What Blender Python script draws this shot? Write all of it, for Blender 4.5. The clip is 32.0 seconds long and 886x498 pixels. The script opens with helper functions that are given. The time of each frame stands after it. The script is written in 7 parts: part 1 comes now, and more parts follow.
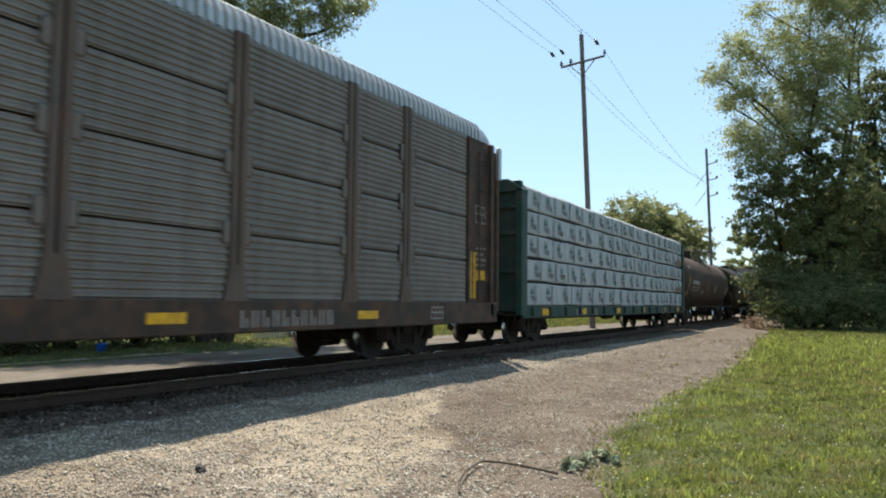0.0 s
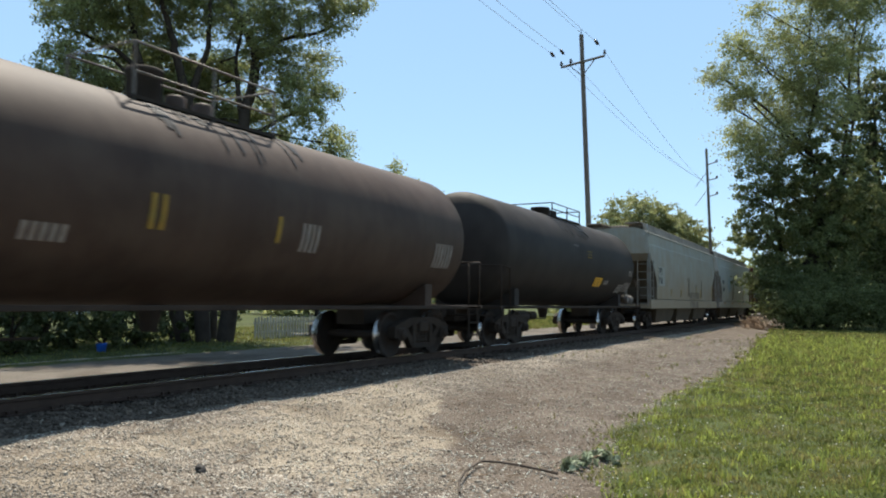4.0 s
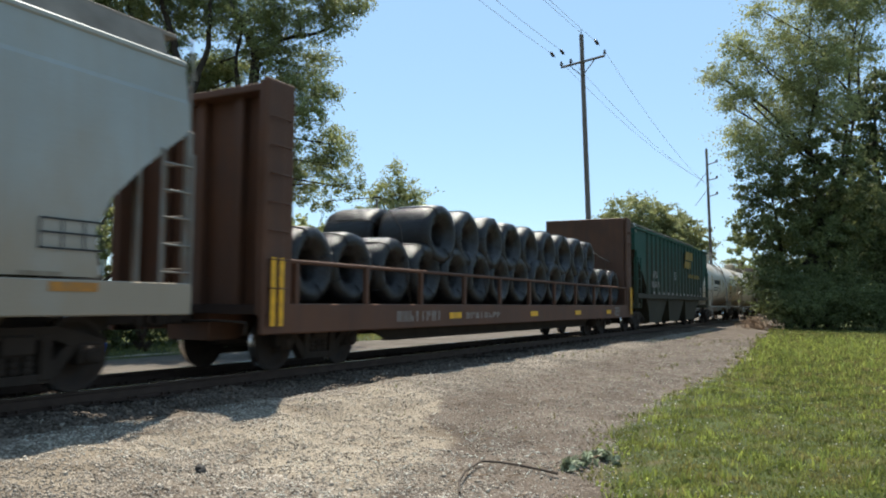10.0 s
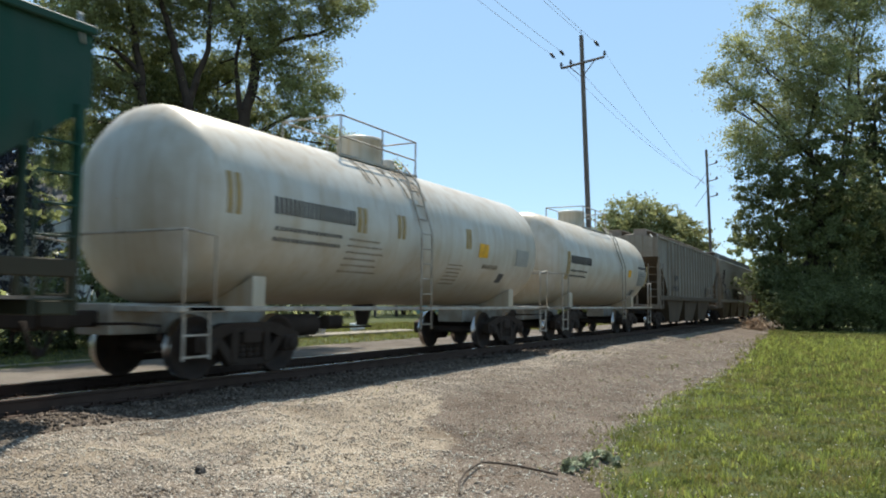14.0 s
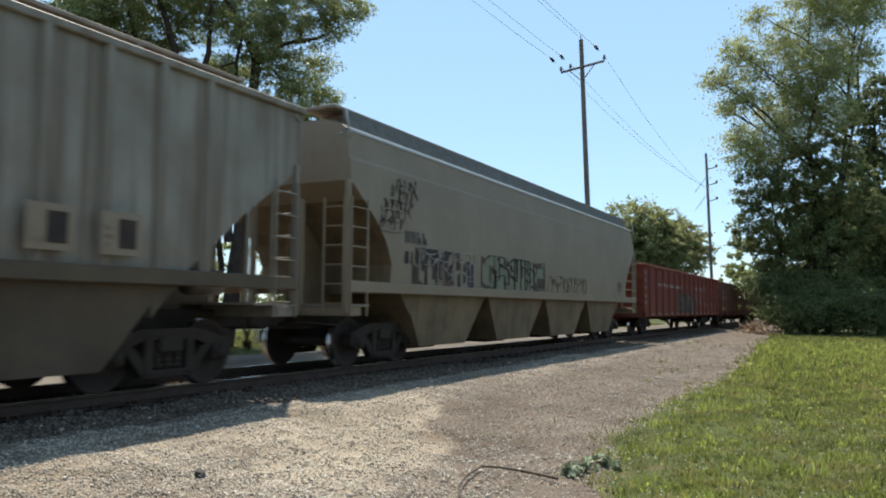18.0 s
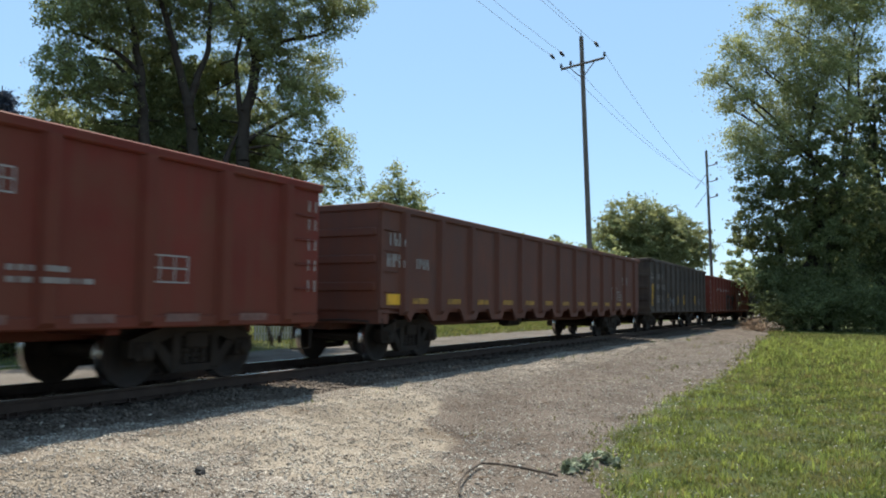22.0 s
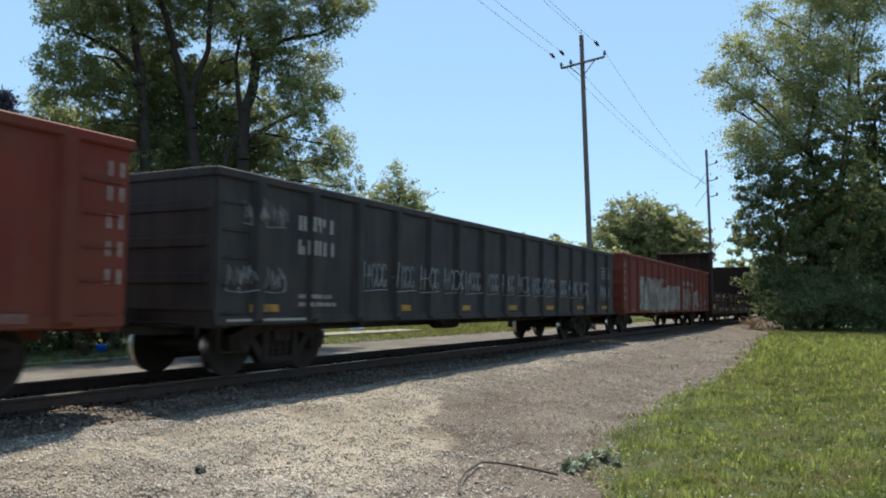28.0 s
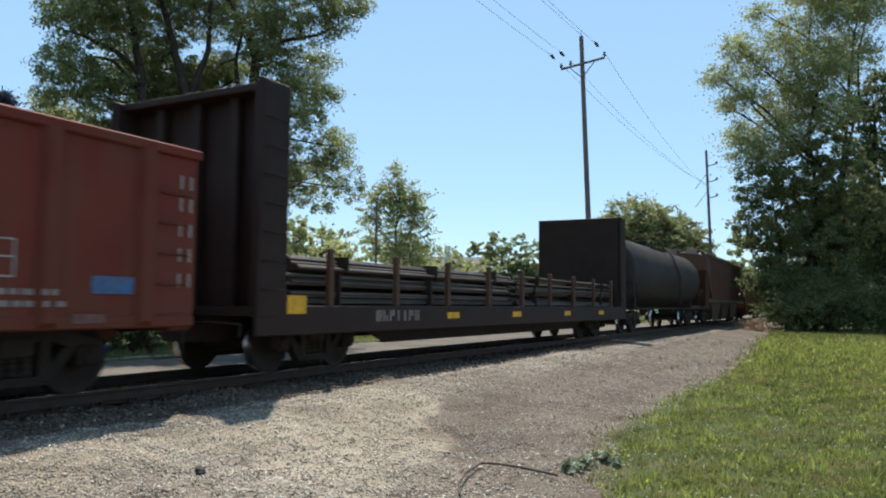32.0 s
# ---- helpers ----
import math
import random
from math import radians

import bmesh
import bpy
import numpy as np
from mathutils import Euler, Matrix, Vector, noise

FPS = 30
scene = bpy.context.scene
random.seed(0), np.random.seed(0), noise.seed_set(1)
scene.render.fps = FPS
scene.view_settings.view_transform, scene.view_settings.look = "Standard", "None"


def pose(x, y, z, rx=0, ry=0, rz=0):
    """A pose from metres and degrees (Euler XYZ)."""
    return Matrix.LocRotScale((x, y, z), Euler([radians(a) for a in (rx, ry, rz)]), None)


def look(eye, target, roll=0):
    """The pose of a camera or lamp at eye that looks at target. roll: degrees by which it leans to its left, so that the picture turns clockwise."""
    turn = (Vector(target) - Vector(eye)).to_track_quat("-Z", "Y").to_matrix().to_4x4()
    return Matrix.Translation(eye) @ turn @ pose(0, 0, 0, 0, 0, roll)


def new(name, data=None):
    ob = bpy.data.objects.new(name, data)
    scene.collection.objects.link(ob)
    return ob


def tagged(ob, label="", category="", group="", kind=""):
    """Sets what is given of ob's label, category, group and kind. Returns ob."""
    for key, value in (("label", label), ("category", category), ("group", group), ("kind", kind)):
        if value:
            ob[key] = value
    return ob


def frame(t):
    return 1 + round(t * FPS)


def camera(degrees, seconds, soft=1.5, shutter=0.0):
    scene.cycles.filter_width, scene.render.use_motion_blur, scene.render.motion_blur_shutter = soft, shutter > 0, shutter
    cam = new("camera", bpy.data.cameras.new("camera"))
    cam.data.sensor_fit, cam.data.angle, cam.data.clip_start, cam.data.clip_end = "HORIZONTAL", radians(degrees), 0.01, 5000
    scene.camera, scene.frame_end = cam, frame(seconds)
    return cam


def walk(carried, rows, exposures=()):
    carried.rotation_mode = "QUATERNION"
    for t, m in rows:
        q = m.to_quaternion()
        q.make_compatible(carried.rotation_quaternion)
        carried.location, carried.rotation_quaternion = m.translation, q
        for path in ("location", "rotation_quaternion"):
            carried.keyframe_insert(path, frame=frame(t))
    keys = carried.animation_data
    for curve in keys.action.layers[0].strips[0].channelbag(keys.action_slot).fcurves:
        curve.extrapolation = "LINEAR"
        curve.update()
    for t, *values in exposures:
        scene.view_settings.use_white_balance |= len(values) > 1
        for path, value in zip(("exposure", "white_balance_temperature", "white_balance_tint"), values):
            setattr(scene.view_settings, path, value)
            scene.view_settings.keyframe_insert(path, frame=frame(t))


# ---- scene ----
# World: +x runs along the railway away from the camera, the rail tops lie at z = 0.
EYE = (0.0, 0.0, 1.115)
TRACK_Y = 9.10
YAW, PITCH, ROLL = 28.098, 4.008, 0.52


def aim(lift):
    p, y = radians(PITCH + lift), radians(YAW)
    ahead = Vector((math.cos(y) * math.cos(p), math.sin(y) * math.cos(p), math.sin(p)))
    return look(EYE, Vector(EYE) + ahead, ROLL)


cam = camera(60.2, 32.0, soft=2.0, shutter=0.25)
walk(cam, [(t, aim(a)) for t, a in (
    (0, 0), (11.5, 0), (13.5, 0.0), (14.0, 0.07), (14.5, 0.20), (16.5, 0.39), (17.5, 0.37), (19.0, 0.33), (20.0, 0.27),
    (21.0, 0.22), (22.0, 0.14), (23.0, 0.08), (24.0, 0.04), (25.0, 0.0), (25.5, 0.0), (27.5, 0.06), (29.0, 0.07),
    (30.5, 0.09), (32.0, 0.13))], exposures=[(t, e, k, 8) for t, e, k in (
    (0, 0.95, 6680), (3, 0.75, 6400), (6, 0.80, 6550), (9, 0.82, 6500), (10.2, 0.76, 6330), (12.3, 0.86, 6580), (13, 0.84, 6560), (14, 0.72, 6380), (17, 0.78, 6400),
    (18.5, 0.86, 6460), (20, 0.75, 6240), (23, 0.72, 6210), (25, 0.74, 6270), (28, 0.71, 6210), (32, 0.71, 6210))])

# ---- light ----
SUN_ELEV, SUN_AZ = 62.0, 36.0   # azimuth counted from +x towards +y
world = bpy.data.worlds.new("sky")
scene.world = world
world.use_nodes = True
wn = world.node_tree.nodes
sky = wn.new("ShaderNodeTexSky")
sky.sky_type, sky.sun_disc = "NISHITA", False
sky.sun_elevation, sky.sun_rotation = radians(SUN_ELEV), radians(90 - SUN_AZ)
sky.air_density, sky.dust_density, sky.ozone_density = 0.95, 0.0, 2.0
wn["Background"].inputs["Strength"].default_value = 0.113
haze = wn.new("ShaderNodeMix")   # summer haze evens out the blue
haze.data_type = "RGBA"
haze.inputs[0].default_value = 0.62
haze.inputs[7].default_value = (2.42, 3.72, 5.05, 1)
world.node_tree.links.new(sky.outputs[0], haze.inputs[6])
world.node_tree.links.new(haze.outputs[2], wn["Background"].inputs["Color"])
sun = new("sun", bpy.data.lights.new("sun", "SUN"))
sun.data.energy, sun.data.angle, sun.data.color = 5.0, radians(0.55), (1.0, 0.92, 0.80)
_e, _a = radians(SUN_ELEV), radians(SUN_AZ)
sun.matrix_world = look((math.cos(_e) * math.cos(_a) * 60, math.cos(_e) * math.sin(_a) * 60, math.sin(_e) * 60), (0, 0, 0))


# ---- materials ----
def mat(name, color, rough=0.6, metal=0.0, vary=0.25, scale=1.5, grain=30.0, bump=0.15, dirt=None, dirt_amount=0.0,
        streak=0.0, per_object=0.0, translucent=0.0, island=0.0, spec=0.2, coords="Object", splash=None):
    """A weathered surface: two scales of noise over a base colour, an optional second (dirt) colour, streaks that run down."""
    m = bpy.data.materials.new(name)
    m.use_nodes = True
    n, l = m.node_tree.nodes, m.node_tree.links
    b = n["Principled BSDF"]
    b.inputs["Roughness"].default_value, b.inputs["Metallic"].default_value = rough, metal
    b.inputs["Specular IOR Level"].default_value = spec
    tc = n.new("ShaderNodeTexCoord")
    src = tc.outputs[coords]

    def tex(s, detail=5, stretch=None):
        t = n.new("ShaderNodeTexNoise")
        t.inputs["Scale"].default_value, t.inputs["Detail"].default_value = s, detail
        if stretch:
            mp = n.new("ShaderNodeMapping")
            mp.inputs["Scale"].default_value = stretch
            l.new(src, mp.inputs["Vector"])
            l.new(mp.outputs[0], t.inputs["Vector"])
        else:
            l.new(src, t.inputs["Vector"])
        return t.outputs["Fac"]

    def ramp(fac, lo, hi):
        r = n.new("ShaderNodeMapRange")
        r.inputs["From Min"].default_value, r.inputs["From Max"].default_value = lo, hi
        l.new(fac, r.inputs["Value"])
        return r.outputs[0]

    def mix(fac, a, c, mode="MIX"):
        x = n.new("ShaderNodeMix")
        x.data_type, x.blend_type = "RGBA", mode
        for value, socket in ((fac, x.inputs[0]), (a, x.inputs[6]), (c, x.inputs[7])):
            if isinstance(value, (int, float)):
                socket.default_value = value
            elif isinstance(value, tuple):
                socket.default_value = (*value, 1)
            else:
                l.new(value, socket)
        return x.outputs[2]

    dark = tuple(c * (1 - vary) for c in color)
    light = tuple(min(1, c * (1 + vary)) for c in color)
    col = mix(ramp(tex(scale), 0.32, 0.68), dark, light)
    col = mix(0.35, col, mix(tex(grain, 3), dark, light))
    if dirt:
        amount = n.new("ShaderNodeMath")
        amount.operation = "MULTIPLY"
        amount.inputs[1].default_value = dirt_amount
        l.new(ramp(tex(scale * 1.7 + 0.3, 7), 0.42, 0.7), amount.inputs[0])
        col = mix(amount.outputs[0], col, dirt)
        if streak:
            amount = n.new("ShaderNodeMath")
            amount.operation = "MULTIPLY"
            amount.inputs[1].default_value = streak
            l.new(ramp(tex(1.0, 6, (5.0, 5.0, 0.30)), 0.46, 0.66), amount.inputs[0])
            col = mix(amount.outputs[0], col, dirt)
    if splash:
        # road dust thrown up from below: an uneven band of another colour
        low, high, tone, most = splash
        axes = n.new("ShaderNodeSeparateXYZ")
        l.new(src, axes.inputs[0])
        ragged = n.new("ShaderNodeMath")
        ragged.operation = "MULTIPLY_ADD"
        ragged.inputs[1].default_value = (high - low) * 1.6
        l.new(tex(0.9, 7, (1.6, 1.6, 0.8)), ragged.inputs[0])
        l.new(axes.outputs["Z"], ragged.inputs[2])
        amount = n.new("ShaderNodeMapRange")
        amount.inputs["From Min"].default_value, amount.inputs["From Max"].default_value = low + (high - low) * 0.8, high + (high - low) * 0.8
        amount.inputs["To Min"].default_value, amount.inputs["To Max"].default_value = most, 0.0
        l.new(ragged.outputs[0], amount.inputs["Value"])
        col = mix(amount.outputs[0], col, tone)
    if per_object or island:
        src2 = n.new("ShaderNodeObjectInfo").outputs["Random"] if per_object else n.new("ShaderNodeNewGeometry").outputs["Random Per Island"]
        k = per_object or island
        r = n.new("ShaderNodeMapRange")
        r.inputs["To Min"].default_value, r.inputs["To Max"].default_value = 1 - k, 1 + k
        l.new(src2, r.inputs["Value"])
        g = n.new("ShaderNodeVectorMath")
        g.operation = "SCALE"
        l.new(col, g.inputs[0])
        l.new(r.outputs[0], g.inputs["Scale"])
        col = g.outputs[0]
    l.new(col, b.inputs["Base Color"])
    if bump:
        bp = n.new("ShaderNodeBump")
        bp.inputs["Strength"].default_value, bp.inputs["Distance"].default_value = bump, 0.02
        l.new(tex(grain, 4), bp.inputs["Height"])
        l.new(bp.outputs[0], b.inputs["Normal"])
    if translucent:
        tr = n.new("ShaderNodeBsdfTranslucent")
        l.new(col, tr.inputs["Color"])
        ms = n.new("ShaderNodeMixShader")
        ms.inputs[0].default_value = translucent
        l.new(b.outputs[0], ms.inputs[1])
        l.new(tr.outputs[0], ms.inputs[2])
        l.new(ms.outputs[0], n["Material Output"].inputs["Surface"])
    return m


GRIME = (0.07, 0.055, 0.042)
RUST = (0.16, 0.075, 0.04)
M = {
    "rack": mat("rack_panel", (0.19, 0.166, 0.143), 0.5, 0.25, 0.22, 0.8, dirt=(0.11, 0.083, 0.066), dirt_amount=0.5, streak=0.4),
    "rack_frame": mat("rack_frame", (0.05, 0.036, 0.027), 0.7, 0, 0.3, dirt=RUST, dirt_amount=0.5),
    "rack_post": mat("rack_post_paint", (0.1, 0.078, 0.063), 0.6, 0.1, 0.3, 1.2, dirt=RUST, dirt_amount=0.4, streak=0.4),
    "galv": mat("galvanised_steel", (0.37, 0.375, 0.37), 0.4, 0.6, 0.15),
    "galv_dull": mat("dull_galvanised_steel", (0.17, 0.15, 0.13), 0.6, 0.3, 0.2, dirt=RUST, dirt_amount=0.4),
    "dkgreen": mat("dark_green_paint", (0.015, 0.048, 0.038), 0.55, 0, 0.25, dirt=GRIME, dirt_amount=0.5, streak=0.3),
    "wrap": mat("white_lumber_wrap", (0.34, 0.342, 0.332), 0.42, 0, 0.10, 0.9, 9, 0.6, dirt=(0.42, 0.41, 0.39), dirt_amount=0.35),
    "wrap_fold": mat("folded_wrap", (0.19, 0.19, 0.19), 0.5, 0, 0.15, bump=0),
    "print_green": mat("green_print", (0.085, 0.15, 0.125), 0.6, bump=0),
    "print_dark": mat("dark_print", (0.08, 0.076, 0.074), 0.6, bump=0),
    "lumber": mat("sawn_lumber", (0.2, 0.145, 0.095), 0.75, 0, 0.25, 4, 40),
    "brown_tank": mat("brown_tank_paint", (0.054, 0.033, 0.024), 0.65, 0, 0.25, 0.8, bump=0.02, spec=0.18, dirt=(0.09, 0.062, 0.045), dirt_amount=0.5, streak=0.2),
    "black_tank": mat("black_tank_paint", (0.03, 0.024, 0.021), 0.65, 0, 0.3, 0.8, bump=0.02, spec=0.15, dirt=(0.05, 0.041, 0.035), dirt_amount=0.4, streak=0.12),
    "white_tank": mat("white_tank_paint", (0.5, 0.47, 0.405), 0.40, 0, 0.10, 0.7, bump=0.02, spec=0.5, dirt=(0.34, 0.25, 0.15), dirt_amount=0.5, streak=0.45, splash=(1.1, 2.2, (0.40, 0.29, 0.16), 0.7)),
    "tank_deck": mat("dusty_white_rail_paint", (0.36, 0.33, 0.28), 0.55, 0, 0.2, 2, dirt=(0.2, 0.14, 0.09), dirt_amount=0.6),
    "grey_hopper": mat("pale_grey_hopper_paint", (0.3, 0.295, 0.26), 0.55, 0, 0.14, 0.6, dirt=(0.25, 0.195, 0.135), dirt_amount=0.6, streak=0.35, splash=(1.3, 3.4, (0.27, 0.20, 0.13), 0.88)),
    "blue_hopper": mat("blue_grey_hopper_paint", (0.325, 0.332, 0.312), 0.5, 0, 0.12, 0.6, dirt=(0.3, 0.27, 0.22), dirt_amount=0.45, streak=0.3, splash=(1.3, 2.9, (0.29, 0.225, 0.155), 0.85)),
    "tan_hopper": mat("tan_hopper_paint", (0.23, 0.18, 0.13), 0.6, 0, 0.15, 0.7, dirt=(0.2, 0.155, 0.105), dirt_amount=0.5, streak=0.4, splash=(1.3, 2.4, (0.20, 0.14, 0.085), 0.6)),
    "rib_hopper": mat("weathered_grey_hopper_paint", (0.24, 0.215, 0.175), 0.6, 0, 0.18, 0.8, dirt=(0.135, 0.098, 0.068), dirt_amount=0.45, streak=0.85, splash=(1.4, 2.4, (0.16, 0.125, 0.09), 0.5)),
    "green_hopper": mat("green_hopper_paint", (0.010, 0.056, 0.036), 0.6, 0, 0.2, 0.8, dirt=(0.03, 0.06, 0.045), dirt_amount=0.6, streak=0.35, splash=(1.4, 3.0, (0.05, 0.046, 0.03), 0.85)),
    "hopper_rail": mat("dusty_grey_rail_paint", (0.2, 0.185, 0.16), 0.6, 0, 0.2, 2, dirt=RUST, dirt_amount=0.4),
    "hopper_dirty": mat("dirty_hopper_bottom", (0.09, 0.066, 0.043), 0.75, 0, 0.3, 1.2, dirt=GRIME, dirt_amount=0.6),
    "green_bottom": mat("grimy_green_hopper_bottom", (0.045, 0.04, 0.026), 0.75, 0, 0.3, 1.0, dirt=(0.03, 0.022, 0.015), dirt_amount=0.7),
    "yellow_faint": mat("faded_ochre_stripe", (0.34, 0.235, 0.09), 0.7, 0, 0.2, 5, bump=0, dirt=(0.3, 0.24, 0.16), dirt_amount=0.7),
    "patch_grey": mat("pale_grey_touch_up_paint", (0.31, 0.30, 0.265), 0.6, 0, 0.08, 2, bump=0),
    "stain": mat("brown_stain", (0.17, 0.125, 0.085), 0.75, 0, 0.3, 1.5, bump=0, dirt=(0.28, 0.24, 0.18), dirt_amount=0.8),
    "tan_bottom": mat("tan_hopper_bottom", (0.17, 0.118, 0.066), 0.7, 0, 0.3, 1.0, dirt=(0.07, 0.048, 0.032), dirt_amount=0.7, streak=0.4),
    "roof_grey": mat("weathered_roof", (0.24, 0.2, 0.165), 0.85, 0, 0.25, 1.2, dirt=(0.12, 0.09, 0.07), dirt_amount=0.5),
    "roof_mesh": mat("grey_roof_grating", (0.13, 0.122, 0.112), 0.85, 0, 0.3, 9, 40, 0.6),
    "red": mat("red_gondola_paint", (0.148, 0.030, 0.020), 0.7, 0, 0.18, 0.8, dirt=(0.13, 0.048, 0.028), dirt_amount=0.6, streak=0.5, splash=(0.7, 1.9, (0.115, 0.04, 0.022), 0.5), spec=0.15),
    "brown": mat("brown_gondola_paint", (0.122, 0.044, 0.026), 0.65, 0, 0.22, 0.8, dirt=(0.085, 0.042, 0.032), dirt_amount=0.6, streak=0.5),
    "charcoal": mat("charcoal_gondola_paint", (0.046, 0.034, 0.027), 0.65, 0, 0.3, 0.8, dirt=(0.1, 0.07, 0.05), dirt_amount=0.5, streak=0.5),
    "black_gon": mat("black_gondola_paint", (0.025, 0.0225, 0.0215), 0.6, 0, 0.3, 0.8, dirt=(0.06, 0.047, 0.038), dirt_amount=0.5, streak=0.5),
    "flat_brown": mat("brown_flatcar_paint", (0.1, 0.046, 0.026), 0.65, 0, 0.25, 0.9, dirt=(0.07, 0.04, 0.03), dirt_amount=0.6, streak=0.4),
    "flat_dark": mat("dark_brown_flatcar_paint", (0.028, 0.015, 0.011), 0.7, 0, 0.25, 0.9, dirt=(0.034, 0.021, 0.016), dirt_amount=0.6, streak=0.4),
    "coil": mat("black_coil_wrap", (0.016, 0.013, 0.012), 0.31, 0, 0.4, 3, 26, 1.1, spec=0.32),
    "bars": mat("grey_steel_bars", (0.085, 0.072, 0.06), 0.5, 0.5, 0.3, 2, dirt=RUST, dirt_amount=0.3),
    "truck": mat("grimy_truck_steel", (0.034, 0.024, 0.018), 0.85, 0, 0.35, 3, dirt=(0.04, 0.03, 0.022), dirt_amount=0.5),
    "wheel": mat("wheel_steel", (0.038, 0.029, 0.024), 0.8, 0.1, 0.3, 3, dirt=(0.06, 0.035, 0.022), dirt_amount=0.5),
    "tread": mat("polished_tread", (0.42, 0.4, 0.39), 0.25, 1.0, 0.1, bump=0),
    "rust_run": mat("thin_rust_run", (0.3, 0.25, 0.19), 0.6, 0, 0.3, 4, bump=0),
    "spill": mat("dark_spill", (0.012, 0.010, 0.009), 0.5, 0, 0.3, 4, bump=0),
    "white": mat("white_marking", (0.3, 0.275, 0.25), 0.6, 0, 0.2, 6, bump=0, dirt=(0.4, 0.36, 0.32), dirt_amount=0.6),
    "dull_reflector": mat("grimy_pink_reflector", (0.17, 0.095, 0.075), 0.6, 0, 0.25, 6, bump=0, dirt=(0.12, 0.04, 0.03), dirt_amount=0.6),
    "offwhite": mat("faded_white_marking", (0.25, 0.22, 0.195), 0.7, 0, 0.25, 5, bump=0, dirt=(0.2, 0.14, 0.11), dirt_amount=0.6),
    "yellow": mat("yellow_reflector", (0.72, 0.37, 0.02), 0.45, 0, 0.15, 4, bump=0, dirt=(0.3, 0.16, 0.04), dirt_amount=0.5),
    "yellow_worn": mat("worn_yellow_reflector", (0.36, 0.19, 0.03), 0.6, 0, 0.25, 5, bump=0, dirt=(0.12, 0.06, 0.03), dirt_amount=0.8),
    "orange_worn": mat("faded_orange_reflector", (0.42, 0.18, 0.035), 0.6, 0, 0.25, 5, bump=0, dirt=(0.26, 0.15, 0.07), dirt_amount=0.8),
    "yellow_logo": mat("faded_yellow_marking", (0.26, 0.155, 0.03), 0.6, 0, 0.2, 4, bump=0, dirt=(0.1, 0.15, 0.06), dirt_amount=0.4),
    "black": mat("black_marking", (0.03, 0.03, 0.032), 0.6, 0, 0.3, 4, bump=0),
    "blue_decal": mat("blue_decal", (0.06, 0.13, 0.26), 0.6, 0, 0.25, 5, bump=0, dirt=(0.12, 0.05, 0.04), dirt_amount=0.5),
    "blue_mark": mat("faded_blue_marking", (0.285, 0.33, 0.34), 0.6, 0, 0.2, 4, bump=0),
    "graffiti_pale": mat("pale_spray_paint", (0.30, 0.285, 0.23), 0.6, 0, 0.45, 2.2, 12, 0, dirt=(0.19, 0.10, 0.08), dirt_amount=0.7, streak=0.6),
    "graffiti_dark": mat("dark_spray_paint", (0.03, 0.022, 0.018), 0.6, 0, 0.4, 2.5, 12, 0, dirt=(0.07, 0.035, 0.026), dirt_amount=0.7),
    "graffiti_green": mat("green_grey_spray_paint", (0.15, 0.155, 0.105), 0.65, 0, 0.25, 2, 12, 0, dirt=(0.21, 0.175, 0.12), dirt_amount=0.7),
    "graffiti_stone": mat("stone_grey_spray_paint", (0.27, 0.255, 0.22), 0.65, 0, 0.3, 2.2, 12, 0, dirt=(0.17, 0.10, 0.08), dirt_amount=0.6, streak=0.5),
    "graffiti_mauve": mat("dull_brown_spray_paint", (0.2, 0.165, 0.135), 0.65, 0, 0.3, 2.2, 12, 0, dirt=(0.17, 0.09, 0.07), dirt_amount=0.6, streak=0.5),
    "graffiti_slate": mat("slate_spray_paint", (0.06, 0.045, 0.036), 0.65, 0, 0.3, 2.2, 12, 0, dirt=(0.16, 0.06, 0.045), dirt_amount=0.6),
    "graffiti_line": mat("white_spray_line", (0.27, 0.27, 0.265), 0.6, 0, 0.3, 3, bump=0),
    "graffiti_rust": mat("rust_red_spray_paint", (0.2, 0.115, 0.08), 0.65, 0, 0.3, 2.5, 12, 0, dirt=(0.3, 0.25, 0.18), dirt_amount=0.8),
    "rail": mat("rusty_rail", (0.065, 0.043, 0.033), 0.7, 0.4, 0.25, 4),
    "tie": mat("creosoted_tie", (0.045, 0.034, 0.027), 0.9, 0, 0.35, 5, 40, 0.4, per_object=0.3),
    "stone": mat("crushed_stone", (0.33, 0.285, 0.23), 0.9, 0, 0.3, 0.7, 60, 0.3, island=0.55),
    # grimy stone; its dark tone also stands for the train's shade beside the track
    "ballast_stone": mat("grimy_shade_toned_ballast", (0.115, 0.09, 0.07), 0.9, 0, 0.25, 20, 60, 0.3, island=0.5),
    "straw": mat("dry_straw", (0.36, 0.31, 0.17), 0.8, 0, 0.2, 3, bump=0, island=0.4),
    "clover": mat("pale_clippings", (0.55, 0.54, 0.46), 0.8, 0, 0.2, 3, bump=0, island=0.3),
    "clod": mat("dirt_clods", (0.15, 0.115, 0.088), 0.95, 0, 0.3, 20, 60, 0.3, island=0.5),
    "stone_dark": mat("dark_stone", (0.06, 0.055, 0.05), 0.85, 0, 0.3, 20, 60, 0.4),
    "grass": mat("grass_blades", (0.14, 0.16, 0.038), 0.5, 0, 0.5, 0.9, 8, 0, dirt=(0.27, 0.215, 0.09), dirt_amount=0.75, translucent=0.5, island=0.5),
    "leaf": mat("broad_leaves", (0.262, 0.285, 0.118), 0.38, 0, 0.35, 0.5, 6, 0, spec=0.35, translucent=0.55, island=0.4),
    "leaf_dark": mat("dark_leaves", (0.105, 0.125, 0.055), 0.42, 0, 0.35, 0.4, 6, 0, translucent=0.52, island=0.4),
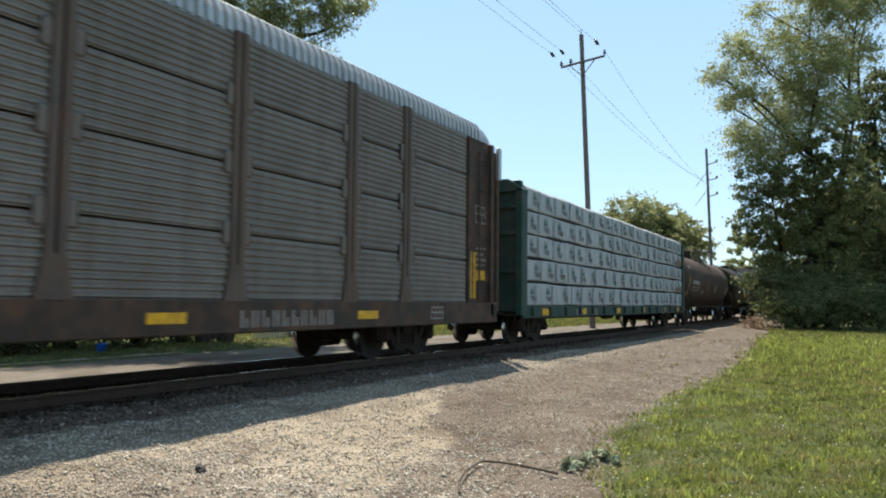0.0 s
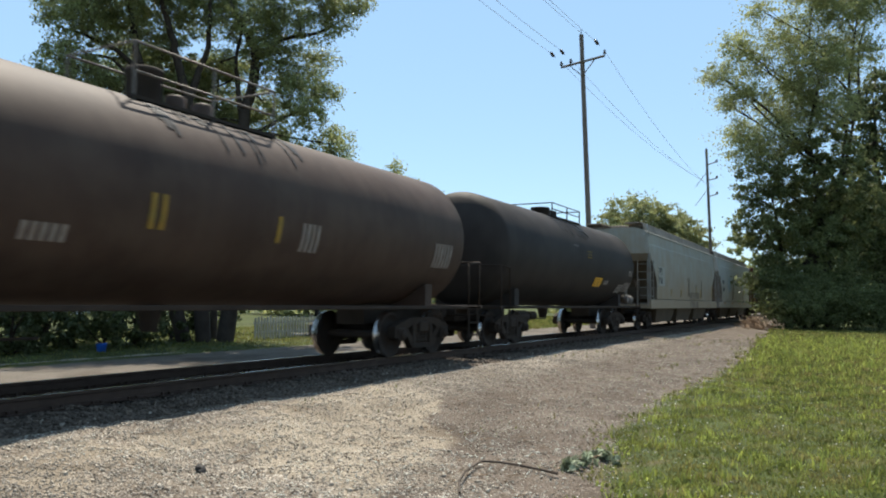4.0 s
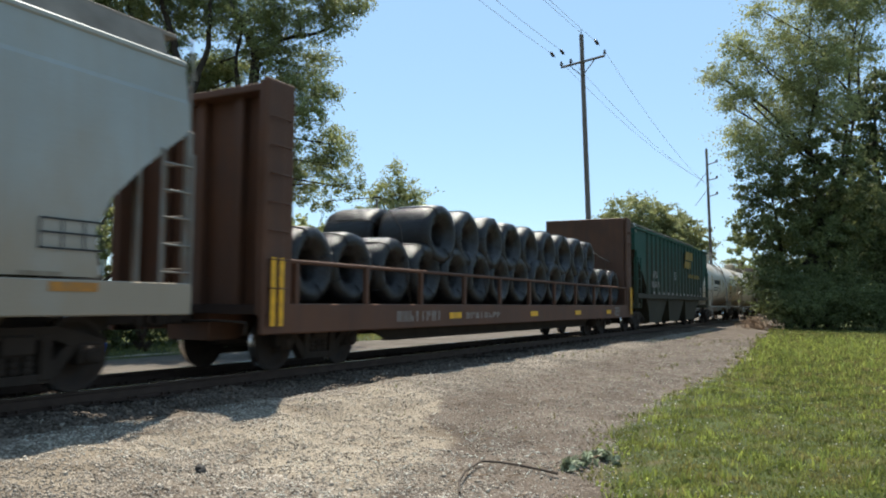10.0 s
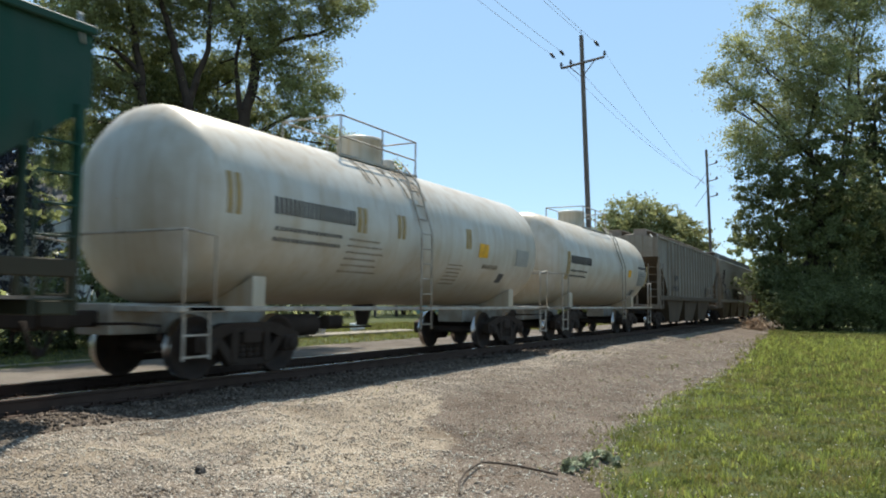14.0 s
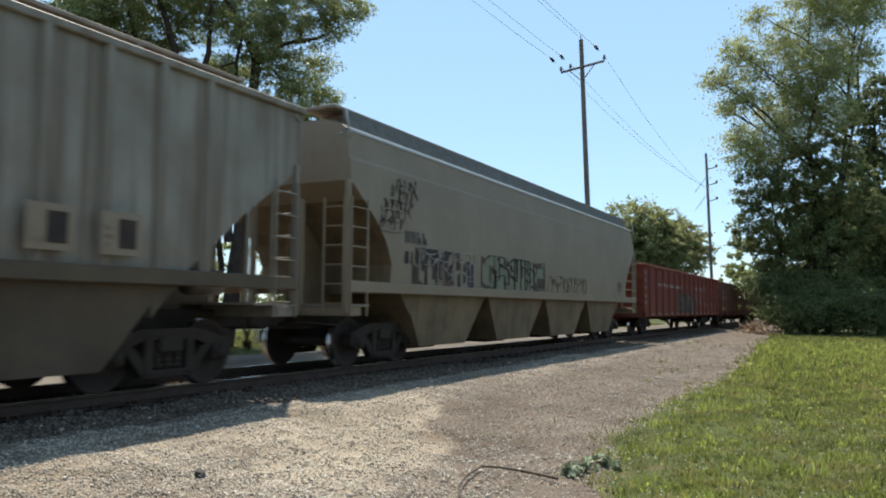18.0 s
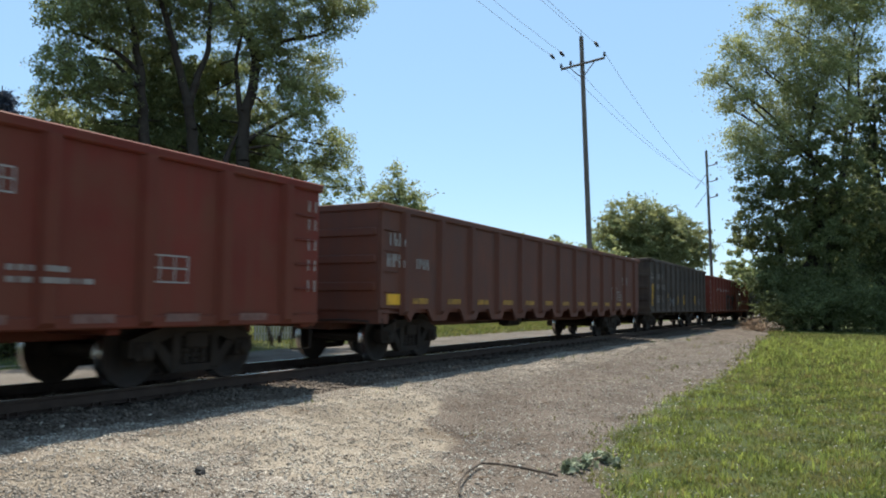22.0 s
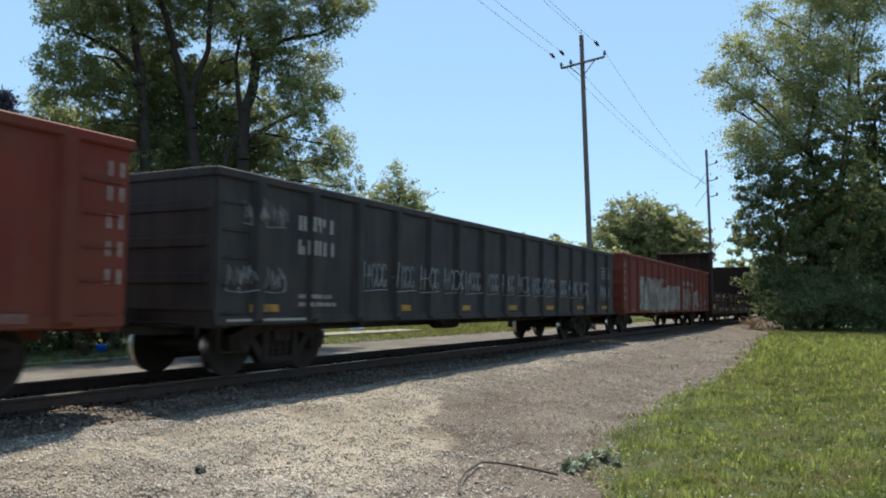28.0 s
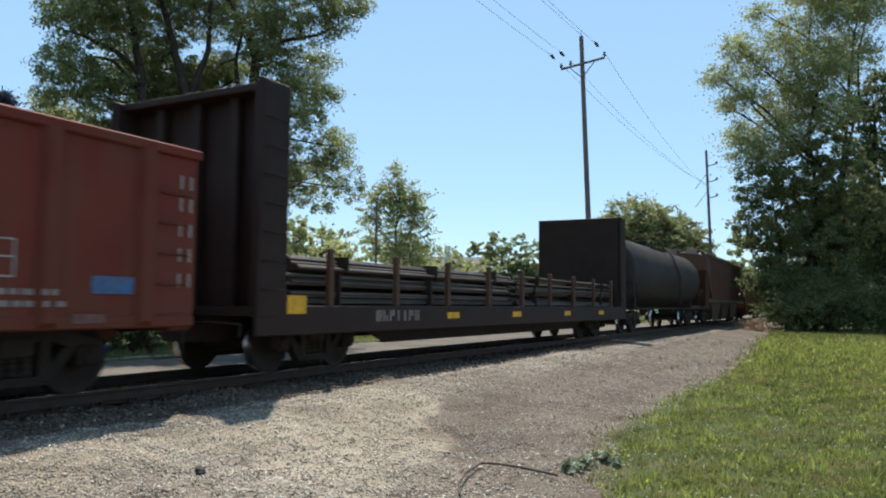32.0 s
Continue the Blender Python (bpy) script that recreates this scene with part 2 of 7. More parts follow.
    "leaf_light": mat("light_leaves", (0.31, 0.325, 0.14), 0.5, 0, 0.3, 0.5, 6, 0, translucent=0.55, island=0.35),
    "leaf_far": mat("hazy_green_leaves", (0.27, 0.28, 0.125), 0.5, 0, 0.3, 0.3, 6, 0, translucent=0.5, island=0.35),
    # hedge leaves; also the darker copy for the locust's shaded lower crown
    "leaf_mid": mat("mid_green_leaves", (0.15, 0.17, 0.068), 0.45, 0, 0.35, 0.4, 6, 0, translucent=0.5, island=0.4),
    "grass_bright": mat("bright_grass_blades", (0.3, 0.33, 0.075), 0.5, 0, 0.3, 1.5, 8, 0, translucent=0.4, island=0.4),
    "weed": mat("weed_leaves", (0.33, 0.37, 0.1), 0.45, 0, 0.35, 1.1, 9, 0, translucent=0.45, island=0.55),
    "leaf_silver": mat("pale_leaf_undersides", (0.24, 0.27, 0.17), 0.5, 0, 0.3, 3, 8, 0, translucent=0.3, island=0.4),
    "needle": mat("conifer_needles", (0.05, 0.055, 0.075), 0.6, 0, 0.3, 0.6, 8, 0, translucent=0.15, island=0.4),
    "bark": mat("rough_bark", (0.05, 0.039, 0.031), 0.9, 0, 0.35, 4, 25, 0.8),
    "pole": mat("weathered_utility_pole", (0.155, 0.125, 0.105), 0.85, 0, 0.2, 3, 30, 0.5),
    "insulator": mat("brown_porcelain", (0.05, 0.035, 0.03), 0.25, bump=0),
    "wire": mat("weathered_wire", (0.5, 0.52, 0.55), 0.5, 0.4, bump=0),
    "dead": mat("dry_brush", (0.28, 0.19, 0.12), 0.9, 0, 0.35, 4),
    "stick": mat("weathered_stick", (0.075, 0.058, 0.045), 0.9, 0, 0.3, 6),
    "siding": mat("white_siding", (0.75, 0.77, 0.80), 0.6, 0, 0.06, 2),
    "blue_tarp": mat("pale_blue_panel", (0.30, 0.50, 0.58), 0.5, 0, 0.1, 2),
    "shingle": mat("grey_roof_shingles", (0.16, 0.16, 0.17), 0.9, 0, 0.25, 6),
    "window": mat("dark_window_glass", (0.03, 0.035, 0.04), 0.08, 0, 0.1, bump=0),
    "fence": mat("grey_white_fence", (0.36, 0.35, 0.33), 0.8, 0, 0.15, 4),
    "concrete": mat("pale_concrete", (0.22, 0.195, 0.155), 0.85, 0, 0.15, 2),
    "blue_plastic": mat("bright_blue_plastic", (0.03, 0.14, 0.62), 0.4, bump=0),
}


# ---- mesh helpers ----
class Shape:
    """Collects vertices and faces of one part."""

    def __init__(self):
        self.v, self.f, self.smooth, self.mats = [], [], [], []

    def add(self, verts, faces, smooth=False, slot=0):
        k = len(self.v)
        self.v += [tuple(p) for p in verts]
        self.f += [tuple(i + k for i in q) for q in faces]
        self.smooth += [smooth] * len(faces)
        self.mats += [slot] * len(faces)
        return self

    def box(self, x0, x1, y0, y1, z0, z1, c=0.0, slot=0):
        if c <= 0:
            v = [(x, y, z) for x in (x0, x1) for y in (y0, y1) for z in (z0, z1)]
            return self.add(v, [(0, 1, 3, 2), (4, 6, 7, 5), (0, 4, 5, 1), (2, 3, 7, 6), (0, 2, 6, 4), (1, 5, 7, 3)], False, slot)
        # chamfered along x: an octagonal section, ends pulled in
        ring = lambda x, d: [(x, y0 + d, z0 + c + d), (x, y0 + c + d, z0 + d), (x, y1 - c - d, z0 + d), (x, y1 - d, z0 + c + d),
                             (x, y1 - d, z1 - c - d), (x, y1 - c - d, z1 - d), (x, y0 + c + d, z1 - d), (x, y0 + d, z1 - c - d)]
        v = ring(x0, c * 0.6) + ring(x0 + c, 0) + ring(x1 - c, 0) + ring(x1, c * 0.6)
        f = [tuple(range(7, -1, -1)), tuple(range(24, 32))]
        for r in range(3):
            for i in range(8):
                j = (i + 1) % 8
                f.append((r * 8 + i, r * 8 + j, r * 8 + 8 + j, r * 8 + 8 + i))
        return self.add(v, f, False, slot)

    def tube(self, p0, p1, r0, r1=None, seg=8, caps=True, smooth=True, slot=0):
        r1 = r0 if r1 is None else r1
        a, b = Vector(p0), Vector(p1)
        d = (b - a).normalized()
        s = d.orthogonal().normalized()
        t = d.cross(s)
        v = []
        for c, r in ((a, r0), (b, r1)):
            for i in range(seg):
                w = 2 * math.pi * i / seg
                v.append(c + (s * math.cos(w) + t * math.sin(w)) * r)
        f = [(i, (i + 1) % seg, seg + (i + 1) % seg, seg + i) for i in range(seg)]
        self.add(v, f, smooth, slot)
        if caps:
            self.add(v, [tuple(range(seg - 1, -1, -1)), tuple(range(seg, 2 * seg))], False, slot)
        return self

    def path(self, pts, r, seg=6, slot=0):
        """A bent rod as one skin."""
        pts = [Vector(p) for p in pts]
        v, n = [], len(pts)
        side = None
        for k, p in enumerate(pts):
            d = (pts[min(k + 1, n - 1)] - pts[max(k - 1, 0)]).normalized()
            if d.length < 1e-6:
                d = (pts[min(k + 1, n - 1)] - p).normalized()
            side = d.orthogonal().normalized() if side is None else (side - d * side.dot(d)).normalized()
            t = d.cross(side)
            for i in range(seg):
                w = 2 * math.pi * i / seg
                v.append(p + (side * math.cos(w) + t * math.sin(w)) * r)
        f = [(k * seg + i, k * seg + (i + 1) % seg, (k + 1) * seg + (i + 1) % seg, (k + 1) * seg + i) for k in range(n - 1) for i in range(seg)]
        f += [tuple(range(seg - 1, -1, -1)), tuple(range((n - 1) * seg, n * seg))]
        return self.add(v, f, True, slot)

    def lathe(self, rings, axis="y", seg=28, center=(0, 0, 0), slot=0, smooth=True):
        """rings: (position on the axis, radius)."""
        v = []
        for h, r in rings:
            for i in range(seg):
                w = 2 * math.pi * i / seg
                a, b = math.cos(w) * r, math.sin(w) * r
                v.append((center[0] + (h if axis == "x" else a), center[1] + (h if axis == "y" else (a if axis == "x" else b)),
                          center[2] + (h if axis == "z" else b)))
        f = []
        for k in range(len(rings) - 1):
            for i in range(seg):
                j = (i + 1) % seg
                f.append((k * seg + i, k * seg + j, k * seg + seg + j, k * seg + seg + i))
        return self.add(v, f, smooth, slot)

    def prism(self, outline, y0, y1, slot=0):
        """outline in x, z, drawn from y0 to y1."""
        n = len(outline)
        v = [(x, y0, z) for x, z in outline] + [(x, y1, z) for x, z in outline]
        f = [tuple(range(n)), tuple(range(2 * n - 1, n - 1, -1))] + [(i, i + n, (i + 1) % n + n, (i + 1) % n) for i in range(n)]
        return self.add(v, f, False, slot)

    def section(self, outline, x0, x1, slot=0, smooth=False):
        """outline in y, z, drawn from x0 to x1."""
        n = len(outline)
        v = [(x0, y, z) for y, z in outline] + [(x1, y, z) for y, z in outline]
        f = [tuple(range(n)), tuple(range(2 * n - 1, n - 1, -1))]
        self.add(v, f, False, slot)
        return self.add(v, [(i, i + n, (i + 1) % n + n, (i + 1) % n) for i in range(n)], smooth, slot)

    def mesh(self, name, materials):
        me = bpy.data.meshes.new(name)
        me.from_pydata(self.v, [], self.f)
        for m in materials if isinstance(materials, (list, tuple)) else [materials]:
            me.materials.append(M[m] if isinstance(m, str) else m)
        me.polygons.foreach_set("use_smooth", self.smooth)
        me.polygons.foreach_set("material_index", self.mats)
        bm = bmesh.new()
        bm.from_mesh(me)
        bmesh.ops.recalc_face_normals(bm, faces=bm.faces)
        bm.to_mesh(me)
        bm.free()
        me.update()
        return me


def part(name, shape, material, parent, label="", at=None, turn=0.0):
    me = shape if isinstance(shape, bpy.types.Mesh) else shape.mesh(name, material)
    ob = new(name, me)
    ob.parent = parent
    if at:
        ob.location = at
    if turn:
        ob.rotation_euler = (0, 0, turn)
    return tagged(ob, label) if label else ob


def thing(name, label, category, group="", kind="", at=(0, 0, 0)):
    ob = new(name)
    ob.empty_display_size = 0.3
    ob.location = at
    return tagged(ob, label, category, group, kind)


def bulk(name, verts, faces, materials, parent=None, smooth=False):
    """A large mesh from arrays."""
    me = bpy.data.meshes.new(name)
    verts, faces = np.asarray(verts, np.float32), np.asarray(faces, np.int32)
    k = faces.shape[1]
    me.vertices.add(len(verts))
    me.vertices.foreach_set("co", verts.ravel())
    me.loops.add(faces.size)
    me.loops.foreach_set("vertex_index", faces.ravel())
    me.polygons.add(len(faces))
    me.polygons.foreach_set("loop_start", np.arange(0, faces.size, k, dtype=np.int32))
    me.update(calc_edges=True)
    if smooth:
        me.polygons.foreach_set("use_smooth", np.ones(len(faces), bool))
    for m in materials if isinstance(materials, (list, tuple)) else [materials]:
        me.materials.append(M[m] if isinstance(m, str) else m)
    ob = new(name, me)
    ob.parent = parent
    return ob
# ---- ground ----
def smooth_noise(x, y, scale, seed):
    """Layered waves: cheap uneven ground in arrays."""
    r = np.random.RandomState(seed)
    out = np.zeros(np.broadcast(x, y).shape)
    for k in range(9):
        a, f = r.uniform(0, 2 * np.pi), r.uniform(0.5, 2.0) / scale
        out += np.sin((x * np.cos(a) + y * np.sin(a)) * f * 6.28 + r.uniform(0, 6.28))
    return out / 9 * 2


def profile(x, y):
    """Height of the ground."""
    z = np.interp(y, [-3000, -40, 0, 3.2, 4.8, 6.4, 7.5, 8.0, 10.2, 10.9, 11.6, 15.2, 16, 40, 3000],
                  [-0.5, -0.5, -0.46, -0.46, -0.36, -0.20, -0.17, -0.19, -0.19, -0.22, -0.25, -0.25, -0.18, 0.1, 0.6])
    near = np.exp(-((np.maximum(0, np.abs(x - 20) - 40)) / 20.0) ** 2)
    bump = smooth_noise(x, y, 2.2, 5) * 0.026 + smooth_noise(x, y, 0.7, 6) * 0.015
    bump += 0.10 * np.exp(-(((x - 11.1) / 0.5) ** 2 + ((y - 7.35) / 0.35) ** 2)) + 0.05 * np.exp(-(((x - 20.0) / 1.0) ** 2 + ((y - 6.9) / 0.4) ** 2))
    calm = np.where((y > 11.6) & (y < 15.2), 0.3, 1.0)
    return z + bump * near * calm


def lawn_edge(x):
    return np.interp(x, [-40, 0, 4.0, 6.1, 8.9, 11, 13.5, 18, 23, 35, 47, 52, 60, 400], [0.2, 0.9, 1.4, 1.75, 2.6, 2.7, 2.8, 2.6, 2.7, 3.35, 3.9, 4.4, 4.6, 4.6])


def spread(lo, hi, fine_lo, fine_hi, step, grow=1.22):
    a = list(np.arange(fine_lo, fine_hi, step))
    s, v = step, fine_hi
    while v < hi:
        a.append(v)
        s *= grow
        v += s
    a.append(hi)
    s, v, low = step, fine_lo, []
    while v > lo:
        s *= grow
        v -= s
        low.append(max(v, lo))
    return np.array(low[::-1] + a)


def ground_material():
    m = bpy.data.materials.new("gravel_dirt_and_grass")
    m.use_nodes = True
    n, l = m.node_tree.nodes, m.node_tree.links
    b = n["Principled BSDF"]
    b.inputs["Roughness"].default_value = 0.95
    b.inputs["Specular IOR Level"].default_value = 0.2
    geo = n.new("ShaderNodeNewGeometry")

    def tex(scale, detail=6, kind="noise"):
        t = n.new("ShaderNodeTexNoise" if kind == "noise" else "ShaderNodeTexVoronoi")
        t.inputs["Scale"].default_value = scale
        if kind == "noise":
            t.inputs["Detail"].default_value = detail
        l.new(geo.outputs["Position"], t.inputs["Vector"])
        return t.outputs["Fac" if kind == "noise" else "Color"], t

    def ramp(fac, *stops):
        r = n.new("ShaderNodeValToRGB")
        e = r.color_ramp.elements
        while len(e) < len(stops):
            e.new(0.5)
        for el, (p, c) in zip(e, stops):
            el.position, el.color = p, (*c, 1)
        l.new(fac, r.inputs[0])
        return r.outputs[0]

    def mix(fac, a, c, mode="MIX"):
        x = n.new("ShaderNodeMix")
        x.data_type, x.blend_type = "RGBA", mode
        for value, s in ((fac, x.inputs[0]), (a, x.inputs[6]), (c, x.inputs[7])):
            if isinstance(value, (int, float)):
                s.default_value = value
            elif isinstance(value, tuple):
                s.default_value = (*value, 1)
            else:
                l.new(value, s)
        return x.outputs[2]

    def attr(name, wobble, scale):
        """A zone with a ragged edge."""
        a = n.new("ShaderNodeAttribute")
        a.attribute_name = name
        k, _ = tex(scale, 8)
        s = n.new("ShaderNodeMath")
        s.operation = "MULTIPLY_ADD"
        l.new(k, s.inputs[0])
        s.inputs[1].default_value = wobble
        l.new(a.outputs["Fac"], s.inputs[2])
        r = n.new("ShaderNodeMapRange")
        r.inputs["From Min"].default_value, r.inputs["From Max"].default_value = 0.42 + wobble / 2, 0.58 + wobble / 2
        l.new(s.outputs[0], r.inputs["Value"])
        return r.outputs[0]

    big, _ = tex(0.35)
    mid, _ = tex(2.5)
    fine, _ = tex(45, 4)
    cell, vor = tex(38, kind="voronoi")
    cell2, _ = tex(75, kind="voronoi")
    sep = n.new("ShaderNodeSeparateColor")
    l.new(cell, sep.inputs[0])
    sep2 = n.new("ShaderNodeSeparateColor")
    l.new(cell2, sep2.inputs[0])
    grav = ramp(sep.outputs[0], (0.0, (0.075, 0.058, 0.043)), (0.35, (0.145, 0.116, 0.088)), (0.75, (0.23, 0.19, 0.147)), (1.0, (0.5, 0.46, 0.4)))
    grav2 = ramp(sep2.outputs[1], (0.0, (0.085, 0.066, 0.049)), (0.6, (0.2, 0.162, 0.122)), (1.0, (0.46, 0.41, 0.34)))
    grav = mix(ramp(mid, (0.4, (0, 0, 0)), (0.6, (1, 1, 1))), grav, grav2)
    dirt = ramp(fine, (0.25, (0.05, 0.036, 0.027)), (0.6, (0.1, 0.074, 0.056)), (0.85, (0.2, 0.16, 0.128)))
    sand = ramp(fine, (0.3, (0.25, 0.205, 0.143)), (0.7, (0.42, 0.355, 0.265)))
    road = ramp(fine, (0.3, (0.109, 0.092, 0.075)), (0.7, (0.173, 0.150, 0.124)))
    turf = ramp(mid, (0.3, (0.045, 0.058, 0.018)), (0.55, (0.07, 0.088, 0.026)), (0.75, (0.13, 0.11, 0.055)))
    # dark brown range, toned for shade as well as grime
    ballast = ramp(sep.outputs[1], (0.0, (0.045, 0.034, 0.025)), (0.6, (0.12, 0.094, 0.071)), (1.0, (0.24, 0.2, 0.16)))
    col = mix(attr("dirt", 0.7, 1.3), grav, mix(0.35, dirt, grav))
    col = mix(attr("sand", 0.8, 1.6), col, mix(0.45, sand, grav))
    col = mix(attr("ballast", 0.4, 2.0), col, ballast)
    col = mix(attr("road", 0.25, 1.2), col, road)
    col = mix(attr("turf", 0.6, 1.8), col, turf)
    patch, _ = tex(1.1, 9)
    col = mix(0.45, col, ramp(big, (0.35, (0.45, 0.41, 0.38)), (0.62, (1.0, 1.0, 1.0))), "MULTIPLY")
    col = mix(0.55, col, ramp(patch, (0.36, (0.42, 0.37, 0.33)), (0.56, (1.0, 1.0, 1.0))), "MULTIPLY")
    l.new(col, b.inputs["Base Color"])
    h = n.new("ShaderNodeMath")
    h.operation = "ADD"
    l.new(vor.outputs["Distance"], h.inputs[0])
    l.new(fine, h.inputs[1])
    bp = n.new("ShaderNodeBump")
    bp.inputs["Strength"].default_value, bp.inputs["Distance"].default_value = 0.8, 0.02
    l.new(h.outputs[0], bp.inputs["Height"])
    l.new(bp.outputs[0], b.inputs["Normal"])
    return m


def build_ground():
    xs, ys = spread(-1500, 3000, -1, 34, 0.17), spread(-1500, 3000, -3, 17, 0.17)
    X, Y = np.meshgrid(xs, ys, indexing="ij")
    Z = profile(X, Y)
    nx, ny = X.shape
    i = (np.arange(nx - 1)[:, None] * ny + np.arange(ny - 1)[None]).ravel()
    faces = np.stack([i, i + ny, i + ny + 1, i + 1], 1)
    ob = bulk("ground", np.stack([X, Y, Z], -1).reshape(-1, 3), faces, ground_material(), smooth=True)
    tagged(ob, "gravel and dirt verge between lawn and railway, grass beyond", "ground", kind="structure")
    edge = lawn_edge(X)
    soft = lambda d, w: np.clip(0.5 + d / w, 0, 1)
    zones = {
        "turf": np.maximum(soft(edge - Y, 1.2), soft(Y - np.interp(X, [-400, 6, 14, 30, 400], [14.6, 14.6, 14.9, 15.3, 15.6]), 0.8)),
        "road": soft(Y - 11.6, 1.0) * soft(15.3 - Y, 1.0),
        # near edge reaches over the gravel, darkening it for the train's shade
        "ballast": soft(Y - 6.95, 0.9) * soft(10.9 - Y, 0.8),
        "sand": np.clip(1.42 + 0.16 * np.sin(2.7 * Y + 1.3 * X) + 0.1 * np.sin(5.9 * X - 3.1 * Y) - np.hypot((X - 7.9 - (Y - 5.2) * 1.3) / 1.5, (Y - 5.2) / 1.7), 0, 1) + 0.3 * soft(Y - 5.2, 1.0) * soft(6.6 - Y, 1.0) + 0.25 * soft(Y - 3.6, 1.2) * soft(7.5 - X, 3.0),
        "dirt": np.clip(soft(5.2 + 0.03 * X - Y, 2.6) * soft(X - 6.0 - (Y - 3) * 1.0, 3.0) + 0.8 * np.exp(-((X - 5.2) / 0.5) ** 2 - ((Y - 3.3) / 0.35) ** 2), 0, 1),
    }
    for key, value in zones.items():
        a = ob.data.attributes.new(key, "FLOAT", "POINT")
        a.data.foreach_set("value", value.ravel().astype(np.float32))
    return ob


def scatter_stones(name, count, xr, yr, size, material, label, seed, keep=None, power=1.0, flat=1.0):
    r = np.random.RandomState(seed)
    x = xr[0] + (xr[1] - xr[0]) * r.rand(count) ** power
    y = r.uniform(*yr, count)
    if keep is not None:
        k = keep(x, y, r)
        x, y = x[k], y[k]
    n = len(x)
    s = r.uniform(0.45, 1.0, n) ** 2 * size
    base = np.array([(1, 0, 0), (0, 1, 0), (-1, 0, 0), (0, -1, 0), (0, 0, 0.75), (0, 0, -0.75), (0.6, 0.6, 0.45), (-0.6, -0.55, 0.4)])
    tri = np.array([(0, 6, 4), (6, 1, 4), (1, 2, 4), (2, 7, 4), (7, 3, 4), (3, 0, 4), (0, 1, 6), (2, 3, 7), (1, 0, 5), (2, 1, 5), (3, 2, 5), (0, 3, 5)])
    v = base[None] * (1 + r.uniform(-0.35, 0.35, (n, 8, 3))) * s[:, None, None] * [1, 0.8, flat]
    a = r.uniform(0, 6.28, n)
    c, q = np.cos(a)[:, None], np.sin(a)[:, None]
    vx, vy = v[..., 0] * c - v[..., 1] * q, v[..., 0] * q + v[..., 1] * c
    z = profile(x, y)
    verts = np.stack([vx + x[:, None], vy + y[:, None], v[..., 2] + (z + s * 0.25 * flat)[:, None]], -1).reshape(-1, 3)
    faces = (tri[None] + (np.arange(n) * 8)[:, None, None]).reshape(-1, 3)
    return tagged(bulk(name, verts, faces, material), label, name.replace("_", " "), kind="stuff")


def scatter_grass(name, count, xr, keep, height, material, label, seed, yr, power=2.0, width=1.0):
    r = np.random.RandomState(seed)
    x = xr[0] + (xr[1] - xr[0]) * r.rand(count) ** power
    y = r.uniform(*yr, count)
    k = keep(x, y, r)
    x, y = x[k], y[k]
    n = len(x)
    far = np.clip(x / 18.0, 0.6, 3.0)
    h = height * r.uniform(0.35, 1.0, n) * np.clip(far, 0.8, 1.5) * np.clip(1 + 0.45 * smooth_noise(x, y, 0.35, 21), 0.45, 1.9)
    w = 0.0095 * width * far * r.uniform(0.7, 1.6, n)
    a, b = r.uniform(0, 6.28, n), r.uniform(0, 6.28, n)
    lean = r.uniform(0.1, 0.9, n) * h
    z = profile(x, y) - 0.01
    dx, dy = np.cos(a) * w, np.sin(a) * w
    lx, ly = np.cos(b) * lean, np.sin(b) * lean
    v = np.stack([np.stack([x - dx, y - dy, z], -1), np.stack([x + dx, y + dy, z], -1),
                  np.stack([x + dx * 0.7 + lx * 0.35, y + dy * 0.7 + ly * 0.35, z + h * 0.6], -1), np.stack([x - dx * 0.7 + lx * 0.35, y - dy * 0.7 + ly * 0.35, z + h * 0.6], -1),
                  np.stack([x + lx, y + ly, z + h], -1)], 1).reshape(-1, 3)
    o = np.arange(n)[:, None] * 5
    faces = np.concatenate([o + [0, 1, 2], o + [0, 2, 3], o + [3, 2, 4]], 0)
    return tagged(bulk(name, v, faces, material), label, "grass", kind="stuff")


build_ground()
in_view = lambda x, y: (y < x * 1.75 + 0.5) & (y > -0.09 * x - 0.5)
scatter_stones("gravel", 125000, (3.0, 40), (2.0, 6.75), 0.016, "stone", "loose pale crushed gravel on the verge", 3,
               lambda x, y, r: in_view(x, y) & (y > lawn_edge(x) - 0.3) & (r.rand(len(x)) < np.clip(np.where((y < 5.0 + 0.03 * x) & (x > 6.2 + (y - 3) + 0.5 * smooth_noise(x, y, 0.9, 62)), 0.2, 1.0) + 0.3 * smooth_noise(x, y, 0.8, 61), 0.08, 1)), 1.6)
# dark stones run out past the ties, where the train's shade is coloured in
scatter_stones("ballast", 36000, (3.0, 60), (6.9, 10.8), 0.036, "ballast_stone", "grimy dark track ballast, spread wide to stand for the train's shade", 4, lambda x, y, r: y < x * 1.75 + 0.5, 1.5)
scatter_stones("larger_stones", 420, (4.0, 25), (2.6, 7.4), 0.034, "stone", "scattered larger pale stones", 9, lambda x, y, r: in_view(x, y) & (y > lawn_edge(x)), 1.4)
off_lawn = lambda x, y, r: in_view(x, y) & (y > lawn_edge(x) - 0.2)
scatter_stones("pale_chips", 15000, (4.5, 34), (2.2, 6.9), 0.016, "clover", "pale limestone chips on the dirt", 29, off_lawn, 1.5, 0.45)
scatter_stones("broken_pieces", 46, (6.2, 8.4), (2.6, 3.6), 0.036, "clover", "pale flat broken pieces beside the stick", 30, lambda x, y, r: y > lawn_edge(x), 1.0, 0.35)
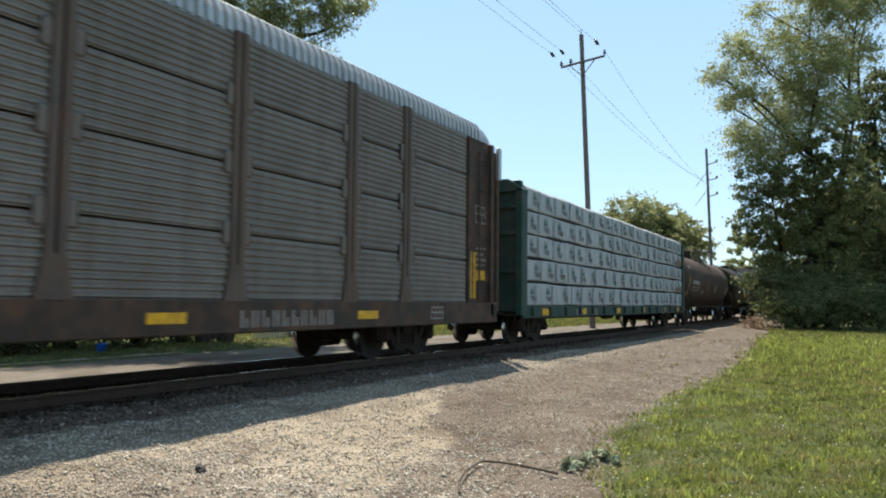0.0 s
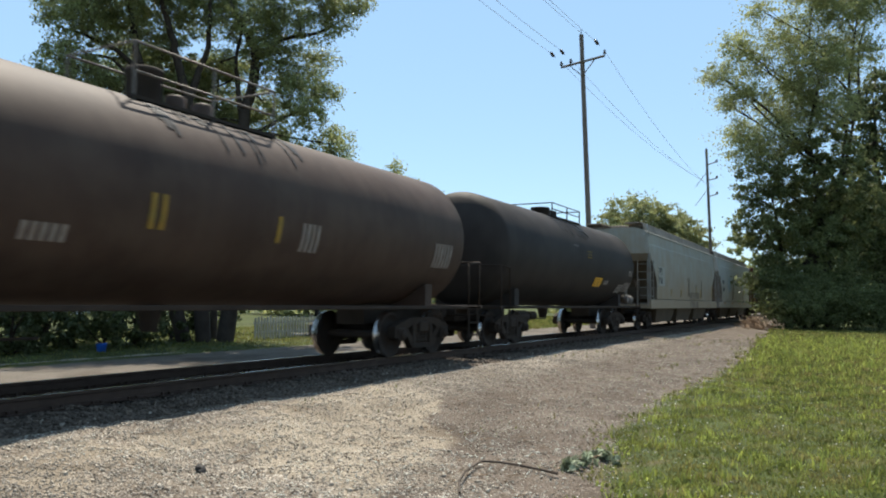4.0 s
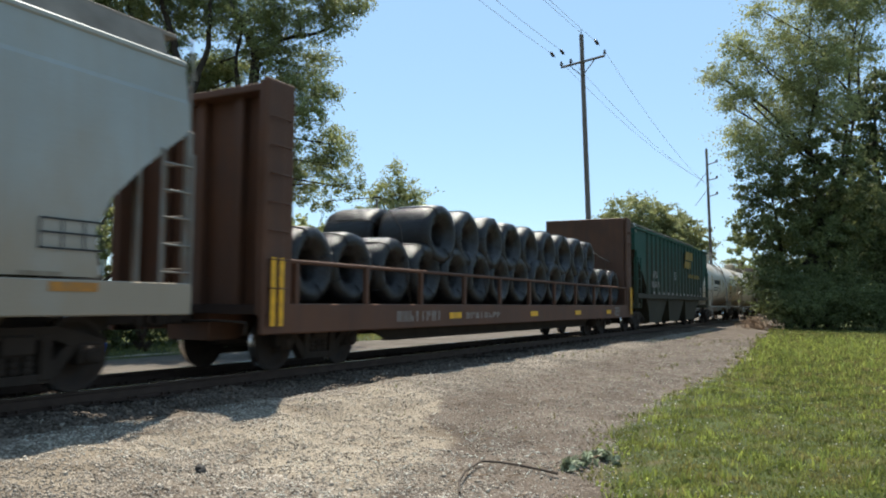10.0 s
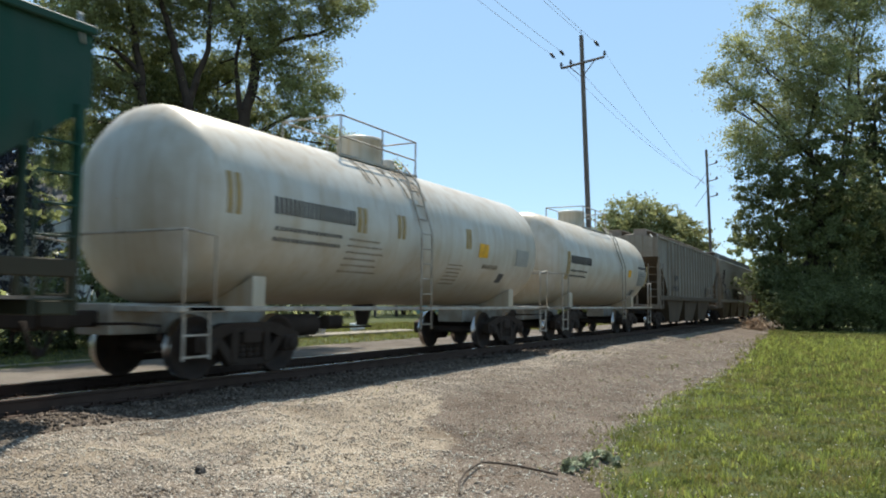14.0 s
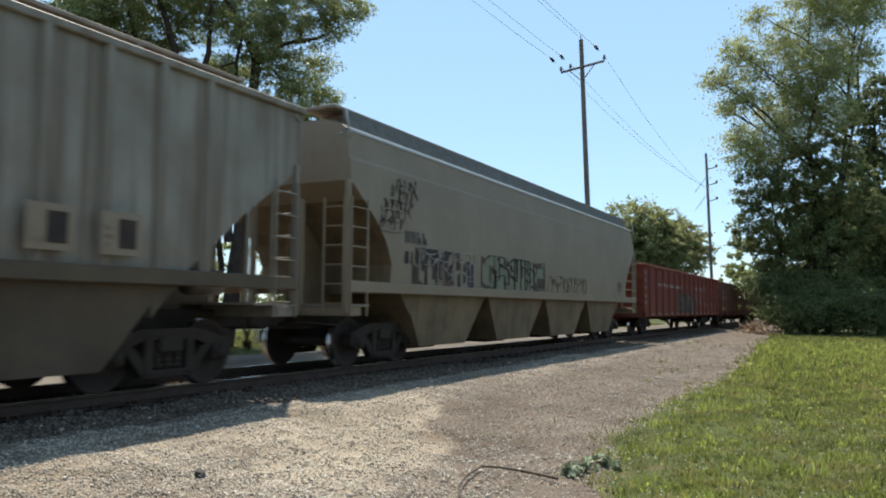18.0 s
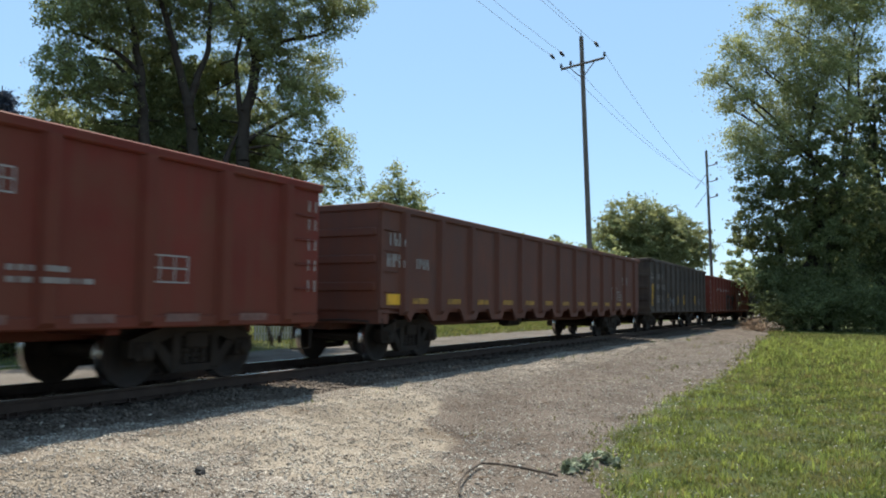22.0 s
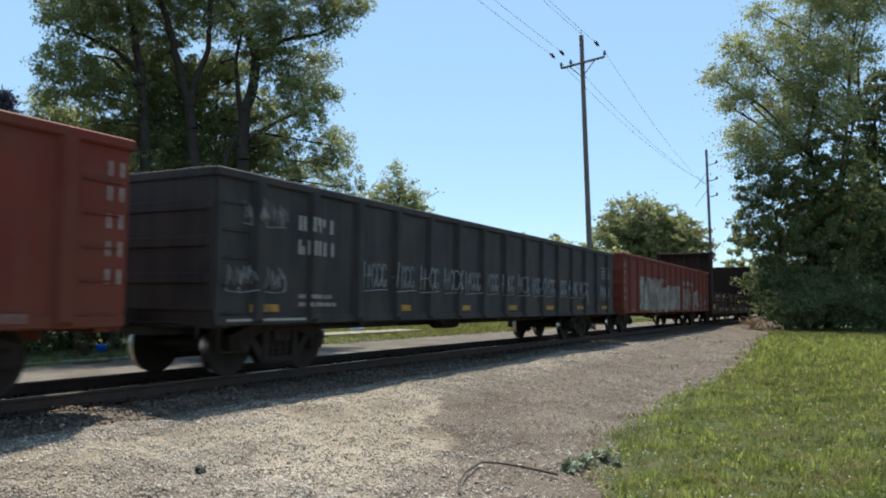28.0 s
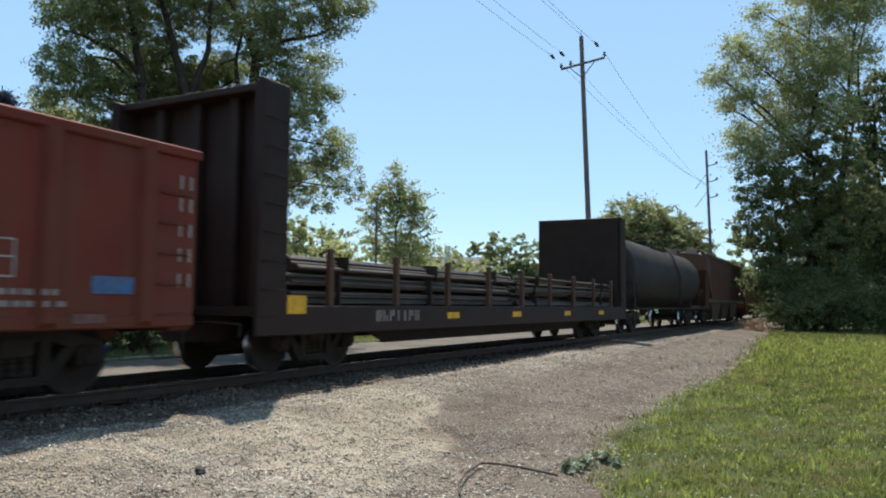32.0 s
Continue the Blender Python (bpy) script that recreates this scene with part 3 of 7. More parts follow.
scatter_stones("dirt_clods", 20000, (4.0, 36), (2.0, 6.9), 0.019, "clod", "brown crumbs of dirt on the verge", 33, lambda x, y, r: off_lawn(x, y, r) & (y < 4.9 + 0.03 * x) & (smooth_noise(x, y, 0.9, 63) > r.uniform(-0.9, 0.6, len(x))), 1.5, 0.7)


def scatter_twigs():
    r, s = random.Random(19), Shape()
    for k in range(170):
        x = 5 + 20 * r.random() ** 1.5
        y = r.uniform(float(lawn_edge(np.array(x))), 6.6)
        a, d = r.uniform(0, 6.28), r.uniform(0.04, 0.16)
        z = float(profile(np.array(x), np.array(y))) + 0.008
        m = (x + math.cos(a) * d * 0.5, y + math.sin(a) * d * 0.5 + r.uniform(-0.02, 0.02), z + 0.01)
        s.path([(x, y, z), m, (x + math.cos(a) * d, y + math.sin(a) * d, z)], r.uniform(0.002, 0.005), 4)
    tagged(new("twigs", s.mesh("twigs", "dead")), "small dry twigs strewn on the verge", "twigs", kind="stuff")


scatter_twigs()
grass_keep = lambda x, y, r: in_view(x, y) & (lawn_edge(x) - y + (smooth_noise(x, y, 0.9, 31) * 0.4 + smooth_noise(x, y, 0.3, 35) * 0.2) > r.uniform(-0.25, 0.45, len(x))) & (r.rand(len(x)) < np.clip(0.42 + 0.6 * smooth_noise(x, y, 1.3, 77) + 0.2 * (lawn_edge(x) - y) + 0.015 * x, 0.2, 1))
scatter_grass("lawn_grass", 380000, (4.6, 54), grass_keep, 0.08, "grass", "mown green lawn with dry patches", 14, (-4.5, 4.6), 2.3)
scatter_grass("dry_clippings", 42000, (4.6, 40), grass_keep, 0.035, "straw", "dry straw clippings on the lawn", 18, (-3.8, 4.4), 2.3)
scatter_stones("pale_clippings", 6000, (4.6, 30), (-3.0, 4.2), 0.015, "clover", "small pale bits scattered on the lawn and dirt", 19, lambda x, y, r: in_view(x, y), 1.8)
scatter_grass("grass_tufts", 60000, (5, 40), lambda x, y, r: in_view(x, y) & (lawn_edge(x) > y) & (smooth_noise(x, y, 0.8, 51) > 0.3), 0.19, "grass_bright", "longer tufts of grass in the lawn", 20, (-3.8, 4.4), 1.8)
scatter_grass("broadleaf_weeds", 60000, (4.8, 50), lambda x, y, r: in_view(x, y) & (lawn_edge(x) + 0.1 > y) & (smooth_noise(x, y, 0.45, 57) + 0.5 * smooth_noise(x, y, 1.9, 58) > r.uniform(0.2, 0.9, len(x))), 0.075, "weed", "patches of brighter broad-leaved weeds in the lawn", 24, (-4.0, 4.4), 2.0, 2.2)
scatter_grass("verge_weeds", 2600, (8, 40), lambda x, y, r: in_view(x, y) & (smooth_noise(x, y, 1.4, 41) > 0.55) & (y < 6.4) & (y > lawn_edge(x)), 0.10, "grass", "sparse weeds in the gravel", 15, (2.5, 6.4), 1.2)
scatter_grass("far_grass", 60000, (8, 70), lambda x, y, r: (y > 15.0) & (y < x * 1.75), 0.10, "grass", "sunlit grass beyond the road", 16, (14.8, 24), 1.3)

_r = random.Random(2)
stone = Shape().lathe([(-0.05, 0.02), (-0.03, 0.07), (0.02, 0.06), (0.05, 0.035), (0.06, 0.0)], "z", 7, smooth=False)
stone.v = [(x * _r.uniform(0.6, 1.35), y * _r.uniform(0.6, 1.3), z * _r.uniform(0.7, 1.3)) for x, y, z in stone.v]
stone = stone.mesh("dark_rock", "stone_dark")
rock = tagged(new("rock", stone), "dark angular rock lying on gravel", "rock")
rock.location = (4.92, 4.97, float(profile(np.array(4.92), np.array(4.97))) + 0.025)
rock.scale = (0.95, 0.8, 0.6)
rock.rotation_euler = (0.3, 0.2, 0.5)


def fallen_stick():
    s = Shape()
    z = float(profile(np.array(6.3), np.array(2.7))) + 0.02
    pts = [(5.62, 2.83, z), (5.95, 3.0, z + 0.01), (6.28, 3.1, z + 0.02), (6.69, 3.14, z + 0.03), (6.74, 2.98, z + 0.03), (6.73, 2.76, z + 0.025), (6.68, 2.55, z + 0.02), (6.64, 2.36, z + 0.01)]
    for k, (a, b) in enumerate(zip(pts, pts[1:])):
        s.tube(a, b, 0.0095 + 0.0006 * k, 0.0101 + 0.0006 * k, 6)
    s.tube(pts[5], (6.5, 2.72, z + 0.05), 0.005, 0.003, 5)
    tagged(new("fallen_stick", s.mesh("fallen_stick", "stick")), "bent dry stick lying on the dirt", "stick")


fallen_stick()


# ---- trees ----
def leaf_mesh(name, centers, radii, count, size, material, parent, seed, squash=0.85, clump=0.5, hang=0.0, per=70, spray=False):
    """Many small leaves in clumps on uneven lobes: round bunches whose leaves face outwards, or loose sprays along twigs."""
    r = np.random.RandomState(seed)
    centers, radii = np.asarray(centers, float), np.asarray(radii, float)
    w = radii ** 2
    per = 40 if spray else per
    n_clump = max(20, count // per)
    lobe = r.choice(len(centers), n_clump, p=w / w.sum())
    d = r.normal(size=(n_clump, 3))
    d /= np.linalg.norm(d, axis=1)[:, None]
    rad = radii[lobe] * (r.uniform(0.22, 1.2, n_clump) ** 0.5 if spray else r.choice((0.4, 0.7, 0.85, 0.95, 1.05), n_clump) * r.uniform(0.85, 1.1, n_clump))
    cc = centers[lobe] + d * rad[:, None] * [1, 1, squash]
    which = r.randint(0, n_clump, count)
    spread_ = clump * r.uniform(0.4, 1.3, n_clump)
    if spray:
        twig = d * [1, 1, 0.5] + r.normal(size=(n_clump, 3)) * 0.45 - [0, 0, 0.15]
        twig /= np.linalg.norm(twig, axis=1)[:, None]
        p = cc[which] + twig[which] * (r.normal(size=count) * spread_[which] * 1.25)[:, None] + r.normal(size=(count, 3)) * spread_[which][:, None] * [0.42, 0.42, 0.26]
        face = r.normal(size=(count, 3))
    else:
        out = r.normal(size=(count, 3)) + [0, 0, 0.25]
        out /= np.linalg.norm(out, axis=1)[:, None]
        reach = spread_[which] * 1.15 * r.uniform(0.1, 1.0, count) ** 0.45 * np.where(r.rand(count) < 0.05, 1.5, 1.0)
        p = cc[which] + out * reach[:, None] * [1, 1, 0.72]
        face = out * 0.7 + r.normal(size=(count, 3)) * 0.55 + [0, 0, 0.35]
    face /= np.linalg.norm(face, axis=1)[:, None]
    p[:, 2] -= hang * r.rand(count)
    u = np.cross(face, r.normal(size=(count, 3)))
    u /= np.linalg.norm(u, axis=1)[:, None] + 1e-9
    t = np.cross(face, u)
    s = size * r.uniform(0.5, 1.3, count)[:, None]
    v = np.stack([p - u * s, p + t * s * 0.55, p + u * s, p - t * s * 0.55], 1).reshape(-1, 3)
    f = np.arange(count * 4).reshape(-1, 4)
    return bulk(name, v, f, material, parent)


def stem_tree(label, stems, lobes, leaves, leaf_size, material, seed, squash=0.85, clump=0.5, per=70):
    """A tree given by its stems (radius at the foot, then points) and the lobes of its crown."""
    r = random.Random(seed)
    top = thing("tree", label, "tree")
    s = Shape()
    ends = []
    for radius, *pts in stems:
        pts = [Vector(p) for p in pts]
        fine = []
        for k, (a, b) in enumerate(zip(pts, pts[1:])):
            before, after = pts[max(k - 1, 0)], pts[min(k + 2, len(pts) - 1)]
            for j in range(4):
                u = j / 4
                q = a.lerp(b, u) + ((b - before) * (u - 2 * u * u + u ** 3) + (after - a) * (u ** 3 - u * u)) * 0.25
                fine.append(q + Vector((r.uniform(-1, 1), r.uniform(-1, 1), 0)) * radius * 0.18)
        fine.append(pts[-1])
        n = len(fine) - 1
        width = [radius * (1 - 0.72 * k / n) for k in range(n + 1)]
        for k in range(n):
            s.tube(fine[k], fine[k + 1], width[k], width[k + 1], 9, False)
        ends += [(fine[k], width[k]) for k in range(n // 3, n + 1)]
    for x, y, z, rad in lobes:
        c = Vector((x, y, z))
        a, w = min(ends, key=lambda e: (e[0] - c).length + max(0, e[0].z - z) * 1.5)
        w = min(w * 0.6, 0.02 + 0.03 * rad)
        m = a.lerp(c, 0.5) + Vector((r.uniform(-0.3, 0.3), r.uniform(-0.3, 0.3), r.uniform(-0.1, 0.3)))
        s.tube(a, m, w, w * 0.75, 7, False)
        s.tube(m, c, w * 0.75, w * 0.45, 6, False)
        for q in range(6):
            e = c + Vector((r.gauss(0, 1), r.gauss(0, 1), r.gauss(0.3, 0.7))) * rad * 0.5
            s.tube(m.lerp(c, r.uniform(0.3, 1.0)), e, w * 0.4, w * 0.12, 5, False)
    part("trunk", s, "bark", top)
    leaf_mesh("crown", [c[:3] for c in lobes], [c[3] for c in lobes], leaves, leaf_size, material, top, seed, squash, clump, per=per)
    return top


def tree(label, base, lobes, leaves, leaf_size, material, seed, trunk_r=0.35, squash=0.85, clump=0.5, trunks=1, name="tree", limb=0.12, spray=False):
    r = random.Random(seed)
    top = thing(name, label, "tree")
    s = Shape()
    heads = [Vector(c[:3]) for c in lobes]
    size = {tuple(Vector(c[:3])): c[3] for c in lobes}
    b = Vector(base)
    for k in range(trunks):
        mine = sorted(heads[k::trunks], key=lambda h: h.z)
        crest = mine[-1]
        foot = b + Vector((crest.x - b.x, crest.y - b.y, 0)) * 0.28 * (trunks > 1) + Vector((0, 0, -0.1))
        stem, n = [], 7
        for j in range(n + 1):
            u = j / n
            p = foot.lerp(crest, u)
            p.x, p.y = foot.x + (crest.x - foot.x) * u ** 1.6, foot.y + (crest.y - foot.y) * u ** 1.6
            if 0 < j < n:
                p += Vector((r.uniform(-1, 1), r.uniform(-1, 1), 0)) * 0.02 * (crest.z - foot.z)
            stem.append(p)
        for j in range(n):
            s.tube(stem[j], stem[j + 1], trunk_r * (1.1 - 0.95 * j / n), trunk_r * (1.1 - 0.95 * (j + 1) / n), 9, False)
        for h in mine[:-1]:
            hd = math.hypot(h.x - foot.x, h.y - foot.y)
            zz = max(foot.z + 0.25 * (h.z - foot.z), h.z - 0.9 * hd - 0.6)
            u = min(0.95, max(0.08, (zz - foot.z) / max(0.1, crest.z - foot.z)))
            j = min(n - 1, int(u * n))
            a = stem[j].lerp(stem[j + 1], u * n - j)
            m = a.lerp(h, 0.55) + Vector((r.uniform(-0.4, 0.4), r.uniform(-0.4, 0.4), r.uniform(-0.1, 0.5)))
            w = min(limb, trunk_r * (1.0 - 0.9 * u))
            s.tube(a, m, w * 1.2, w * 0.8, 7, False)
            s.tube(m, h, w * 0.8, w * 0.3, 6, False)
            for q in range(5):
                e = h + Vector((r.gauss(0, 1), r.gauss(0, 1), r.gauss(0.3, 0.7))) * size[tuple(h)] * 0.4
                s.tube(m.lerp(h, r.uniform(0.3, 1.0)), e, w * 0.32, w * 0.08, 5, False)
    part("trunk", s, "bark", top)
    leaf_mesh("crown", [c[:3] for c in lobes], [c[3] for c in lobes], leaves, leaf_size, material, top, seed, squash, clump, spray=spray)
    return top


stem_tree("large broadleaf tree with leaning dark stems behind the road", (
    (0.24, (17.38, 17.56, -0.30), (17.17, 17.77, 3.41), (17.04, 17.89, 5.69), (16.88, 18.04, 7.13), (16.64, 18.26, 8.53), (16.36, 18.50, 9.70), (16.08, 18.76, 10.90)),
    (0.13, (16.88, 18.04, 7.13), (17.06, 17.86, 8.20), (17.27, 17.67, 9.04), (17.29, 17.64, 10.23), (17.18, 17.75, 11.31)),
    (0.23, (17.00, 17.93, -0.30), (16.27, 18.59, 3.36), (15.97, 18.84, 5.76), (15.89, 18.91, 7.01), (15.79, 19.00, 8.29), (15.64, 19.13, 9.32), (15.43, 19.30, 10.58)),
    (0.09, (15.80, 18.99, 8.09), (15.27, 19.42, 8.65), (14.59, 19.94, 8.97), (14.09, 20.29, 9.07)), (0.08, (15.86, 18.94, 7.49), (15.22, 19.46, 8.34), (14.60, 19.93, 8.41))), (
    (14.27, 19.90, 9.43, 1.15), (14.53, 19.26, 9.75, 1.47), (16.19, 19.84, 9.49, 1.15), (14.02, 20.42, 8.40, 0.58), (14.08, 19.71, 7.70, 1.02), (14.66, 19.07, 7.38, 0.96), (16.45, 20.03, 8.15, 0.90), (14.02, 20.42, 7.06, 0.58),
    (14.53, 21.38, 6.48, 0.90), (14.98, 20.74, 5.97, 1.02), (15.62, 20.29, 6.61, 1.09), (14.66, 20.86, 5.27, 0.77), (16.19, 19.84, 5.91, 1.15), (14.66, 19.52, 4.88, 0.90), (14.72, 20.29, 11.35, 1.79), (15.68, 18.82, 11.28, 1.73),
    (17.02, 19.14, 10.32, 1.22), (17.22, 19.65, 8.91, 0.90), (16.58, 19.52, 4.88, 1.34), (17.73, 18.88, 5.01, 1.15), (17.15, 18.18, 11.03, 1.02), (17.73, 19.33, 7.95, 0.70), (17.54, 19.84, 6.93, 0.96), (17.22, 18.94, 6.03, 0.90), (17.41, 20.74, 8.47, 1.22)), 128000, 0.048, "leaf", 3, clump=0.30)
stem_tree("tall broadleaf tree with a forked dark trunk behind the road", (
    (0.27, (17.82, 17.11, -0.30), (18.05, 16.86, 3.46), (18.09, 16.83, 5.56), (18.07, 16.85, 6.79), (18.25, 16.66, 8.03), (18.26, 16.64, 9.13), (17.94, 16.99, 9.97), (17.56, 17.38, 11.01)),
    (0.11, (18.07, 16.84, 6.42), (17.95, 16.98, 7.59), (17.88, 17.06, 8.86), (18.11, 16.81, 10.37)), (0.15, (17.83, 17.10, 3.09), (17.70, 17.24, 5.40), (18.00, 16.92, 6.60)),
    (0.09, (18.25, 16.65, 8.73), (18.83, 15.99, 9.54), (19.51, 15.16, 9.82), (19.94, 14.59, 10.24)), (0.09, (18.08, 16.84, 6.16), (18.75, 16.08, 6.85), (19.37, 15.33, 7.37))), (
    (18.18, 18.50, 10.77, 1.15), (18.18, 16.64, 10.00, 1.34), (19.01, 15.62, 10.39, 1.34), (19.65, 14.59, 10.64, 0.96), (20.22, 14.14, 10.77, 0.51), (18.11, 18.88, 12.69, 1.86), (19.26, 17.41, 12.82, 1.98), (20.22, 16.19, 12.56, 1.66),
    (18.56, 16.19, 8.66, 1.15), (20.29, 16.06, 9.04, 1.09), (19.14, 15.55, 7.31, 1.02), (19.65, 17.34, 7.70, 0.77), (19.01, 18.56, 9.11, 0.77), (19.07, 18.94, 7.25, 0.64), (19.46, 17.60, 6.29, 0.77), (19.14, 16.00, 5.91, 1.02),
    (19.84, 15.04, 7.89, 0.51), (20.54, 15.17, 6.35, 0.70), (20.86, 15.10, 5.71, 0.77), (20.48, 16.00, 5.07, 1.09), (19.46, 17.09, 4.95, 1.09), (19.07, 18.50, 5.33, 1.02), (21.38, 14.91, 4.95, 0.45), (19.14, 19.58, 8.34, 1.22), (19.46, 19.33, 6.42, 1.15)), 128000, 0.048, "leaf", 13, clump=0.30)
tree("dense leafy tree filling the space behind the big stems", (18.6, 18.4, -0.2), (
    (17.2, 19.2, 7.7, 0.88), (18.1, 19.1, 8.5, 0.74), (19.0, 18.9, 9.0, 0.74), (18.7, 18.2, 7.3, 0.82), (18.4, 19.2, 6.9, 0.82), (17.2, 19.2, 6.2, 0.88), (19.2, 18.0, 6.0, 0.88), (17.4, 20.4, 7.2, 0.78), (18.3, 18.5, 5.6, 0.88), (18.0, 19.5, 5.3, 0.97), (19.4, 17.1, 6.6, 0.78), (16.5, 20.5, 6.2, 0.78)), 42000, 0.055, "leaf", 23, 0.12, clump=0.34, limb=0.05)
tree("slender pale-leaved young tree", (54.8, 33.6, 0.0), ((54.5, 33.6, 12.2, 0.8), (54.2, 34.1, 10.8, 1.1), (54.8, 33.0, 10.6, 1.1), (53.7, 34.8, 9.9, 1.1), (55.3, 32.2, 9.7, 1.1), (54.6, 33.4, 9.2, 1.6),
     (53.4, 35.2, 8.5, 1.2), (55.5, 31.8, 8.3, 1.3), (54.9, 34.4, 6.4, 2.2), (55.4, 32.7, 5.2, 2.2)), 15000, 0.12, "leaf_light", 5, 0.13, clump=0.42, limb=0.05, spray=True)
tree("rounded green tree beyond the second pole", (112.7, 25.9, 0.0), (
    (109.2, 28.2, 13.6, 3.4), (111.9, 25.6, 12.5, 4.1), (116.1, 22.4, 11.1, 3.8), (107.6, 29.5, 10.7, 3.1), (113.3, 23.5, 9.3, 4.9), (110, 27.6, 8.3, 4.9), (117.6, 19.9, 9.1, 2.5),
    (112, 25, 5.0, 5.0)), 66000, 0.21, "leaf_far", 6, 0.5, clump=0.5, spray=True)
tree("tall airy locust tree with light foliage beside the track", (61.2, 2.6, -0.4), (
    (59.8, 5.4, 22.9, 0.9), (59.6, 7.2, 20.5, 1.1), (59.4, 8.4, 18.3, 1.1), (59.9, 5.9, 19.1, 1.5), (60.7, 7.9, 16.4, 0.9), (61.2, 3.5, 21.3, 1.9), (61.0, 0.4, 22.8, 1.9), (63.0, -1.8, 23.4, 2.0),
    (60.9, 1.9, 24.4, 2.0), (63.0, -1.5, 25.8, 2.6), (60.1, 2.0, 18.2, 2.3), (63.0, -0.2, 20.0, 2.1), (61.5, 7.2, 14.3, 1.2), (61.6, 3.6, 16.3, 2.3), (61.1, 1.3, 15.1, 2.3),
    (59.2, 6.2, 12.2, 1.6), (59.8, 4.2, 13.4, 2.0), (59.4, 6.6, 16.6, 1.2)), 92000, 0.09, "leaf_light", 8, 0.2, trunks=3, clump=0.5, squash=0.8, spray=True)
# the locust's lower lobes, split off so a darker leaf colour gives their shade
tree("lower crown of the locust, its shade put into darker leaves", (60.4, 3.6, -0.4), (
    (58.6, 5, 9.6, 2.2), (61.5, 1.8, 10.8, 3.6), (58.6, 5.6, 6.6, 2.2), (60.1, 3, 5.6, 3.4), (58, 5.1, 3.1, 1.9), (59.5, 4.2, 1.6, 1.8), (62.5, 0.2, 7.5, 3.4)), 62000, 0.11, "leaf_mid", 18, 0.25, trunks=2, clump=0.45)
tree("dense dark tree behind the hedge", (67.5, -2.0, -0.4), (
    (68.9, -1.9, 17.9, 2.5), (68.4, -2.4, 12.7, 3.5), (66.9, -1, 7.3, 4.3), (70.6, -4.9, 16.5, 5.4), (70, -4.6, 7.4, 5.8), (63.8, 0.9, 2.9, 3.4), (67, -2.8, 2.9, 3.8), (64, 2.5, 7.5, 3.2)),
     75000, 0.14, "leaf_dark", 9, 0.4, trunks=2, clump=0.55)
tree("dark shrubby hedge at the lawn's end", (57.0, 1.6, -0.4), (
    (54.4, 3.6, 0.8, 1.4), (55.0, 2.2, 1.0, 1.6), (55.8, 0.6, 1.0, 1.7), (56.6, -1.2, 1.0, 1.8), (57.4, -3.2, 1.0, 1.9), (58.4, -5.4, 1.1, 2.0), (56.2, 4.4, 1.6, 1.6), (57.5, 3.0, 2.2, 2.0), (59, 0.5, 2.2, 2.2)),
     52000, 0.085, "leaf_mid", 10, 0.08, clump=0.35, name="hedge", limb=0.04, spray=True)


def spruce():
    top = thing("spruce_tree", "dark pointed spruce behind the road", "tree")
    b = Vector((29.0, 47.5, 0.0))
    part("trunk", Shape().tube(b, b + Vector((0, 0, 14.8)), 0.25, 0.03, 8), "bark", top)
    c, q = [], []
    for k in range(26):
        z = 1.5 + k * 0.5
        rad = (15.2 - z) * 0.36
        for j in range(6):
            a = j * 1.047 + k * 0.7
            for s in (0.35, 0.75, 1.0):
                c.append((b.x + math.cos(a) * rad * s, b.y + math.sin(a) * rad * s, z - 0.35 * s * rad * 0.5))
                q.append(0.3)
    leaf_mesh("crown", c, q, 42000, 0.12, "needle", top, 12, 0.6, 0.25, spray=True)


spruce()


def tree_row(label, spots, leaves, size, material, seed):
    for k, (x, y, h, w) in enumerate(spots):
        lobes = [(x + math.sin(j * 2.4) * w * 0.3, y + math.cos(j * 2.4) * w * 0.3, h * (0.3 + 0.13 * j), w * (0.62 - 0.07 * j)) for j in range(6)]
        tree(label, (x, y, 0.0), lobes, leaves, size, material, seed + k, 0.2, 1.2, 0.5, spray=True)


tree_row("far upright tree in a row", [(143, 67, 14, 5), (144.5, 64, 15.5, 5.5), (146, 61.5, 13, 5), (147.5, 58.5, 15, 5.5), (149, 55.5, 14, 5.5), (150.5, 52, 14.5, 6), (141.5, 70.5, 11, 5)], 4200, 0.36, "leaf", 70)
tree_row("leafy green tree behind the railway", [(85.5, 28.0, 7.8, 4.5), (88, 25.5, 8, 5), (96, 31, 7.5, 6)], 5000, 0.26, "leaf_light", 80)
tree_row("broad bush behind the road", [(46.5, 35.5, 6.4, 5), (48.5, 38, 5.5, 6), (60, 36, 6, 6), (66, 33.0, 5.0, 5)], 5200, 0.2, "leaf_light", 90)
tree_row("distant tree along the railway", [(150, 16, 9, 8), (175, 18, 11, 10), (200, 17, 12, 10), (230, 20, 13, 12), (165, 0, 12, 10), (200, -2, 12, 12), (130, -4, 14, 11), (100, -6, 15, 11), (84, -3, 14, 10)], 3000, 0.5, "leaf", 100)
for k, (x, y, h) in enumerate(((10.8, 17.0, 1.3), (12.2, 17.9, 1.7), (13.6, 17.3, 1.6), (15.2, 18.0, 2.0), (17.0, 18.6, 2.1), (19.0, 19.4, 2.3), (9.0, 18.6, 1.6), (14.4, 19.6, 2.4), (21.5, 20.6, 2.2))):
    tree("dark leafy shrub growing down to the grass beyond the road", (x, y, -0.2), [(x + math.cos(j * 1.3 + k) * 0.6, y + math.sin(j * 1.3 + k) * 0.4, h * (0.08 + 0.17 * j), 0.75 - 0.05 * j) for j in range(5)],
         2600, 0.075, "leaf_dark", 120 + k, 0.04, clump=0.22, name="shrub", limb=0.03)
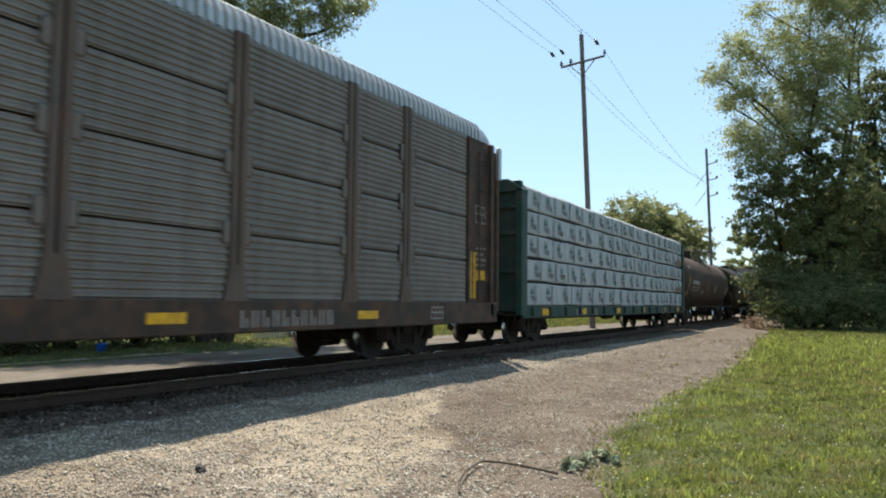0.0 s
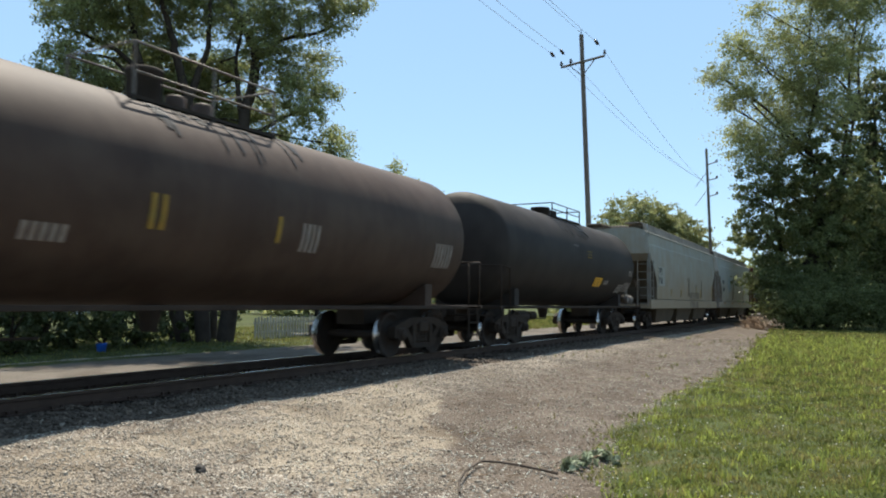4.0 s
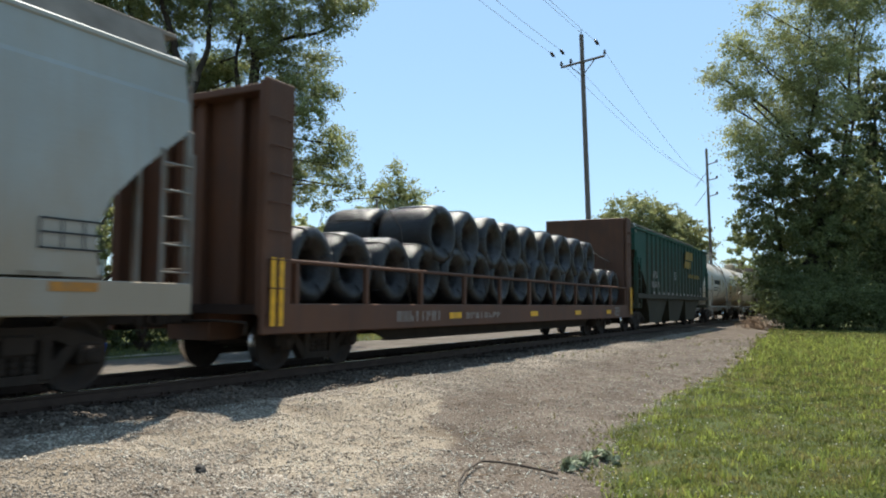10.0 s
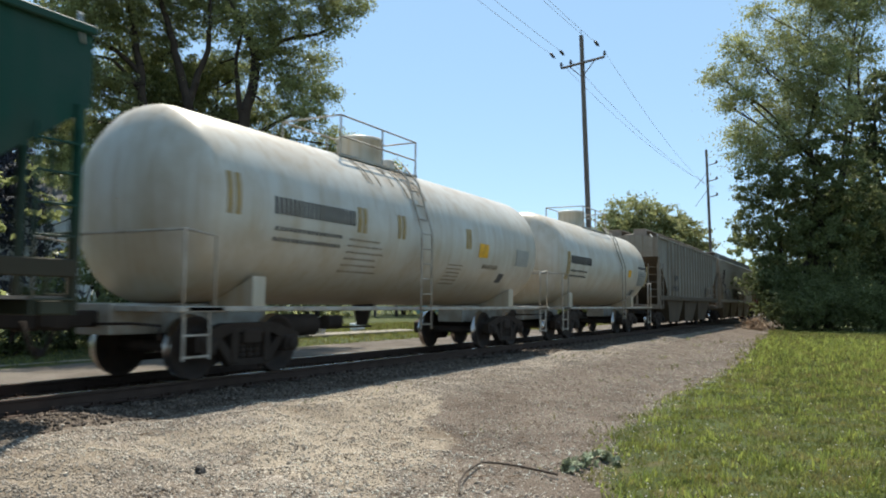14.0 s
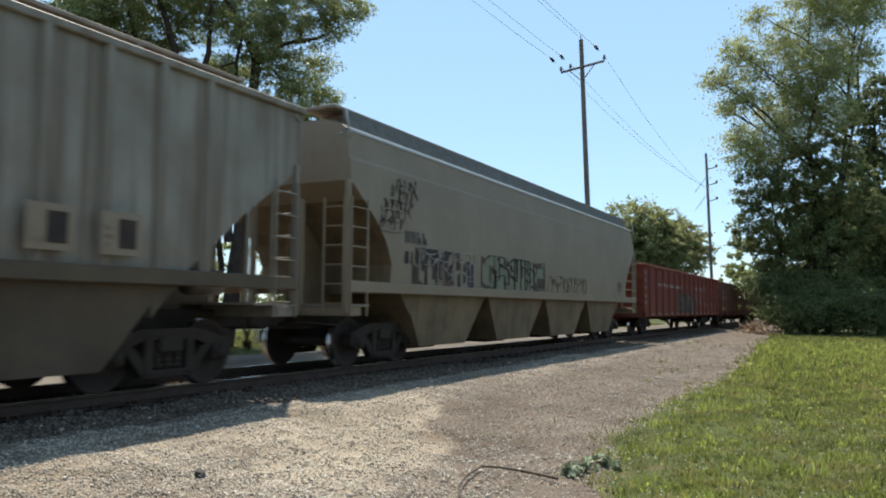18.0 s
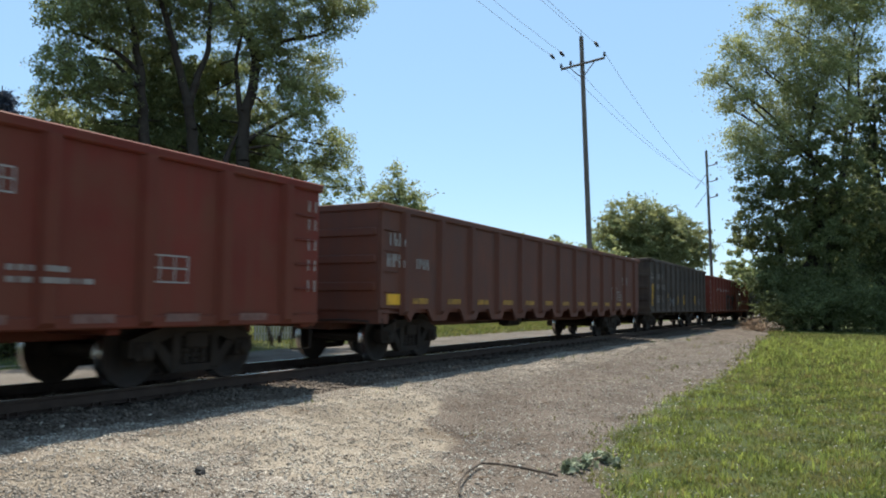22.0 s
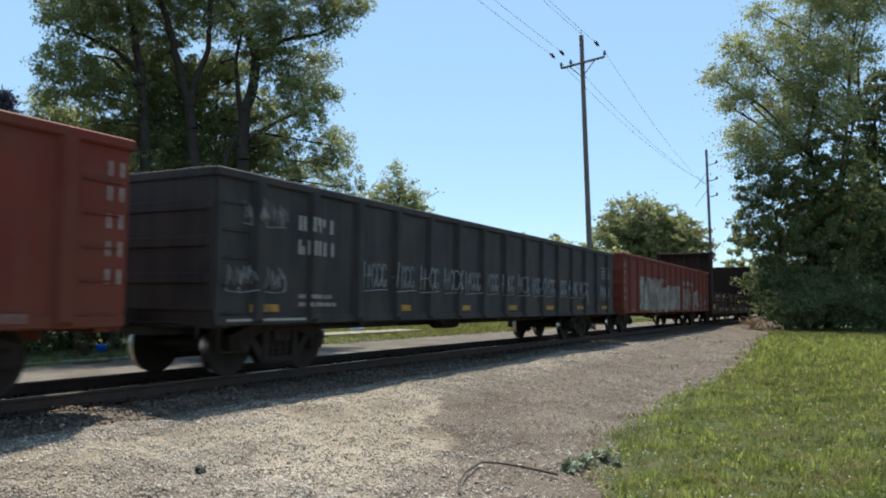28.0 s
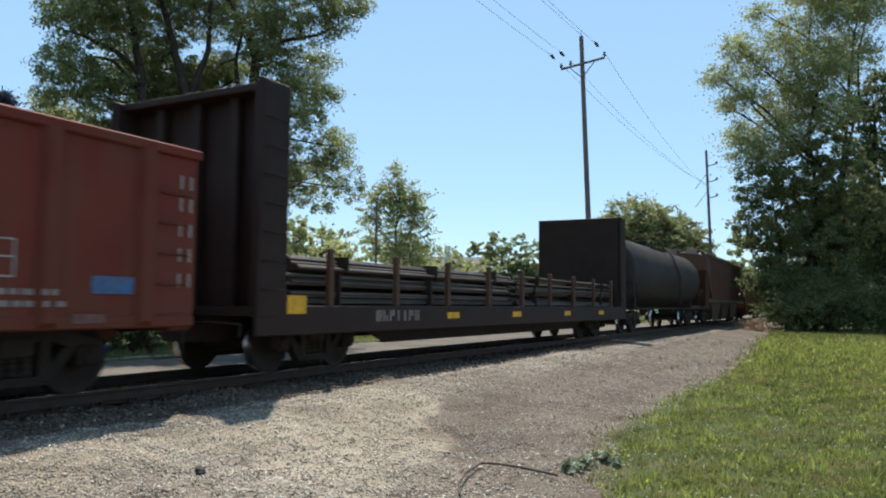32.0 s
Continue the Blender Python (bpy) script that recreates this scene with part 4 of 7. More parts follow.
tree_row("tree behind the gardens", [(20, 44, 14, 10), (36, 46, 12, 9), (44, 50, 13, 10), (12, 40, 15, 10), (3, 38, 14, 10)], 9000, 0.24, "leaf", 130)


def brush_pile():
    s, r = Shape(), random.Random(5)
    for k in range(160):
        x, y = 51.0 + r.gauss(0, 1.3), 5.2 + r.gauss(0, 0.5)
        z = -0.3 + abs(r.gauss(0, 0.25))
        a = r.uniform(0, 6.28)
        d = r.uniform(0.3, 0.9)
        s.tube((x, y, z), (x + math.cos(a) * d, y + math.sin(a) * d * 0.6, z + r.uniform(-0.1, 0.4)), 0.02, 0.008, 5, False)
    top = thing("brush_pile", "pile of dry brown brush beside the track", "brush pile")
    tagged(part("dry_wood", s, "dead", top), kind="stuff")
    leaf_mesh("dry_leaves", [(51, 5.2, -0.1), (50.2, 5.1, -0.15)], [0.7, 0.6], 1500, 0.06, "dead", top, 44, 0.6, 0.3)


brush_pile()


def cut_sprig():
    top = thing("leafy_sprig", "small cut leafy sprig lying on the dirt", "sprig")
    z = float(profile(np.array(7.3), np.array(2.45)))
    s = Shape()
    s.path([(6.95, 2.47, z + 0.02), (7.4, 2.35, z + 0.05), (7.95, 2.17, z + 0.04)], 0.006, 5)
    part("stem", s, "dead", top)
    leaf_mesh("leaves", [(7.05, 2.44, z + 0.03), (7.4, 2.35, z + 0.04), (7.75, 2.24, z + 0.035)], [0.17, 0.17, 0.16], 420, 0.04, "leaf_silver", top, 46, 0.25, 0.05)


cut_sprig()


# ---- poles, wires, houses ----
def wire(top, a, b, sag, name="wire", n=18):
    a, b = Vector(a), Vector(b)
    s = Shape()
    pts = []
    for k in range(n + 1):
        u = k / n
        p = a.lerp(b, u)
        p.z -= sag * 4 * u * (1 - u)
        pts.append(p)
    s.path(pts, 0.011, 4)
    part(name, s, "wire", top)


def utility_pole():
    top = thing("utility_pole", "tall weathered wooden utility pole with one crossarm", "utility pole")
    part("pole", Shape().tube((42.0, 12.85, -0.4), (42.0, 13.45, 16.7), 0.17, 0.12, 12), "pole", top)
    part("crossarm", Shape().tube((41.85, 14.62, 14.88), (41.85, 12.04, 15.2), 0.075, seg=4), "pole", top)
    for y, z in ((14.62, 14.88), (14.05, 14.96), (12.04, 15.2)):
        part("insulator", Shape().lathe([(0.0, 0.03), (0.1, 0.03), (0.12, 0.085), (0.2, 0.085), (0.22, 0.05), (0.3, 0.07), (0.36, 0.03)], "z", 10, (41.85, y, z)), "insulator", top)
        s = Shape().tube((41.0, y + 0.05, z + 0.35), (40.2, y + 0.1, z + 0.45), 0.02, seg=6)
        for k in range(3):
            s.lathe([(-0.05, 0.03), (0.0, 0.09), (0.05, 0.03)], "x", 10, (40.4 + k * 0.17, y + 0.08, z + 0.42 - 0.02 * k))
        part("strain_insulator", s, "insulator", top)
    s = Shape()
    s.tube((41.86, 13.35, 14.2), (41.86, 14.1, 14.9), 0.03, seg=5)
    s.tube((41.86, 13.35, 14.2), (41.86, 12.6, 15.1), 0.03, seg=5)
    part("brace", s, "pole", top)
    part("pin", Shape().tube((42.0, 13.45, 16.7), (42.0, 13.46, 17.05), 0.02, seg=6), "insulator", top)


def far_pole():
    top = thing("utility_pole", "distant wooden utility pole with side brackets", "utility pole")
    part("pole", Shape().tube((78.5, 11.9, -0.4), (78.5, 12.35, 16.6), 0.17, 0.12, 10), "pole", top)
    for z in (15.0, 13.4, 11.8):
        s = Shape().tube((78.5, 12.3, z), (78.5, 11.35, z + 0.2), 0.05, seg=6)
        s.lathe([(0, 0.05), (0.08, 0.12), (0.2, 0.12), (0.3, 0.05)], "z", 8, (78.5, 11.4, z + 0.15))
        part("bracket", s, "pole", top)
    for z in (14.2, 12.4):
        part("guy_bracket", Shape().tube((78.5, 12.4, z), (77.0, 13.2, z - 1.6), 0.03, seg=5), "pole", top)


utility_pole()
far_pole()
lines = thing("overhead_wires", "thin grey overhead wires along the railway", "wire")
for y, z in ((14.62, 15.2), (14.05, 15.3), (12.04, 15.5)):
    wire(lines, (40.2, y + 0.1, z + 0.1), (1.5, y + 0.3, z + 0.6), 0.55)
    wire(lines, (41.9, y, z), (78.5, 11.4 + (y - 12) * 0.1, 12.1 + (y - 12) * 0.3), 0.9)
wire(lines, (42, 13.45, 16.8), (1.5, 14.0, 17.4), 0.5)


def house(x, y, w, d, h, ridge, turn, label, wall="siding"):
    top = thing("house", label, "house", at=(x, y, 0))
    top.rotation_euler = (0, 0, turn)
    part("wall", Shape().prism([(-w / 2, 0), (w / 2, 0), (w / 2, h), (0, h + ridge * 0.97), (-w / 2, h)], -d / 2, d / 2), wall, top)
    s = Shape()
    for k in (-1, 1):
        s.add([(k * (w / 2 + 0.3), -d / 2 - 0.3, h - 0.15), (k * (w / 2 + 0.3), d / 2 + 0.3, h - 0.15), (0, d / 2 + 0.3, h + ridge), (0, -d / 2 - 0.3, h + ridge),
               (k * (w / 2 + 0.3), -d / 2 - 0.3, h - 0.03), (k * (w / 2 + 0.3), d / 2 + 0.3, h - 0.03), (0, d / 2 + 0.3, h + ridge + 0.12), (0, -d / 2 - 0.3, h + ridge + 0.12)],
              [(0, 1, 2, 3), (4, 7, 6, 5), (0, 4, 5, 1), (0, 3, 7, 4), (1, 5, 6, 2)])
    part("roof", s, "shingle", top)
    for xx in (-w / 4, w / 4):
        for zz in ((1.0, 2.2), (h - 1.7, h - 0.5)) if h > 4 else ((1.0, 2.2),):
            win = part("window_unit", Shape().box(xx - 0.5, xx + 0.5, -d / 2 - 0.05, -d / 2 + 0.02, zz[0], zz[1]), "siding", top)
            part("pane", Shape().box(xx - 0.42, xx + 0.42, -d / 2 - 0.07, -d / 2 - 0.04, zz[0] + 0.08, zz[1] - 0.08), "window", win)


house(34.0, 51.5, 8, 9, 7.5, 3.8, 0.75, "tall white gabled house behind the trees")
house(71.5, 37.5, 8, 7, 3.6, 2.4, 0.5, "low pale blue house with a grey roof", "blue_tarp")
post = thing("street_post", "slim dark utility post behind the road", "post")
part("pole", Shape().tube((51.2, 33.4, -0.1), (50.9, 33.2, 9.3), 0.11, 0.09, 8), "pole", post)
sign = thing("garden_sign", "grey-white upright panel on a post", "sign", at=(66.5, 35.0, 0))
part("post", Shape().tube((0, 0, 0), (0, 0, 5.5), 0.08, seg=8), "pole", sign)
part("panel", Shape().box(-0.5, 0.5, -0.06, 0.06, 4.9, 6.9, 0.02), "siding", sign)

fence = thing("garden_fence", "low grey-white board fence beyond the road", "fence")
for k in range(26):
    x = 19.4 + k * 0.15
    part("board", Shape().box(x, x + 0.07, 17.35, 17.38, -0.2, 0.55 + 0.03 * (k % 3)), "fence", fence)
for z in (0.05, 0.36):
    part("rail", Shape().box(19.4, 23.3, 17.38, 17.43, z, z + 0.07), "fence", fence)
tub = thing("planter", "small white planter box standing on the grass", "planter", at=(27.6, 18.9, -0.12))
part("body", Shape().box(-0.32, 0.32, -0.2, 0.2, 0.06, 0.36, 0.03), "siding", tub)
for x in (-0.24, 0.24):
    part("foot", Shape().box(x - 0.04, x + 0.04, -0.16, 0.16, -0.03, 0.07, 0.01), "siding", tub)
bin_ = thing("plastic_tub", "bright blue plastic tub beside a bush", "tub", at=(12.82, 16.4, -0.19))
part("body", Shape().lathe([(0, 0.0), (0, 0.10), (0.2, 0.13), (0.22, 0.14), (0.21, 0.11), (0.03, 0.09), (0.03, 0)], "z", 16), "blue_plastic", bin_)
kerb = tagged(new("kerb", Shape().box(4, 14.5, 15.25, 15.6, -0.34, -0.222, 0.02).mesh("kerb", "concrete")), "pale worn strip along the far side of the road", "kerb", kind="structure")
slab = tagged(new("pavement", Shape().box(22.0, 30.0, 17.0, 18.2, -0.2, -0.06, 0.02).mesh("pavement", "concrete")), "pale concrete slab in the grass", "pavement", kind="structure")

# ---- railway ----
track = thing("railway_track", "single railway track on wooden ties", "railway track", kind="structure", at=(0, TRACK_Y, 0))
rail_section = [(-0.07, -0.178), (0.07, -0.178), (0.07, -0.165), (0.012, -0.14), (0.012, -0.045), (0.037, -0.035), (0.037, -0.004), (0.025, 0.0), (-0.025, 0.0), (-0.037, -0.004), (-0.037, -0.035), (-0.012, -0.045), (-0.012, -0.14), (-0.07, -0.165)]
for y in (-0.755, 0.755):
    part("rail", Shape().section([(y + a, b) for a, b in rail_section], -600, 900), "rail", track)
    part("rail_head", Shape().box(-600, 900, y - 0.025, y + 0.025, -0.001, 0.0025), "tread", track, "polished running surface")
tie = Shape().box(-0.115, 0.115, -1.3, 1.3, -0.36, -0.18, 0.012).mesh("tie", "tie")
spike = Shape()
for y in (-0.755, 0.755):
    spike.box(-0.1, 0.1, y - 0.17, y + 0.17, -0.18, -0.168)
    for dx, dy in ((-0.06, -0.09), (0.06, 0.09), (-0.06, 0.09), (0.06, -0.09)):
        spike.box(dx - 0.012, dx + 0.012, y + dy - 0.02, y + dy + 0.02, -0.17, -0.13)
spike = spike.mesh("tie_plate", "rail")
for k in range(260):
    x = -6 + k * 0.54
    t = part("tie", tie, None, track, at=(x, 0, 0))
    if x < 40:
        part("tie_plate", spike, None, t)


# ---- the train ----
# Each car is built in its own space: x from its leading end, y across (the near side is negative), z above the rail.
HW = 1.58
WHEEL_R = 0.457
wheelsets = []
rnd = random.Random(11)


def make_wheelset():
    s = Shape()
    for side in (-1, 1):
        y = 0.755 * side
        o = side
        s.lathe([(y - 0.07 * o, 0.10), (y - 0.06 * o, 0.16), (y - 0.035 * o, 0.20), (y - 0.02 * o, 0.36), (y - 0.055 * o, 0.40), (y - 0.055 * o, 0.475)], seg=32)
        s.lathe([(y - 0.055 * o, 0.475), (y - 0.03 * o, 0.475), (y - 0.022 * o, WHEEL_R), (y + 0.075 * o, WHEEL_R - 0.004)], seg=32, slot=1)
        s.lathe([(y + 0.075 * o, WHEEL_R - 0.004), (y + 0.075 * o, 0.39), (y + 0.03 * o, 0.37), (y + 0.02 * o, 0.22), (y + 0.06 * o, 0.16), (y + 0.09 * o, 0.10), (y + 0.22 * o, 0.09), (y + 0.33 * o, 0.09), (y + 0.33 * o, 0.0)], seg=32)
        for k in range(3):   # bolts of the end cap
            a = k * 2.094
            s.tube((0.05 * math.cos(a), y + 0.33 * o, 0.05 * math.sin(a)), (0.05 * math.cos(a), y + 0.35 * o, 0.05 * math.sin(a)), 0.016, seg=6)
    s.tube((0, -0.7, 0), (0, 0.7, 0), 0.085, seg=12, caps=False)
    return s.mesh("wheelset", ["wheel", "tread"])


def make_side_frame():
    s = Shape()
    top = [(-1.12, 0.40), (-1.12, 0.62), (-0.95, 0.68), (-0.5, 0.80), (0.5, 0.80), (0.95, 0.68), (1.12, 0.62), (1.12, 0.40), (0.78, 0.40), (0.74, 0.54), (0.42, 0.66), (-0.42, 0.66), (-0.74, 0.54), (-0.78, 0.40)]
    s.prism(top, -0.09, 0.09)
    s.prism([(-0.74, 0.54), (-0.60, 0.58), (-0.30, 0.27), (0.30, 0.27), (0.60, 0.58), (0.74, 0.54), (0.42, 0.17), (-0.42, 0.17)], -0.08, 0.08)
    s.box(-0.42, -0.28, -0.10, 0.10, 0.2, 0.72, 0.015)
    s.box(0.28, 0.42, -0.10, 0.10, 0.2, 0.72, 0.015)
    for x in (-0.16, 0.0, 0.16):
        for z in range(5):
            s.lathe([(0.28 + z * 0.07, 0.055), (0.315 + z * 0.07, 0.075), (0.35 + z * 0.07, 0.055)], "z", 10, (x, -0.02, 0))
    for x in (-0.89, 0.89):
        s.box(x - 0.15, x + 0.15, -0.13, 0.11, 0.34, 0.60, 0.03)
        s.lathe([(-0.17, 0.0), (-0.17, 0.10), (-0.13, 0.11), (0.0, 0.11)], "y", 14, (x, 0, 0.457))
    return s.mesh("side_frame", "truck")


def make_bolster():
    s = Shape()
    s.box(-0.2, 0.2, -1.12, 1.12, 0.48, 0.72, 0.03)
    s.lathe([(0.70, 0.28), (0.86, 0.28)], "z", 16)
    for x in (-0.5, 0.5):
        s.box(x - 0.05, x + 0.05, -0.8, 0.8, 0.36, 0.46, 0.01)
        for y in (-0.755, 0.755):
            d = 0.36 * (1 if x > 0 else -1)
            s.box(x - 0.05 + d * 0.0, x + 0.05, y - 0.06, y + 0.06, 0.30, 0.55, 0.01)
    return s.mesh("bolster", "truck")


def make_coupler():
    s = Shape()
    s.box(-0.35, 0.55, -0.11, 0.11, 0.76, 0.98, 0.02)
    s.box(-0.62, -0.30, -0.17, 0.10, 0.72, 1.02, 0.04)
    s.box(-0.72, -0.52, -0.02, 0.17, 0.74, 1.00, 0.04)
    s.path([(-0.2, 0.3, 0.85), (-0.3, 0.32, 0.55), (-0.48, 0.2, 0.40), (-0.68, 0.05, 0.5)], 0.03)
    s.path([(0.0, -0.15, 0.8), (0.02, -0.9, 0.82), (0.02, -1.4, 0.80), (-0.03, -1.42, 0.62)], 0.02)
    return s.mesh("coupler", "truck")


WHEELSET, SIDE_FRAME, BOLSTER, COUPLER = make_wheelset(), make_side_frame(), make_bolster(), make_coupler()


def running_gear(car, length, inset=2.0, base=1.78):
    for xc in (inset, length - inset):
        part("truck_side_frame", SIDE_FRAME, None, car, at=(xc, -0.99, 0))
        part("truck_side_frame", SIDE_FRAME, None, car, at=(xc, 0.99, 0), turn=math.pi)
        part("truck_bolster", BOLSTER, None, car, at=(xc, 0, 0))
        for dx in (-base / 2, base / 2):
            w = part("wheelset", WHEELSET, None, car, at=(xc + dx, 0, WHEEL_R))
            wheelsets.append(w)
    part("coupler", COUPLER, None, car, at=(0, 0, 0))
    part("coupler", COUPLER, None, car, at=(length, 0, 0), turn=math.pi)


def ladder(car, x, y, z0, z1, width=0.42, rungs=6, material="galv", across=False):
    s = Shape()
    for d in (0, width):
        a, b = ((x, y + d), (x, y + d)) if across else ((x + d, y), (x + d, y))
        s.tube((*a, z0), (*b, z1), 0.022, seg=6)
    for k in range(rungs):
        z = z0 + (z1 - z0) * (k + 0.5) / rungs
        e = (x, y + width, z) if across else (x + width, y, z)
        s.tube((x, y, z), e, 0.014, seg=6)
    return part("ladder", s, material, car)


def grab(car, x, z, w=0.45, y=-HW - 0.05, material="galv"):
    s = Shape().path([(x, y + 0.05, z), (x, y, z), (x + w, y, z), (x + w, y + 0.05, z)], 0.013)
    return part("grab_iron", s, material, car)


def side_y(x, ribs, base=-HW - 0.034, depth=0.09, half=0.14, flat=0.075):
    """Depth of the side at x: flat sheets with tapered ribs standing out."""
    for p in ribs:
        d = abs(x - p)
        if d < half:
            return base - depth * (1.0 if d < flat else (half - d) / (half - flat))
    return base


def skin(car, name, x0, x1, low, high, material, ribs=(), y=None, label="", step=0.12, **form):
    """Paint on the side: strips between the curves low(x) and high(x) that follow the ribs."""
    cuts = {x0, x1}
    cuts.update(np.arange(x0, x1, step).tolist())
    for p in ribs:
        for d in (-0.14, -0.075, 0.075, 0.14):
            if x0 < p + d < x1:
                cuts.add(p + d)
    xs = sorted(cuts)
    v, f = [], []
    for x in xs:
        d = (side_y(x, ribs, **form) if y is None else y) - 0.004
        v += [(x, d, low(x)), (x, d, high(x)), (x, d + 0.003, low(x)), (x, d + 0.003, high(x))]
    for k in range(len(xs) - 1):
        a = k * 4
        f += [(a, a + 4, a + 5, a + 1), (a + 2, a + 3, a + 7, a + 6), (a, a + 2, a + 6, a + 4), (a + 1, a + 5, a + 7, a + 3)]
    n = len(v)
    f += [(0, 1, 3, 2), (n - 4, n - 2, n - 1, n - 3)]
    return part(name, Shape().add(v, f), material, car, label)


def mark(car, x, z, w, h, material, y=-HW - 0.004, name="marking", label="", ribs=None, **form):
    if ribs is not None:
        return skin(car, name, x, x + w, lambda q: z, lambda q: z + h, material, ribs, label=label, **form)
    return part(name, Shape().box(x, x + w, y - 0.006, y, z, z + h), material, car, label)


def lettering(car, x, z, w, h, count, material, y=-HW - 0.004, slant=0.0, drop=0.0, ribs=None, **form):
    """Plain upright bars, one or two for each character."""
    s, step = Shape(), w / count
    for k in range(count):
        a, zz = x + k * step, z - drop * k
        wide = step * rnd.uniform(0.20, 0.27)
        bars = rnd.choice((((0.0, 0.0, 1.0), (0.44, 0.0, 1.0)), ((0.0, 0.0, 1.0), (0.42, 0.45, 1.0)), ((0.0, 0.0, 1.0), (0.42, 0.0, 0.55)), ((0.2, 0.0, 1.0),)))
        for d, low, high in bars:
            p = a + d * step
            yy = y if ribs is None else side_y(p + wide / 2, ribs, **form) - 0.004
            s.prism([(p + slant * h * low, zz + h * low), (p + wide + slant * h * low, zz + h * low), (p + wide + slant * h * high, zz + h * high), (p + slant * h * high, zz + h * high)], yy - 0.005, yy)
    return tagged(part("lettering", s, material, car), kind="stuff")


def small_print(car, x, z, w, h, rows, material, y=-HW - 0.004, ribs=None):
    s, dz = Shape(), h / rows
    for k in range(rows):
        a = x
        while a < x + w * rnd.uniform(0.7, 1.0):
            b = a + rnd.uniform(0.05, 0.2)
            yy = y if ribs is None else side_y((a + b) / 2, ribs) - 0.004
            s.box(a, b, yy - 0.004, yy, z + k * dz, z + k * dz + dz * 0.5)
            a = b + 0.04
    return tagged(part("small_print", s, material, car), kind="stuff")


def data_box(car, x, z, w, h, material="white", y=-HW - 0.004):
    """A framed panel of inspection data: one stencilled grid."""
    e = 0.02
    us = [x, x + e, x + w * 0.33, x + w * 0.33 + e, x + w * 0.66, x + w * 0.66 + e, x + w - e, x + w]
    vs = [z, z + e, z + h * 0.5, z + h * 0.5 + e, z + h - e, z + h]
    v = [(u, d, t) for d in (y - 0.004, y) for u in us for t in vs]
    n, f = len(vs), []
    back = len(us) * n
    for i in range(len(us) - 1):
        for j in range(n - 1):
            if i % 2 == 0 or j % 2 == 0:
                q = (i * n + j, (i + 1) * n + j, (i + 1) * n + j + 1, i * n + j + 1)
                f += [q, tuple(k + back for k in q[::-1])]
    rim = [i * n for i in range(len(us))] + [(len(us) - 1) * n + j for j in range(1, n)] + [i * n + n - 1 for i in range(len(us) - 2, -1, -1)] + list(range(n - 2, 0, -1))
    f += [(a, b, b + back, a + back) for a, b in zip(rim, rim[1:] + rim[:1])]
    return part("data_box", Shape().add(v, f), material, car)


def blob(car, x0, x1, z0, z1, material, seed, y=None, name="graffiti", tag_label="", lobes=7, ribs=()):
    """A painted patch with an uneven outline."""
    r = random.Random(seed)
    ph = [r.uniform(0, 6.28) for _ in range(4)]
    mid, half = (z0 + z1) / 2, (z1 - z0) / 2

    def edge(x, k):
        u = (x - x0) / (x1 - x0)
        body = (1 - abs(2 * u - 1) ** 6) ** 0.4
        return half * body * (0.84 + 0.11 * math.sin(u * lobes * 2.2 + ph[k]) + 0.07 * math.sin(u * lobes * 5.3 + ph[k + 1]))
    yy = (-HW - 0.004) if (y is None and not ribs) else y
    return skin(car, name, x0, x1, lambda x: mid - edge(x, 0), lambda x: mid + edge(x, 2), material, ribs, yy, tag_label, step=0.06)


def bubble_letters(car, x0, x1, z0, z1, count, fill, rim, seed, ribs=(), label=""):
    """Swollen sprayed letters, each a soft pillar with a dark rim, overlapping its neighbours."""
    r = random.Random(seed)
    step = (x1 - x0) / count
    for k in range(count):
        a, b = x0 + step * (k - 0.08), x0 + step * (k + 1.02)
        top, low = z1 - r.uniform(0, 0.22) * (z1 - z0), z0 + r.uniform(0, 0.1) * (z1 - z0)
        ph, bite = r.uniform(0, 6.28), r.choice((0, 0.25, 0.4))
        def shape(grow, up):
            def f(x):
                u = min(1, max(0, (x - a + grow) / (b - a + 2 * grow)))
                body = (1 - abs(2 * u - 1) ** 3.5) ** 0.5
                dent = bite * math.exp(-((u - 0.5) / 0.16) ** 2)
                mid = (top + low) / 2
                wave = 0.05 * math.sin(u * 7 + ph)
                return mid + (1 if up else -1) * ((top - low) / 2 * body * (1 - (dent if up else dent * 0.4)) + grow * body) + wave * body
            return f
        skin(car, "graffiti_rim", a - 0.05, b + 0.05, shape(0.05, False), shape(0.05, True), rim, ribs, step=0.06, base=-HW - 0.034 - 0.004 * (k % 2))
        skin(car, "graffiti", a, b, shape(0.0, False), shape(0.0, True), fill, ribs, label=label, step=0.06, base=-HW - 0.037 - 0.004 * (k % 2))


